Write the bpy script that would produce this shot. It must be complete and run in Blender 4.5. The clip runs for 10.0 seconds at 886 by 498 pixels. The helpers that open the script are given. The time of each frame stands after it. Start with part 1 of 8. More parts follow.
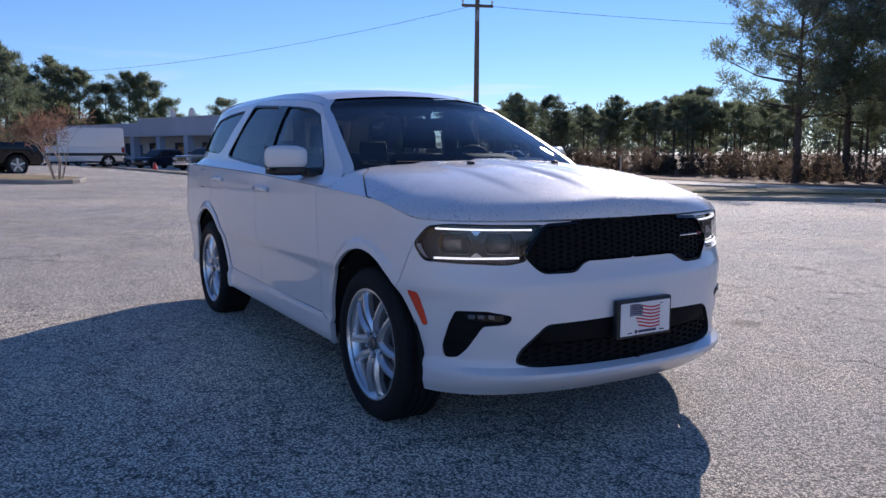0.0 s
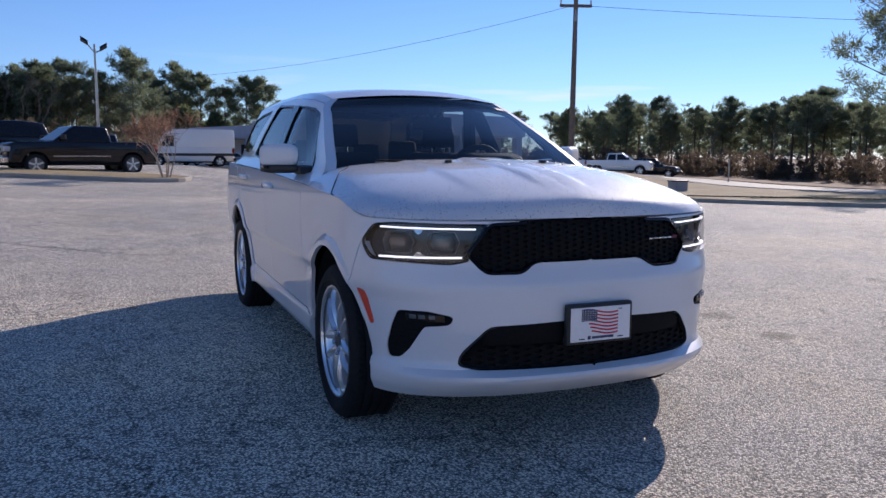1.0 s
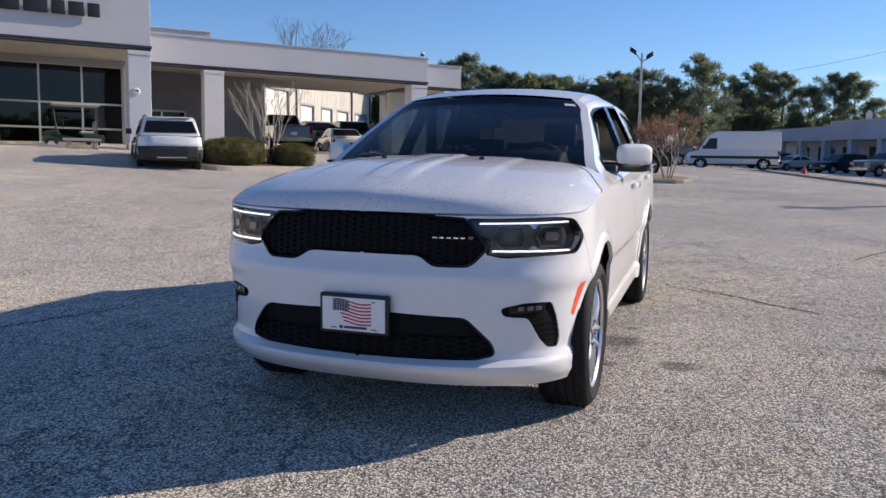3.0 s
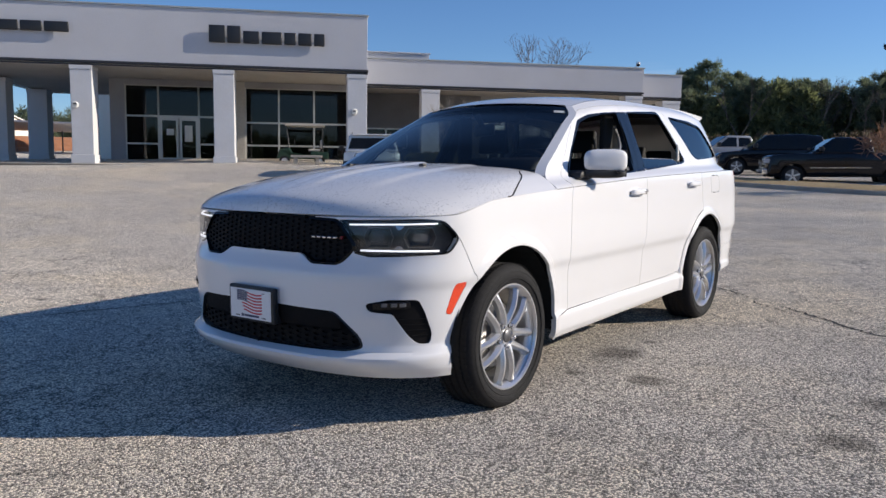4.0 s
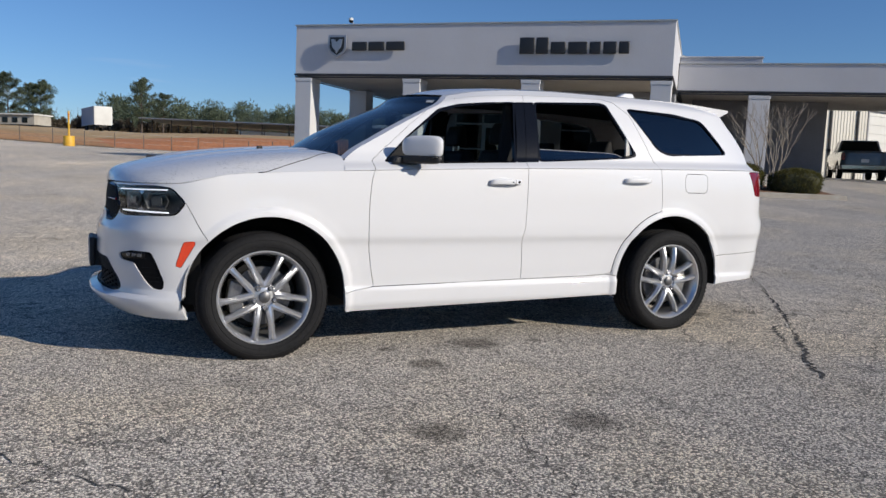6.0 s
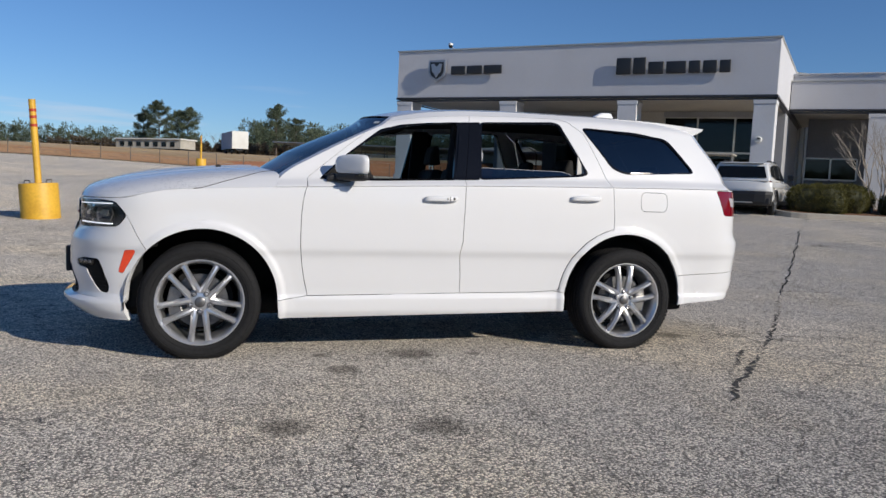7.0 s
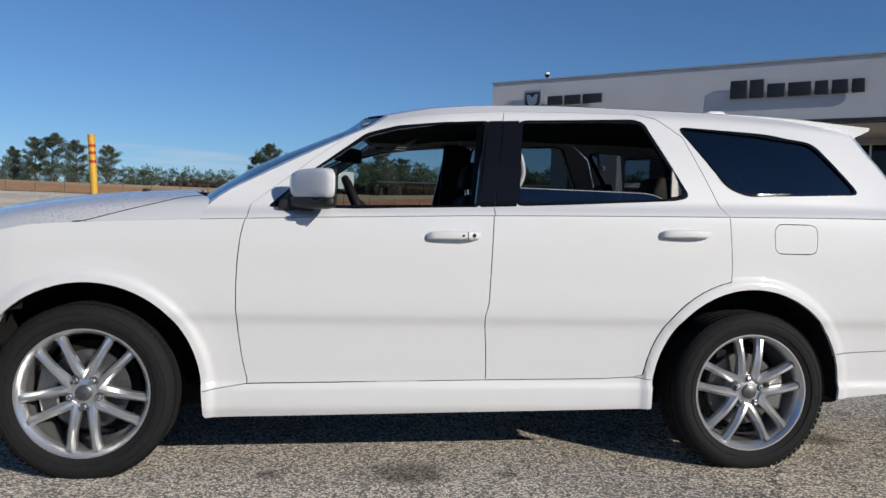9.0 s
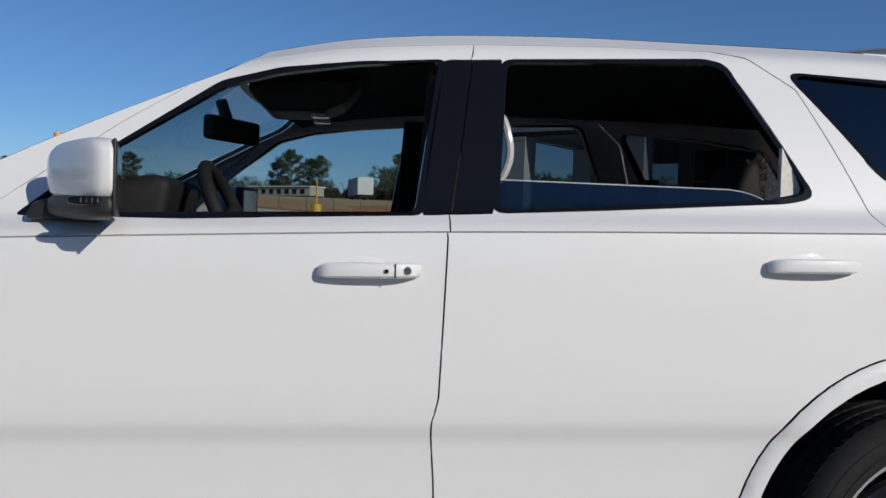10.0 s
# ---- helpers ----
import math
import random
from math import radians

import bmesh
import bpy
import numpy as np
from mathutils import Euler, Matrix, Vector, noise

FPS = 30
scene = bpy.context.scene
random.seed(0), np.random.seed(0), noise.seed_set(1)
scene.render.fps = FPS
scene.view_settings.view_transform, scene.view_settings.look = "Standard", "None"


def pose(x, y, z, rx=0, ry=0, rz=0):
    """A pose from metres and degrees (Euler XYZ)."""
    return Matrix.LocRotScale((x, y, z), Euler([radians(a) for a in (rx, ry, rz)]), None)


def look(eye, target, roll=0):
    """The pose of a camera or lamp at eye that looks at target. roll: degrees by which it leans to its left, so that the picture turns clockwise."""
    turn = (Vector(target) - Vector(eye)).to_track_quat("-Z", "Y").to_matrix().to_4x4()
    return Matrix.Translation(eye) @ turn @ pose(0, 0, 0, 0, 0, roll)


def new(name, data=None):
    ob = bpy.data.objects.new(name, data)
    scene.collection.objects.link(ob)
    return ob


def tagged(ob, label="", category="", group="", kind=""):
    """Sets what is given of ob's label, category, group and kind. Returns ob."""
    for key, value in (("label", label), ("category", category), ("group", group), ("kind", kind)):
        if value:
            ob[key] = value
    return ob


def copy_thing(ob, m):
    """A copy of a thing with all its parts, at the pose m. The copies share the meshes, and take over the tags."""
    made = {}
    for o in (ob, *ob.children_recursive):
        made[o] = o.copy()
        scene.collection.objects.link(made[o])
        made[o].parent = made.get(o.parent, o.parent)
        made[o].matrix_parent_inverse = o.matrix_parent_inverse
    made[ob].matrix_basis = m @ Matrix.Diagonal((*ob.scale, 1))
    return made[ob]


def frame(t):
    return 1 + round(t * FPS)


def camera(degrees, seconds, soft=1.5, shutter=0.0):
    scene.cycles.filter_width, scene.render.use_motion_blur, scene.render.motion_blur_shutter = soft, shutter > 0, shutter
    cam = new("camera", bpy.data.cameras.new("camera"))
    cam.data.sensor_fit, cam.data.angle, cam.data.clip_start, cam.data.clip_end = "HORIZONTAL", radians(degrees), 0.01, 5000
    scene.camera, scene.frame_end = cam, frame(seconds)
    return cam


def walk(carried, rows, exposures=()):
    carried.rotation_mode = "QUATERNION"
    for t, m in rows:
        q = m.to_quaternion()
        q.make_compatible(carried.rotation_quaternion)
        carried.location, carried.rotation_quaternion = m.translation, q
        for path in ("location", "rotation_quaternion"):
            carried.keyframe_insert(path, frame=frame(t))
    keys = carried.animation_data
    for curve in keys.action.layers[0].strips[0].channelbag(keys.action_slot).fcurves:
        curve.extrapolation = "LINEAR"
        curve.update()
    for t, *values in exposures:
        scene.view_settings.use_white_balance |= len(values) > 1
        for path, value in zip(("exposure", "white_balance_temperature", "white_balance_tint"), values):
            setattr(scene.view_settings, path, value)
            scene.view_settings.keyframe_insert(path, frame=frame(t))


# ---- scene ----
cam = camera(59.3, 10.0)
PATH = [
    (0, (4.909, -2.521, 1.296), (3.204, -1.503, 1.05), -0.0),
    (0.5, (4.955, -2.416, 1.289), (3.207, -1.476, 1.039), 0.1),
    (1, (5.189, -1.887, 1.278), (3.36, -1.114, 1.037), 0.3),
    (1.5, (5.351, -1.142, 1.287), (3.426, -0.653, 1.048), 0.3),
    (2, (5.526, -0.296, 1.297), (3.544, -0.179, 1.058), 0.8),
    (2.5, (5.557, 0.609, 1.28), (3.592, 0.326, 1.036), 1.0),
    (3.8, (5.036, 2.734, 1.252), (3.382, 1.632, 1.028), 0.0),
    (4, (4.884, 3.04, 1.241), (3.294, 1.845, 1.027), 0.0),
    (4.5, (4.396, 3.736, 1.219), (2.979, 2.339, 1.022), 0.2),
    (5, (3.766, 4.344, 1.186), (2.532, 2.782, 0.991), 0.7),
    (5.5, (3.134, 4.946, 1.148), (2.097, 3.248, 0.946), 1.4),
    (6, (2.481, 5.411, 1.129), (1.637, 3.608, 0.928), 1.8),
    (6.2, (2.232, 5.547, 1.139), (1.454, 3.716, 0.937), 2.1),
    (7.3, (1.191, 6.124, 1.136), (0.716, 4.186, 1.0), 2.0),
    (7.5, (1.133, 6.117, 1.126), (0.689, 4.171, 1.001), 2.1),
    (8, (0.984, 5.796, 1.092), (0.603, 3.835, 0.993), 2.0),
    (8.5, (0.755, 5.123, 1.124), (0.426, 3.152, 1.042), 1.8),
    (9, (0.473, 4.356, 1.117), (0.203, 2.375, 1.052), 1.6),
    (9.3, (0.277, 3.866, 1.156), (0.057, 1.879, 1.084), 1.7),
    (9.5, (0.16, 3.577, 1.138), (-0.033, 1.587, 1.086), 1.4),
    (10, (-0.014, 2.752, 1.166), (-0.226, 0.766, 1.114), 1.6),
]
walk(cam, [(t, look(eye, target, roll)) for t, eye, target, roll in PATH], exposures=[(0, 0.54, 5950, 23), (1.5, 0.58, 6200, 23), (2.5, 0.66, 6350, 20), (4.5, 0.31, 6150, 14), (6, 0.07, 6050, 13), (8, 0.02, 6050, 12), (10, -0.2, 6000, 11)])

# ---- world and sun ----
SUN_AZ = math.atan2(0.78, -0.62)
SUN_EL = radians(23.8)
sun_dir = Vector((math.cos(SUN_AZ) * math.cos(SUN_EL), math.sin(SUN_AZ) * math.cos(SUN_EL), math.sin(SUN_EL)))
world = bpy.data.worlds.new("sky")
scene.world = world
world.use_nodes = True
wn, wl = world.node_tree.nodes, world.node_tree.links
sky = wn.new("ShaderNodeTexSky")
sky.sky_type = "NISHITA"
sky.sun_disc = False
sky.sun_elevation = SUN_EL
sky.sun_rotation = math.pi / 2 - SUN_AZ
sky.altitude = 300
sky.air_density, sky.dust_density, sky.ozone_density = 1.0, 0.0, 7.0
# thin streaks of cloud low over the horizon
wtc = wn.new("ShaderNodeTexCoord")
wmap = wn.new("ShaderNodeMapping")
wmap.inputs["Scale"].default_value = (2.0, 2.0, 26.0)
wnoise = wn.new("ShaderNodeTexNoise")
wnoise.inputs["Scale"].default_value = 1.6
wnoise.inputs["Detail"].default_value = 5.0
wramp = wn.new("ShaderNodeValToRGB")
wramp.color_ramp.elements[0].position, wramp.color_ramp.elements[1].position = 0.60, 0.78
wsep = wn.new("ShaderNodeSeparateXYZ")
wlow = wn.new("ShaderNodeMapRange")
wlow.inputs["From Min"].default_value, wlow.inputs["From Max"].default_value = 0.13, 0.07
wmul = wn.new("ShaderNodeMath")
wmul.operation = "MULTIPLY"
wmul2 = wn.new("ShaderNodeMath")
wmul2.operation = "MULTIPLY"
wmul2.inputs[1].default_value = 0.7
wmix = wn.new("ShaderNodeMixRGB")
wmix.inputs["Color2"].default_value = (7.5, 7.6, 7.8, 1)
wl.new(wtc.outputs["Generated"], wmap.inputs["Vector"])
wl.new(wmap.outputs["Vector"], wnoise.inputs["Vector"])
wl.new(wnoise.outputs["Fac"], wramp.inputs["Fac"])
wl.new(wtc.outputs["Generated"], wsep.inputs["Vector"])
wl.new(wsep.outputs["Z"], wlow.inputs["Value"])
wl.new(wramp.outputs["Color"], wmul.inputs[0])
wl.new(wlow.outputs["Result"], wmul.inputs[1])
wl.new(wmul.outputs["Value"], wmul2.inputs[0])
wl.new(wmul2.outputs["Value"], wmix.inputs["Fac"])
wl.new(sky.outputs["Color"], wmix.inputs["Color1"])
wl.new(wmix.outputs["Color"], wn["Background"].inputs["Color"])
wn["Background"].inputs["Strength"].default_value = 0.086
sun = new("sun", bpy.data.lights.new("sun", "SUN"))
sun.data.energy, sun.data.angle, sun.data.color = 4.15, radians(0.53), (1.0, 0.90, 0.72)
sun.matrix_world = look(sun_dir * 60, (0, 0, 0))


# ---- builders ----
class Geo:
    """Vertices and faces gathered into one mesh."""

    def __init__(self):
        self.v, self.f = [], []

    def add(self, verts, faces):
        n = len(self.v)
        self.v += [tuple(p) for p in verts]
        self.f += [tuple(i + n for i in q) for q in faces]
        return self

    def box(self, x0, x1, y0, y1, z0, z1):
        c = [(x, y, z) for z in (z0, z1) for y in (y0, y1) for x in (x0, x1)]
        return self.add(c, [(0, 2, 3, 1), (4, 5, 7, 6), (0, 1, 5, 4), (2, 6, 7, 3), (0, 4, 6, 2), (1, 3, 7, 5)])

    def obox(self, centre, ax, ay, az):
        """A box round a centre with three half axes."""
        c, ax, ay, az = Vector(centre), Vector(ax), Vector(ay), Vector(az)
        p = [c + i * ax + j * ay + k * az for k in (-1, 1) for j in (-1, 1) for i in (-1, 1)]
        return self.add(p, [(0, 2, 3, 1), (4, 5, 7, 6), (0, 1, 5, 4), (2, 6, 7, 3), (0, 4, 6, 2), (1, 3, 7, 5)])

    def prism(self, poly, y0, y1, axis="y", taper=None):
        """A polygon of (a, b) drawn out along an axis. taper: (scale, centre) of the far end."""
        def put(a, b, c):
            return {"y": (a, c, b), "z": (a, b, c), "x": (c, a, b)}[axis]
        n = len(poly)
        p = [put(a, b, y0) for a, b in poly] + [put(a, b, y1) for a, b in poly]
        return self.add(p, [tuple(range(n)), tuple(range(2 * n - 1, n - 1, -1))] + [(i + n, (i + 1) % n + n, (i + 1) % n, i) for i in range(n)])

    def tube(self, path, radii, sides=8, cap=True):
        path = [Vector(p) for p in path]
        if isinstance(radii, (int, float)):
            radii = [radii] * len(path)
        rings = []
        for i, p in enumerate(path):
            d = (path[min(i + 1, len(path) - 1)] - path[max(i - 1, 0)]).normalized()
            a = d.orthogonal().normalized() if i == 0 else (a - d * a.dot(d)).normalized()
            b = d.cross(a)
            rings.append([p + radii[i] * (math.cos(2 * math.pi * k / sides) * a + math.sin(2 * math.pi * k / sides) * b) for k in range(sides)])
        v = [q for r in rings for q in r]
        f = [(i * sides + k, i * sides + (k + 1) % sides, (i + 1) * sides + (k + 1) % sides, (i + 1) * sides + k) for i in range(len(path) - 1) for k in range(sides)]
        if cap:
            f += [tuple(range(sides - 1, -1, -1)), tuple((len(path) - 1) * sides + k for k in range(sides))]
        return self.add(v, f)

    def lathe(self, prof, n=48, axis="y", centre=(0, 0, 0), closed=False):
        """Turn a profile of (radius, along) round an axis."""
        cx, cy, cz = centre
        m = len(prof)
        v = []
        for k in range(n):
            a = 2 * math.pi * k / n
            c, s = math.cos(a), math.sin(a)
            for r, h in prof:
                v.append({"y": (cx + r * c, cy + h, cz + r * s), "z": (cx + r * c, cy + r * s, cz + h), "x": (cx + h, cy + r * c, cz + r * s)}[axis])
        f = []
        last = m if closed else m - 1
        for k in range(n):
            for i in range(last):
                j = (i + 1) % m
                f.append((k * m + i, k * m + j, ((k + 1) % n) * m + j, ((k + 1) % n) * m + i))
        return self.add(v, f)

    def sphere(self, c, r, n=10, sq=(1, 1, 1)):
        v, f = [], []
        for i in range(n + 1):
            a = math.pi * i / n
            for k in range(2 * n):
                b = math.pi * k / n
                v.append((c[0] + r * sq[0] * math.sin(a) * math.cos(b), c[1] + r * sq[1] * math.sin(a) * math.sin(b), c[2] + r * sq[2] * math.cos(a)))
        for i in range(n):
            for k in range(2 * n):
                f.append((i * 2 * n + k, (i + 1) * 2 * n + k, (i + 1) * 2 * n + (k + 1) % (2 * n), i * 2 * n + (k + 1) % (2 * n)))
        return self.add(v, f)

    def moved(self, m):
        self.v = [tuple(m @ Vector(p)) for p in self.v]
        return self


def part(name, geo, material, parent=None, label="", bevel=0.0, smooth=None, segs=2, thick=0.0, clean=True):
    """ONE mesh object from a Geo, under a thing or a part."""
    me = bpy.data.meshes.new(name)
    me.from_pydata(geo.v, [], geo.f)
    if bevel or clean:
        bm = bmesh.new()
        bm.from_mesh(me)
        if bevel:
            bmesh.ops.remove_doubles(bm, verts=bm.verts, dist=1e-5)
        bmesh.ops.recalc_face_normals(bm, faces=bm.faces)
        if bevel:
            edges = [e for e in bm.edges if len(e.link_faces) == 2 and e.calc_face_angle(0) > 0.5]
            bmesh.ops.bevel(bm, geom=edges, offset=bevel, segments=segs, profile=0.5, affect="EDGES", clamp_overlap=True)
        bm.to_mesh(me)
        bm.free()
    if material:
        me.materials.append(material)
    if smooth is None:
        smooth = bool(bevel) and segs > 2
    if smooth:
        me.shade_smooth()
        me.set_sharp_from_angle(angle=radians(40))
    ob = new(name, me)
    if parent:
        ob.parent = parent
    if label:
        tagged(ob, label)
    return ob


def thing(name, label, category, at=None, group="", kind=""):
    ob = new(name)
    ob.empty_display_size = 0.2
    if at is not None:
        ob.matrix_world = at
    return tagged(ob, label, category, group, kind)


def lerp(a, b, t):
    return a + (b - a) * t


def curve1(points):
    """A smooth function through (x, y) pairs (monotone cubic)."""
    xs, ys = np.array([p[0] for p in points], float), np.array([p[1] for p in points], float)
    order = np.argsort(xs)
    xs, ys = xs[order], ys[order]
    d = np.diff(ys) / np.diff(xs)
    m = np.empty_like(ys)
    m[0], m[-1] = d[0], d[-1]
    for i in range(1, len(ys) - 1):
        m[i] = 0 if d[i - 1] * d[i] <= 0 else 2 * d[i - 1] * d[i] / (d[i - 1] + d[i])

    def f(x):
        x = min(max(x, xs[0]), xs[-1])
        i = min(max(int(np.searchsorted(xs, x)) - 1, 0), len(d) - 1)
        h = xs[i + 1] - xs[i]
        t = (x - xs[i]) / h
        return float((1 + 2 * t) * (1 - t) ** 2 * ys[i] + t * (1 - t) ** 2 * h * m[i] + t * t * (3 - 2 * t) * ys[i + 1] + t * t * (t - 1) * h * m[i + 1])
    return f


def spline(points, n):
    """Points along a Catmull-Rom curve through the given ones."""
    p = [np.array(q, float) for q in points]
    p = [2 * p[0] - p[1]] + p + [2 * p[-1] - p[-2]]
    out = []
    for i in range(1, len(p) - 2):
        for k in range(n):
            t = k / n
            out.append(0.5 * (2 * p[i] + (p[i + 1] - p[i - 1]) * t + (2 * p[i - 1] - 5 * p[i] + 4 * p[i + 1] - p[i + 2]) * t * t + (3 * p[i] - p[i - 1] - 3 * p[i + 1] + p[i + 2]) * t ** 3))
    out.append(p[-2])
    return [tuple(q) for q in out]


def egg(c, r, e=2.6, n=18):
    v, f = [], []
    for i in range(n + 1):
        a = math.pi * i / n
        for k in range(2 * n):
            b = math.pi * k / n
            d = (math.sin(a) * math.cos(b), math.sin(a) * math.sin(b), math.cos(a))
            w = sum(abs(t) ** e for t in d) ** (-1 / e)
            v.append(tuple(c[j] + r[j] * d[j] * w for j in range(3)))
    for i in range(n):
        for k in range(2 * n):
            f.append((i * 2 * n + k, (i + 1) * 2 * n + k, (i + 1) * 2 * n + (k + 1) % (2 * n), i * 2 * n + (k + 1) % (2 * n)))
    return Geo().add(v, f)


# ---- materials ----
def material(name, base, rough=0.5, metal=0.0, grain=0.0, grain_scale=60.0, stain=0.0, stain_scale=1.2, bump=0.0, bump_scale=80.0, coat=0.0, tint=(0.5, 0.45, 0.4), spec=0.5, random=0.0):
    """A surface with fine grain, broad stains and relief at real size."""
    m = bpy.data.materials.new(name)
    m.use_nodes = True
    nt = m.node_tree
    n, l = nt.nodes, nt.links
    p = n["Principled BSDF"]
    p.inputs["Base Color"].default_value = (*base, 1)
    p.inputs["Roughness"].default_value = rough
    p.inputs["Metallic"].default_value = metal
    p.inputs["Specular IOR Level"].default_value = spec
    if rough > 0.8:
        p.inputs["Diffuse Roughness"].default_value = 0.4
    if coat:
        p.inputs["Coat Weight"].default_value = coat
        p.inputs["Coat Roughness"].default_value = 0.03
    geo = n.new("ShaderNodeTexCoord")
    col = None
    if grain or stain or random:
        rgb = n.new("ShaderNodeRGB")
        rgb.outputs[0].default_value = (*base, 1)
        col = rgb.outputs[0]
        if stain:
            t = n.new("ShaderNodeTexNoise")
            t.inputs["Scale"].default_value, t.inputs["Detail"].default_value, t.inputs["Roughness"].default_value = stain_scale, 6, 0.6
            l.new(geo.outputs["Object"], t.inputs["Vector"])
            r = n.new("ShaderNodeMapRange")
            r.inputs["From Min"].default_value, r.inputs["From Max"].default_value, r.inputs["To Max"].default_value = 0.42, 0.75, stain
            l.new(t.outputs["Fac"], r.inputs["Value"])
            x = n.new("ShaderNodeMixRGB")
            x.blend_type = "MULTIPLY"
            x.inputs["Color2"].default_value = (*tint, 1)
            l.new(r.outputs["Result"], x.inputs["Fac"])
            l.new(col, x.inputs["Color1"])
            col = x.outputs["Color"]
        if grain:
            t = n.new("ShaderNodeTexNoise")
            t.inputs["Scale"].default_value, t.inputs["Detail"].default_value = grain_scale, 4
            l.new(geo.outputs["Object"], t.inputs["Vector"])
            r = n.new("ShaderNodeMapRange")
            r.inputs["From Min"].default_value, r.inputs["From Max"].default_value = 0.3, 0.7
            r.inputs["To Min"].default_value, r.inputs["To Max"].default_value = 1 - grain, 1 + grain
            l.new(t.outputs["Fac"], r.inputs["Value"])
            x = n.new("ShaderNodeMixRGB")
            x.blend_type = "MULTIPLY"
            x.inputs["Fac"].default_value = 1
            l.new(col, x.inputs["Color1"])
            l.new(r.outputs["Result"], x.inputs["Color2"])
            col = x.outputs["Color"]
        if random:
            o = n.new("ShaderNodeObjectInfo")
            r = n.new("ShaderNodeMapRange")
            r.inputs["To Min"].default_value, r.inputs["To Max"].default_value = 1 - random, 1 + random
            l.new(o.outputs["Random"], r.inputs["Value"])
            x = n.new("ShaderNodeMixRGB")
            x.blend_type = "MULTIPLY"
            x.inputs["Fac"].default_value = 1
            l.new(col, x.inputs["Color1"])
            l.new(r.outputs["Result"], x.inputs["Color2"])
            col = x.outputs["Color"]
        l.new(col, p.inputs["Base Color"])
    if bump:
        t = n.new("ShaderNodeTexNoise")
        t.inputs["Scale"].default_value, t.inputs["Detail"].default_value = bump_scale, 5
        l.new(geo.outputs["Object"], t.inputs["Vector"])
        b = n.new("ShaderNodeBump")
        b.inputs["Strength"].default_value, b.inputs["Distance"].default_value = min(bump, 1.0), 0.01
        l.new(t.outputs["Fac"], b.inputs["Height"])
        l.new(b.outputs["Normal"], p.inputs["Normal"])
    return m


def glass(name, tint, rough=0.0, gloss=1.45):
    """A tinted pane: clear colour behind a mirror-like skin."""
    m = bpy.data.materials.new(name)
    m.use_nodes = True
    n, l = m.node_tree.nodes, m.node_tree.links
    n.remove(n["Principled BSDF"])
    t = n.new("ShaderNodeBsdfTransparent")
    t.inputs["Color"].default_value = (*tint, 1)
    g = n.new("ShaderNodeBsdfGlossy")
    g.inputs["Roughness"].default_value = rough
    f = n.new("ShaderNodeLayerWeight")
    f.inputs["Blend"].default_value = 0.5
    e = n.new("ShaderNodeMath")
    e.operation = "POWER"
    e.inputs[1].default_value = 5.0
    l.new(f.outputs["Facing"], e.inputs[0])
    k = n.new("ShaderNodeMath")
    k.operation = "MULTIPLY_ADD"
    r0 = 1.7 * ((gloss - 1) / (gloss + 1)) ** 2
    k.inputs[1].default_value, k.inputs[2].default_value = 1 - r0, r0
    l.new(e.outputs["Value"], k.inputs[0])
    x = n.new("ShaderNodeMixShader")
    l.new(k.outputs["Value"], x.inputs["Fac"])
    l.new(t.outputs["BSDF"], x.inputs[1])
    l.new(g.outputs["BSDF"], x.inputs[2])
    l.new(x.outputs["Shader"], n["Material Output"].inputs["Surface"])
    return m


def glowing(name, colour, strength):
    m = bpy.data.materials.new(name)
    m.use_nodes = True
    p = m.node_tree.nodes["Principled BSDF"]
    p.inputs["Base Color"].default_value = (*colour, 1)
    p.inputs["Emission Color"].default_value = (*colour, 1)
    p.inputs["Emission Strength"].default_value = strength
    return m


M_WHITE = material("white_car_paint", (0.71, 0.71, 0.72), 0.5, coat=1.0, bump=0.015, bump_scale=900)
M_BLACKGLOSS = material("gloss_black_trim", (0.006, 0.006, 0.007), 0.12, spec=0.35, bump=0.01, bump_scale=500)
M_BLACKPLASTIC = material("black_plastic", (0.016, 0.016, 0.017), 0.5, grain=0.2, bump=0.15, bump_scale=700)
M_RUBBER = material("tyre_rubber", (0.011, 0.011, 0.012), 0.8, grain=0.25, grain_scale=50, stain=0.3, stain_scale=6, tint=(1.5, 1.45, 1.35), bump=0.2, bump_scale=300, spec=0.3)
M_ALLOY = material("machined_alloy", (0.70, 0.70, 0.71), 0.29, metal=0.85, grain=0.05, grain_scale=120, bump=0.02, bump_scale=400)
# Dark grey metal; on brake discs and lug pockets its colour holds the shade.
M_ALLOYDARK = material("shadowed_steel", (0.16, 0.16, 0.165), 0.42, metal=0.8, grain=0.2, grain_scale=50)
M_CHROME = material("chrome", (0.8, 0.8, 0.82), 0.08, metal=1.0, bump=0.01, bump_scale=300)
M_STEEL = material("brake_steel", (0.35, 0.34, 0.33), 0.35, metal=1.0, grain=0.15, grain_scale=90)
M_INTERIOR = material("black_cabin_trim", (0.011, 0.011, 0.012), 0.65, grain=0.2, grain_scale=90, bump=0.2, bump_scale=500, spec=0.25)
M_LINING = material("dark_headliner", (0.016, 0.016, 0.017), 0.9, grain=0.2, grain_scale=120)
M_WELL = material("wheel_well_felt", (0.005, 0.005, 0.005), 0.9, grain=0.3, grain_scale=60)
M_ORANGE = material("amber_marker", (0.80, 0.075, 0.025), 0.15, coat=0.5, grain=0.1, grain_scale=150)
M_REDLENS = material("red_lens", (0.17, 0.003, 0.008), 0.1, coat=0.3, grain=0.15, grain_scale=140)
M_CLEARLENS = material("clear_lens_grey", (0.5, 0.5, 0.52), 0.08, coat=1.0, grain=0.1, grain_scale=120)
M_LAMPLENS = glass("headlamp_cover", (0.85, 0.87, 0.9), 0.0, 1.4)
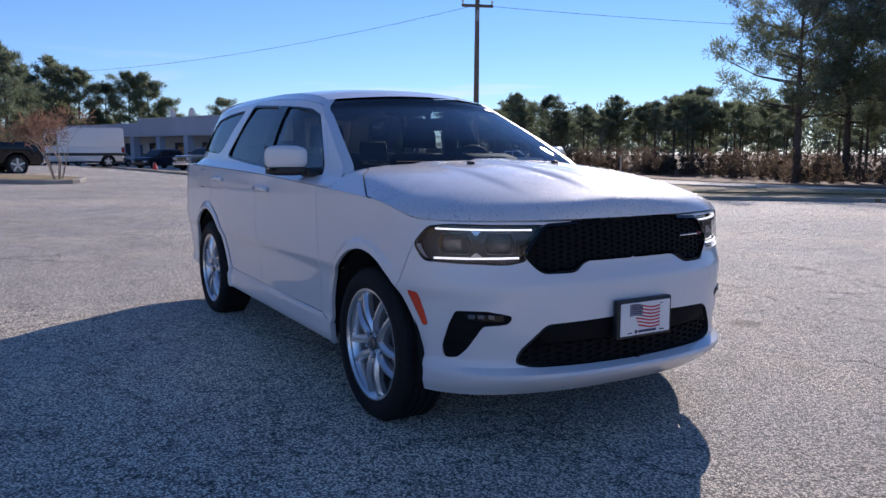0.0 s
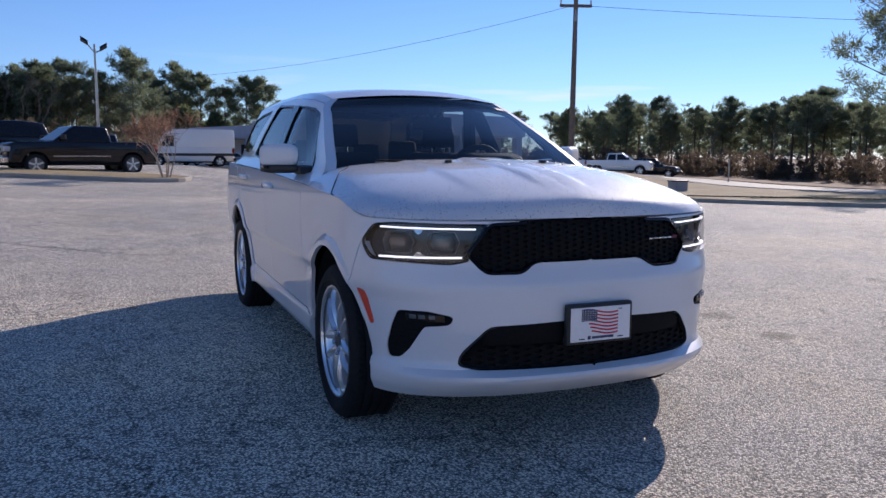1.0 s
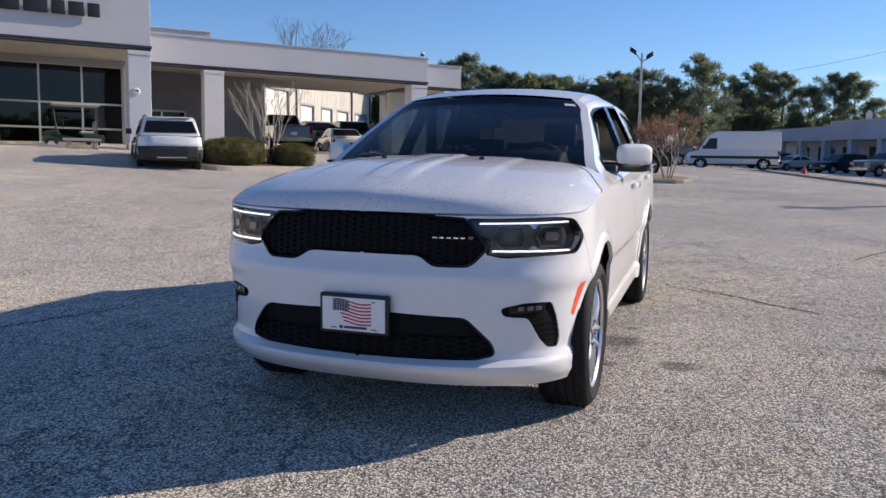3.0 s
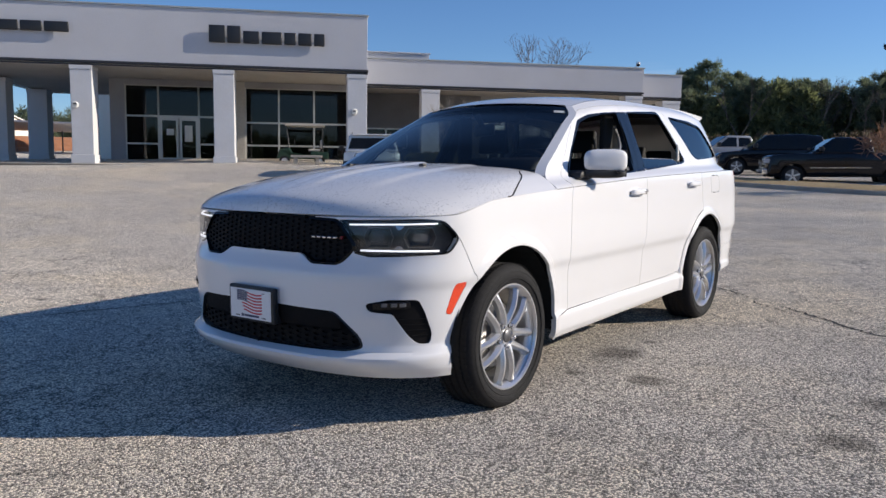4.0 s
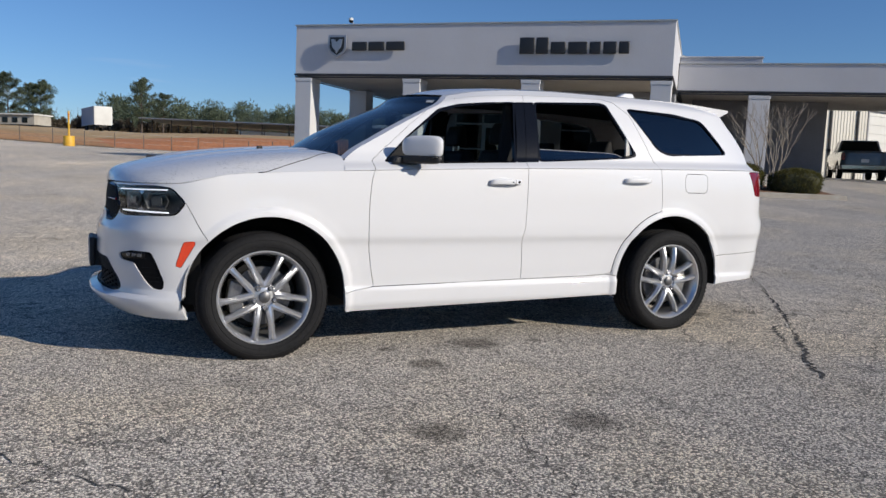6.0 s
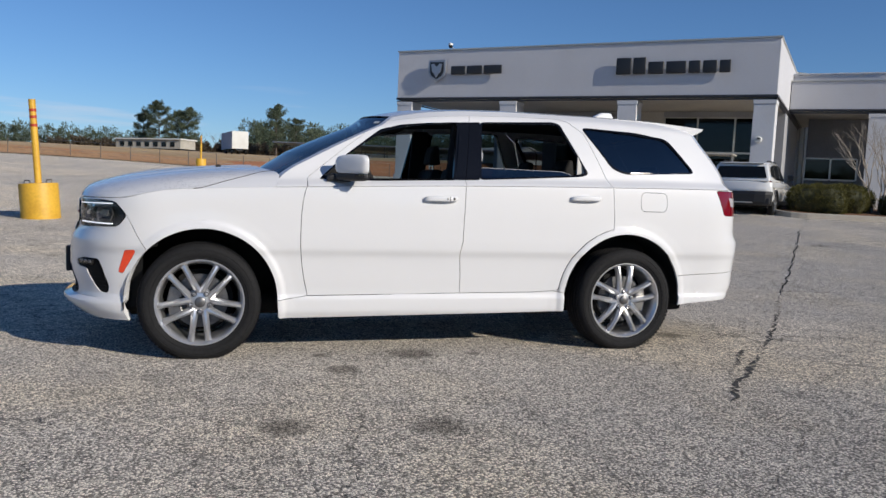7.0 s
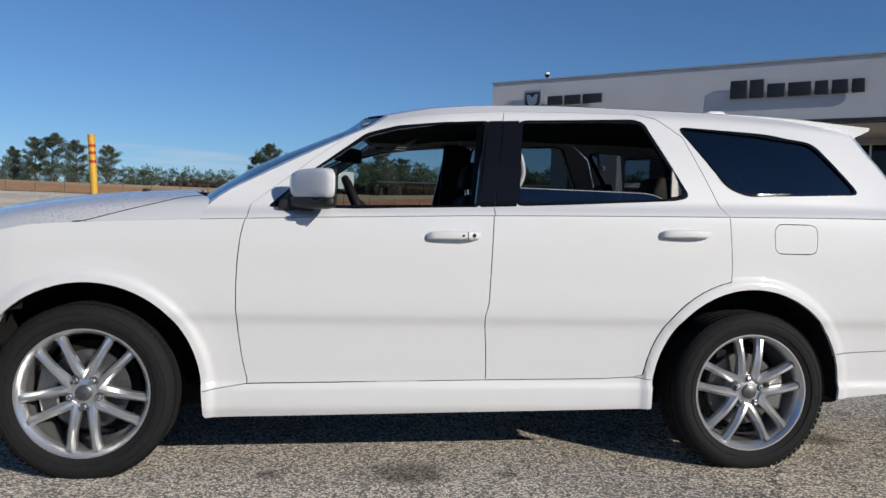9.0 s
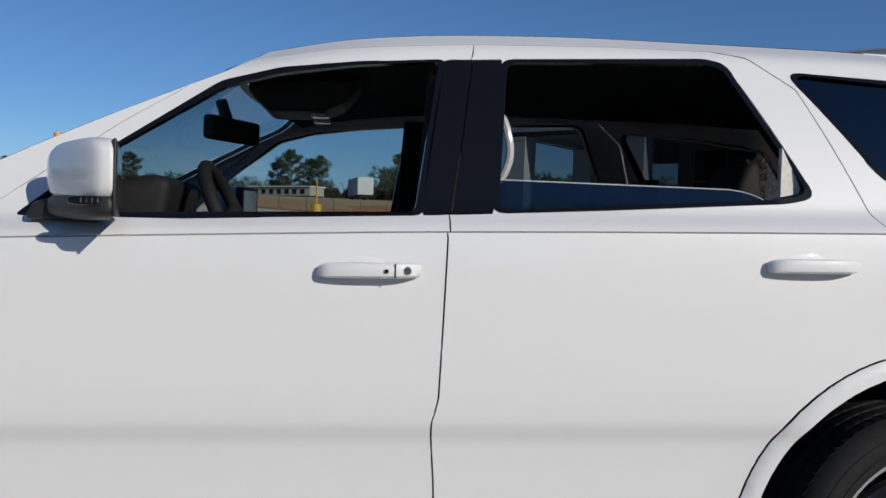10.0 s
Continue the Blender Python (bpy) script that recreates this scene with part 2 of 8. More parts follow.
M_WINDSHIELD = glass("windscreen_glass", (0.36, 0.42, 0.44), 0.0, 1.5)
M_PRIVACY = glass("privacy_glass", (0.08, 0.095, 0.11), 0.0, 1.75)
M_LIGHTGLASS = glass("front_door_glass", (0.50, 0.58, 0.60), 0.0, 1.65)
M_MIDGLASS = glass("rear_door_glass", (0.18, 0.22, 0.235), 0.0, 1.6)
M_DRL = glowing("lit_daytime_strip", (1.0, 0.98, 0.94), 0.85)

# ---- the lie of the land ----
LAND = [
    (0, 0, 0), (2.5, 1.5, 0), (-2.5, 1.5, 0), (2.5, -2.5, 0.0), (-3, -2, 0.02), (5, 0, 0), (5, -3, 0), (3, 5, 0), (0, 6, 0), (6, 4, 0), (-4, 1, 0), (-1.5, 4, 0),
    (5.0, -10.8, 0.28), (0, -11, 0.42), (-5.9, -25.9, 1.29), (-8.5, -23.5, 1.29), (-14.9, -17.5, 1.29), (-12.1, -12.5, 0.72), (-17.4, -11.5, 0.68), (-22, -16, 1.2),
    (-31, -16, 1.25), (-31, -19.6, 1.3), (-27.7, -10.4, 0.7), (-22.6, -8.8, 0.5), (-23.6, -0.4, 0.25), (-27.8, -3.2, 0.5), (-31.2, -6.9, 0.75), (-34.8, -9.5, 0.85),
    (-44.8, 3, 0.45), (-48, -27, 1.2), (-64, -28, 1.3), (-54, 5.4, 0.1), (-20.5, 10.8, 0.0), (-20, 13.7, -0.22), (-26.5, 13.9, -0.28), (-39.4, 14.3, -0.31), (-54, 12, -0.2),
    (-56, 42, -0.65), (-25.9, 23.9, -0.5), (-24, 33, -0.45), (-12.3, 22, -0.3), (-32.3, 50.8, -1.1), (-36, 62, -0.9), (-104, 9, 0.0), (-49, 28.6, 0.2), (-100, 60, 0.0), (-40, 110, 0.2), (30, 70, 0),
    (3, -54, 2.0), (20, -61, 2.8), (2.9, -43.8, 1.75), (-12, -68, 2.25), (0, -66, 2.25), (-18, -72, 2.35), (8, -62, 2.5), (-5, -34, 1.4), (-20, -82, 3.2), (12, -103, 4.55), (0, -84, 3.5), (-8, -114, 4.95), (40, -100, 4.6), (18, -138, 6.2), (60, -70, 3.2), (60, -130, 6.3),
    (-60, -130, 4.5), (-110, -90, 3.0), (40, 0, -0.1), (40, 40, -0.2), (40, -30, 1.2),
]
LP = np.array([p[:2] for p in LAND], float) / 50
LZ = np.array([p[2] for p in LAND], float)


def tps(r2):
    return 0.5 * r2 * np.log(r2 + 1e-12)


def fit_land():
    n = len(LP)
    k = tps(((LP[:, None] - LP[None]) ** 2).sum(2)) + np.eye(n) * 0.0006
    p = np.c_[np.ones(n), LP]
    a = np.block([[k, p], [p.T, np.zeros((3, 3))]])
    return np.linalg.solve(a, np.r_[LZ, 0, 0, 0])


LW = fit_land()


def land(x, y):
    """Height of the ground."""
    r = math.hypot(x, y)
    s = min(1.0, 140.0 / r) if r > 0 else 1.0
    q = np.array((x * s, y * s)) / 50
    z = float(tps(((LP - q) ** 2).sum(1)) @ LW[:-3] + LW[-3] + LW[-2:] @ q)
    return z


def sheet(name, mat, a, b, rise=0.0, na=24, nb=6, edge=0.0, label="", kind="structure", category="", wave=0.0):
    """Ground between two lines a and b, laid on the land and raised; edge: how deep its rim goes down."""
    pa, pb = resample(a, na), resample(b, na)
    v, f = [], []
    for i in range(na + 1):
        for j in range(nb + 1):
            x, y = lerp(pa[i][0], pb[i][0], j / nb), lerp(pa[i][1], pb[i][1], j / nb)
            w = wave * noise.noise((x * 0.3, y * 0.3, 3)) if wave else 0
            v.append((x, y, land(x, y) + rise + w))
    for i in range(na):
        for j in range(nb):
            k = i * (nb + 1) + j
            f.append((k, k + 1, k + nb + 2, k + nb + 1))
    g = Geo().add(v, f)
    if edge:
        rim = [i * (nb + 1) for i in range(na + 1)] + [na * (nb + 1) + j for j in range(1, nb + 1)] + [i * (nb + 1) + nb for i in range(na - 1, -1, -1)] + list(range(nb - 1, 0, -1))
        n0 = len(g.v)
        g.v += [(v[i][0], v[i][1], v[i][2] - edge) for i in rim]
        m = len(rim)
        g.f += [(rim[i], rim[(i + 1) % m], n0 + (i + 1) % m, n0 + i) for i in range(m)]
    ob = part(name, g, mat, smooth=not edge)
    if kind:
        tagged(ob, label, category, "", kind)
    return ob


def resample(line, n):
    p = np.array(line, float)
    d = np.r_[0, np.cumsum(np.linalg.norm(np.diff(p, axis=0), axis=1))]
    t = np.linspace(0, d[-1], n + 1)
    return [(float(np.interp(s, d, p[:, 0])), float(np.interp(s, d, p[:, 1]))) for s in t]


def kerb(name, line, width=0.16, height=0.14, mat=None, label="worn concrete kerb along the edge of the asphalt", n=40):
    p = resample(line, n)
    g = Geo()
    prof = [(0, -0.1), (0, height - 0.03), (0.03, height), (width - 0.02, height), (width, height - 0.02), (width, -0.1)]
    v, f = [], []
    for i, (x, y) in enumerate(p):
        x0, y0 = p[max(i - 1, 0)]
        x1, y1 = p[min(i + 1, n)]
        d = Vector((x1 - x0, y1 - y0)).normalized()
        for a, h in prof:
            v.append((x - d.y * a, y + d.x * a, land(x, y) + h))
    m = len(prof)
    for i in range(n):
        for k in range(m - 1):
            f.append((i * m + k, i * m + k + 1, (i + 1) * m + k + 1, (i + 1) * m + k))
    f += [tuple(range(m)), tuple(range(n * m + m - 1, n * m - 1, -1))]
    g.add(v, f)
    ob = part(name, g, mat or M_CONCRETE)
    return tagged(ob, label, "kerb", "", "structure")


def asphalt_material():
    """Old chip-sealed asphalt: pale stones in dark binder, cracks, bleached and oily patches."""
    m = bpy.data.materials.new("worn_asphalt")
    m.use_nodes = True
    nt = m.node_tree
    n, l = nt.nodes, nt.links
    p = n["Principled BSDF"]
    tc = n.new("ShaderNodeTexCoord")
    pos = tc.outputs["Object"]

    def tex(kind, scale, **kw):
        t = n.new(kind)
        t.inputs["Scale"].default_value = scale
        for k, val in kw.items():
            t.inputs[k].default_value = val
        l.new(pos, t.inputs["Vector"])
        return t

    def ramp(src, lo, hi, a=0.0, b=1.0):
        r = n.new("ShaderNodeMapRange")
        r.inputs["From Min"].default_value, r.inputs["From Max"].default_value = lo, hi
        r.inputs["To Min"].default_value, r.inputs["To Max"].default_value = a, b
        l.new(src, r.inputs["Value"])
        return r.outputs["Result"]

    def mix(a, b, fac, mode="MIX"):
        x = n.new("ShaderNodeMixRGB")
        x.blend_type = mode
        for s, i in ((a, "Color1"), (b, "Color2")):
            if isinstance(s, tuple):
                x.inputs[i].default_value = (*s, 1)
            else:
                l.new(s, x.inputs[i])
        if isinstance(fac, float):
            x.inputs["Fac"].default_value = fac
        else:
            l.new(fac, x.inputs["Fac"])
        return x.outputs["Color"]

    def mul(a, b):
        x = n.new("ShaderNodeMath")
        x.operation = "MULTIPLY"
        l.new(a, x.inputs[0])
        if isinstance(b, float):
            x.inputs[1].default_value = b
        else:
            l.new(b, x.inputs[1])
        return x.outputs["Value"]

    stones = tex("ShaderNodeTexVoronoi", 92.0, Randomness=1.0)
    sep = n.new("ShaderNodeSeparateColor")
    l.new(stones.outputs["Color"], sep.inputs["Color"])
    stone = mix((0.235, 0.212, 0.18), (1.0, 0.915, 0.80), ramp(sep.outputs["Red"], 0.08, 0.66))
    binder = ramp(stones.outputs["Distance"], 0.42, 0.70, 0.0, 0.85)
    col = mix(stone, (0.15, 0.134, 0.115), binder)
    big = tex("ShaderNodeTexNoise", 0.16, Detail=5.0, Roughness=0.65)
    col = mix(col, (1.36, 1.32, 1.24), ramp(big.outputs["Fac"], 0.45, 0.68), "MULTIPLY")
    mid = tex("ShaderNodeTexNoise", 1.1, Detail=6.0, Roughness=0.7)
    col = mix(col, (0.80, 0.795, 0.79), ramp(mid.outputs["Fac"], 0.5, 0.72), "MULTIPLY")
    far = tex("ShaderNodeTexNoise", 0.45, Detail=4.0)
    col = mix(col, (1.10, 1.07, 1.0), ramp(far.outputs["Fac"], 0.48, 0.6), "MULTIPLY")
    # cracks
    warp = tex("ShaderNodeTexNoise", 2.2, Detail=5.0, Roughness=0.7)
    add = n.new("ShaderNodeVectorMath")
    add.operation = "MULTIPLY_ADD"
    add.inputs[1].default_value = (0.55, 0.55, 0.55)
    l.new(warp.outputs["Color"], add.inputs[0])
    l.new(pos, add.inputs[2])
    cr = n.new("ShaderNodeTexVoronoi")
    cr.feature = "DISTANCE_TO_EDGE"
    cr.inputs["Scale"].default_value = 0.75
    l.new(add.outputs["Vector"], cr.inputs["Vector"])
    where = tex("ShaderNodeTexNoise", 0.35, Detail=2.0)
    crack = mul(ramp(cr.outputs["Distance"], 0.007, 0.0), ramp(where.outputs["Fac"], 0.38, 0.54))
    cr2 = n.new("ShaderNodeTexVoronoi")
    cr2.feature = "DISTANCE_TO_EDGE"
    cr2.inputs["Scale"].default_value = 3.2
    l.new(add.outputs["Vector"], cr2.inputs["Vector"])
    crack2 = mul(mul(ramp(cr2.outputs["Distance"], 0.02, 0.0), ramp(where.outputs["Fac"], 0.38, 0.52)), 0.9)
    col = mix(col, (0.03, 0.028, 0.026), mul(crack, 0.8))
    col = mix(col, (0.05, 0.047, 0.043), crack2)
    # oil drips
    edge = tex("ShaderNodeTexNoise", 9.0, Detail=4.0)
    for x, y, r in SPOTS:
        dist = n.new("ShaderNodeVectorMath")
        dist.operation = "DISTANCE"
        dist.inputs[1].default_value = (x, y, 0)
        flat = n.new("ShaderNodeVectorMath")
        flat.operation = "MULTIPLY"
        flat.inputs[1].default_value = (1, 1, 0)
        l.new(pos, flat.inputs[0])
        l.new(flat.outputs["Vector"], dist.inputs[0])
        wob = n.new("ShaderNodeMath")
        wob.operation = "MULTIPLY_ADD"
        wob.inputs[1].default_value = -0.5 * r
        l.new(edge.outputs["Fac"], wob.inputs[0])
        l.new(dist.outputs["Value"], wob.inputs[2])
        col = mix(col, (0.42, 0.41, 0.4), ramp(wob.outputs["Value"], 0.75 * r, 0.25 * r, 0.0, 0.9), "MULTIPLY")
    l.new(col, p.inputs["Base Color"])
    p.inputs["Roughness"].default_value = 0.82
    p.inputs["Specular IOR Level"].default_value = 0.33
    p.inputs["Diffuse Roughness"].default_value = 0.4
    fine = tex("ShaderNodeTexNoise", 210.0, Detail=3.0, Roughness=0.7)
    hsum = n.new("ShaderNodeMath")
    hsum.operation = "MULTIPLY_ADD"
    hsum.inputs[1].default_value = -1.0
    l.new(stones.outputs["Distance"], hsum.inputs[0])
    cut = n.new("ShaderNodeMath")
    cut.operation = "MULTIPLY_ADD"
    cut.inputs[1].default_value = -1.5
    l.new(crack, cut.inputs[0])
    l.new(fine.outputs["Fac"], cut.inputs[2])
    l.new(cut.outputs["Value"], hsum.inputs[2])
    b = n.new("ShaderNodeBump")
    b.inputs["Strength"].default_value, b.inputs["Distance"].default_value = 1.0, 0.008
    l.new(hsum.outputs["Value"], b.inputs["Height"])
    l.new(b.outputs["Normal"], p.inputs["Normal"])
    return m


SPOTS = [(0.13, 0.93, 0.21), (0.65, 1.33, 0.15), (0.36, 2.55, 0.17), (1.1, 2.45, 0.16), (0.75, 0.92, 0.07), (-0.31, 0.97, 0.06), (-2.16, 0.47, 0.15)]
M_ASPHALT = asphalt_material()
M_CONCRETE = material("weathered_concrete", (0.40, 0.37, 0.32), 0.85, grain=0.18, grain_scale=45, stain=0.6, stain_scale=1.5, bump=0.3, bump_scale=90)
M_DRYGRASS = material("dormant_grass", (0.33, 0.24, 0.115), 0.95, grain=0.4, grain_scale=14, stain=0.7, stain_scale=0.6, tint=(0.55, 0.42, 0.3), bump=0.9, bump_scale=30)
M_CLAY = material("red_clay_bank", (0.36, 0.15, 0.065), 0.95, grain=0.3, grain_scale=3, stain=0.7, stain_scale=0.12, tint=(0.7, 0.75, 0.6), bump=0.7, bump_scale=5)
M_FIELD = material("winter_field", (0.36, 0.255, 0.135), 0.95, grain=0.3, grain_scale=1.5, stain=0.7, stain_scale=0.05, tint=(0.6, 0.55, 0.4), bump=0.6, bump_scale=4)
M_BANKGRASS = material("red_brown_bank_grass", (0.34, 0.20, 0.095), 0.95, grain=0.35, grain_scale=3, stain=0.8, stain_scale=0.25, tint=(0.75, 0.6, 0.45), bump=0.7, bump_scale=6)
M_PINESTRAW = material("pine_straw", (0.20, 0.10, 0.05), 0.95, grain=0.4, grain_scale=9, stain=0.5, stain_scale=0.4, bump=0.8, bump_scale=25)

# one sheet of ground to the horizon
k = np.linspace(-1, 1, 211)
axis_steps = np.sign(k) * (np.sinh(np.abs(k) * 6.2) / np.sinh(6.2)) * 2600
CLAY2 = [(112, -72), (62, -69), (21, -69), (2, -69), (-14, -72), (-33, -81), (-74, -99), (-124, -118)]
BACK = sorted(CLAY2)


def under_field(x, y):
    """The lot's sheet dips a little where the field lies over it."""
    edge = float(np.interp(x, [p[0] for p in BACK], [p[1] for p in BACK]))
    return 0.9 * min(1.0, max(0.0, (edge - 1.0 - y) / 5.0)) if -330 < x < 330 else 0.0


gv = [(float(x), float(y), land(float(x), float(y)) - under_field(float(x), float(y))) for x in axis_steps for y in axis_steps]
N = len(axis_steps)
ground = part("ground", Geo().add(gv, [(i * N + j, (i + 1) * N + j, (i + 1) * N + j + 1, i * N + j + 1) for i in range(N - 1) for j in range(N - 1)]), M_ASPHALT, smooth=True)
tagged(ground, "wide lot of old worn asphalt with cracks and oil spots", "ground", "", "structure")


# ---- buildings ----
M_STUCCO = material("grey_stucco", (0.63, 0.63, 0.65), 0.85, grain=0.06, grain_scale=30, stain=0.35, stain_scale=0.5, tint=(0.82, 0.8, 0.78), bump=0.25, bump_scale=60)
M_COLUMN = material("pale_painted_column", (0.66, 0.66, 0.67), 0.75, grain=0.05, grain_scale=40, stain=0.4, stain_scale=0.8, tint=(0.8, 0.78, 0.74), bump=0.2, bump_scale=70)
M_DARKTRIM = material("dark_eave_trim", (0.03, 0.03, 0.034), 0.45, grain=0.15, grain_scale=20, bump=0.05, bump_scale=80)
M_SOFFIT = material("soffit_board", (0.50, 0.47, 0.42), 0.8, grain=0.08, grain_scale=12, stain=0.4, stain_scale=0.4, bump=0.1, bump_scale=40)
M_WALLGREY = material("grey_block_wall", (0.36, 0.36, 0.375), 0.85, grain=0.08, grain_scale=20, stain=0.3, stain_scale=0.5, bump=0.2, bump_scale=50)
M_ROOF = material("roof_membrane", (0.28, 0.28, 0.28), 0.9, grain=0.15, grain_scale=3, stain=0.4, stain_scale=0.2, bump=0.1, bump_scale=20)
M_ALUMINIUM = material("anodised_frame", (0.55, 0.54, 0.5), 0.4, metal=0.6, grain=0.08, grain_scale=60)
M_SHOPGLASS = glass("showroom_glass", (0.20, 0.21, 0.20), 0.0, 1.36)
M_DARKPANE = material("dark_window_pane", (0.02, 0.024, 0.028), 0.06, coat=0.6, bump=0.004, bump_scale=8)
M_METALSIDING = material("cream_metal_siding", (0.66, 0.63, 0.55), 0.5, grain=0.05, grain_scale=10, stain=0.3, stain_scale=0.5, tint=(0.85, 0.82, 0.75), bump=0.05, bump_scale=60)
M_DOORWHITE = material("white_roller_door", (0.74, 0.73, 0.68), 0.5, grain=0.04, grain_scale=20, stain=0.25, stain_scale=0.7, bump=0.04, bump_scale=60)
M_LETTER = material("black_letter_face", (0.02, 0.021, 0.024), 0.4, grain=0.15, grain_scale=30, bump=0.05, bump_scale=90)
M_BADGE = material("brushed_badge", (0.42, 0.42, 0.44), 0.35, metal=0.8, grain=0.1, grain_scale=60)
M_SHOPFLOOR = material("showroom_floor", (0.3, 0.29, 0.27), 0.3, grain=0.05, grain_scale=10, stain=0.2, stain_scale=0.8)
M_PAVE = material("pale_walkway", (0.46, 0.43, 0.37), 0.85, grain=0.12, grain_scale=30, stain=0.5, stain_scale=0.6, bump=0.25, bump_scale=60)
M_BLUEWALL = material("blue_grey_stucco", (0.44, 0.47, 0.55), 0.85, grain=0.06, grain_scale=20, stain=0.3, stain_scale=0.3, bump=0.2, bump_scale=40)

# local: x along the front from its far end, y into the building, z up from the lot's zero
SHOW = Matrix.Translation((-5.46, -26.35, 0)) @ Matrix.Rotation(math.atan2(0.6823, -0.7311), 4, "Z") @ Matrix.Rotation(0.0142, 4, "Y")
BASE = 1.38


def wall_box(name, mat, parent, x0, x1, y0, y1, z0, z1, bevel=0.01, label=""):
    return part(name, Geo().box(x0, x1, y0, y1, z0, z1), mat, parent, label, bevel=bevel)


def fascia(parent, x0, x1, y0, y1, z0, z1):
    """A deep band round a flat roof, with its coping and double dark eave line."""
    t = 0.25
    g = Geo().box(x0, x1, y0, y0 + t, z0, z1).box(x0, x0 + t, y0 + t, y1, z0, z1).box(x1 - t, x1, y0 + t, y1, z0, z1)
    part("fascia", g, M_STUCCO, parent, bevel=0.012)
    part("coping", Geo().box(x0 - 0.04, x1 + 0.04, y0 - 0.04, y0 + t + 0.02, z1 + 0.003, z1 + 0.06).box(x0 - 0.04, x0 + t, y0 + t + 0.024, y1, z1 + 0.003, z1 + 0.06).box(x1 - t, x1 + 0.04, y0 + t + 0.024, y1, z1 + 0.003, z1 + 0.06), M_ALUMINIUM, parent, "pale metal coping", bevel=0.006)
    for k, (a, b) in enumerate(((-0.045, 0.035), (-0.125, -0.085))):
        o = 0.03 - 0.02 * k
        part("eave_trim", Geo().box(x0 - o, x1 + o, y0 - o, y0 + 0.1, z0 + a, z0 + b).box(x0 - o, x0 + 0.1, y0 + 0.103, y1, z0 + a, z0 + b).box(x1 - 0.1, x1 + o, y0 + 0.103, y1, z0 + a, z0 + b), M_DARKTRIM, parent, "dark metal eave line")
    part("soffit", Geo().box(x0 + 0.1, x1 - 0.1, y0 + 0.1, y1, z0 - 0.06, z0 + 0.02), M_SOFFIT, parent, "cream soffit board")
    part("roof", Geo().box(x0 + t, x1 - t, y0 + t, y1, z1 - 0.5, z1 - 0.42), M_ROOF, parent)


def column(parent, x, y, w, d, z0, z1):
    g = Geo().box(x, x + w, y, y + d, z0 + 0.3, z1 - 0.14)
    c = part("column", g, M_COLUMN, parent, bevel=0.015)
    part("base", Geo().box(x - 0.035, x + w + 0.035, y - 0.035, y + d + 0.035, z0, z0 + 0.3), M_COLUMN, c, bevel=0.015)
    part("capital", Geo().box(x - 0.02, x + w + 0.02, y - 0.02, y + d + 0.02, z1 - 0.14, z1), M_COLUMN, c, bevel=0.012)
    return c


def glazing(parent, x0, x1, y, z0, z1, posts, rails, mat=M_SHOPGLASS):
    """Panes in an aluminium grid."""
    xs, zs = [x0] + posts + [x1], [z0] + rails + [z1]
    w = part("window", Geo(), None, parent)
    for x in xs:
        part("mullion", Geo().box(x - 0.035, x + 0.035, y - 0.04, y + 0.06, z0, z1), M_ALUMINIUM, w, bevel=0.004)
    for i in range(len(xs) - 1):
        for z in zs:
            part("rail", Geo().box(xs[i] + 0.037, xs[i + 1] - 0.037, y - 0.035, y + 0.055, z - 0.035, z + 0.035), M_ALUMINIUM, w, bevel=0.004)
    for i in range(len(xs) - 1):
        for k in range(len(zs) - 1):
            p = part("pane", Geo().box(xs[i] + 0.03, xs[i + 1] - 0.03, y, y + 0.012, zs[k] + 0.03, zs[k + 1] - 0.03), mat, w)
            p.visible_shadow = False
    return w


def plain_letter(x0, x1, z0, z1, parent, y=-0.075, depth=0.06):
    """A block the size of one sign letter, on stand-offs."""
    l = part("sign_shape", Geo().box(x0, x1, y - depth, y, z0, z1), M_LETTER, parent, bevel=0.03, segs=3)
    part("standoff", Geo().tube([((x0 + x1) / 2, y, (z0 + z1) / 2), ((x0 + x1) / 2, 0, (z0 + z1) / 2)], 0.03, 8), M_ALUMINIUM, l)


showroom = thing("car_showroom", "grey flat-roofed showroom with a deep fascia on square columns", "building", SHOW)
Z1, Z0 = 6.72, 4.82
fascia(showroom, 0, 14.72, 0, 13.0, Z0, Z1)
for x in (0.0, 4.67, 9.35, 14.0):
    column(showroom, x + 0.01, 0.01, 0.70, 0.80, BASE, Z0 - 0.13)
for y in (5.0, 10.0):
    column(showroom, 0.1, y, 0.85, 0.8, BASE, Z0 - 0.13)
# showroom box under the canopy
GY = 4.5
part("floor", Geo().box(-0.3, 15.3, -0.9, 14.0, 0.3, BASE), M_PAVE, showroom, "pale concrete plinth and walkway", bevel=0.02)
# Kerb strip much darker than the pale walkway it edges.
M_KERBDARK = material("dark_kerb_face", (0.13, 0.115, 0.10), 0.9, grain=0.25, grain_scale=20, stain=0.5, stain_scale=1.0, bump=0.3, bump_scale=50)
part("kerb_face", Geo().box(-0.34, 15.34, -0.95, -0.903, 0.3, BASE - 0.03), M_KERBDARK, showroom, "dark kerb face", bevel=0.01)
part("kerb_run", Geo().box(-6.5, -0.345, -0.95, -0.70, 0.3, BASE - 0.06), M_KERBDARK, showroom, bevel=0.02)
wall_box("pier", M_WALLGREY, showroom, 4.9, 5.45, GY, GY + 0.6, BASE, Z0 - 0.07)
wall_box("pier", M_SOFFIT, showroom, 9.0, 10.1, GY, GY + 0.6, BASE, Z0 - 0.07)
wall_box("pier", M_WALLGREY, showroom, 14.3, 14.7, GY, GY + 0.6, BASE, Z0 - 0.07)
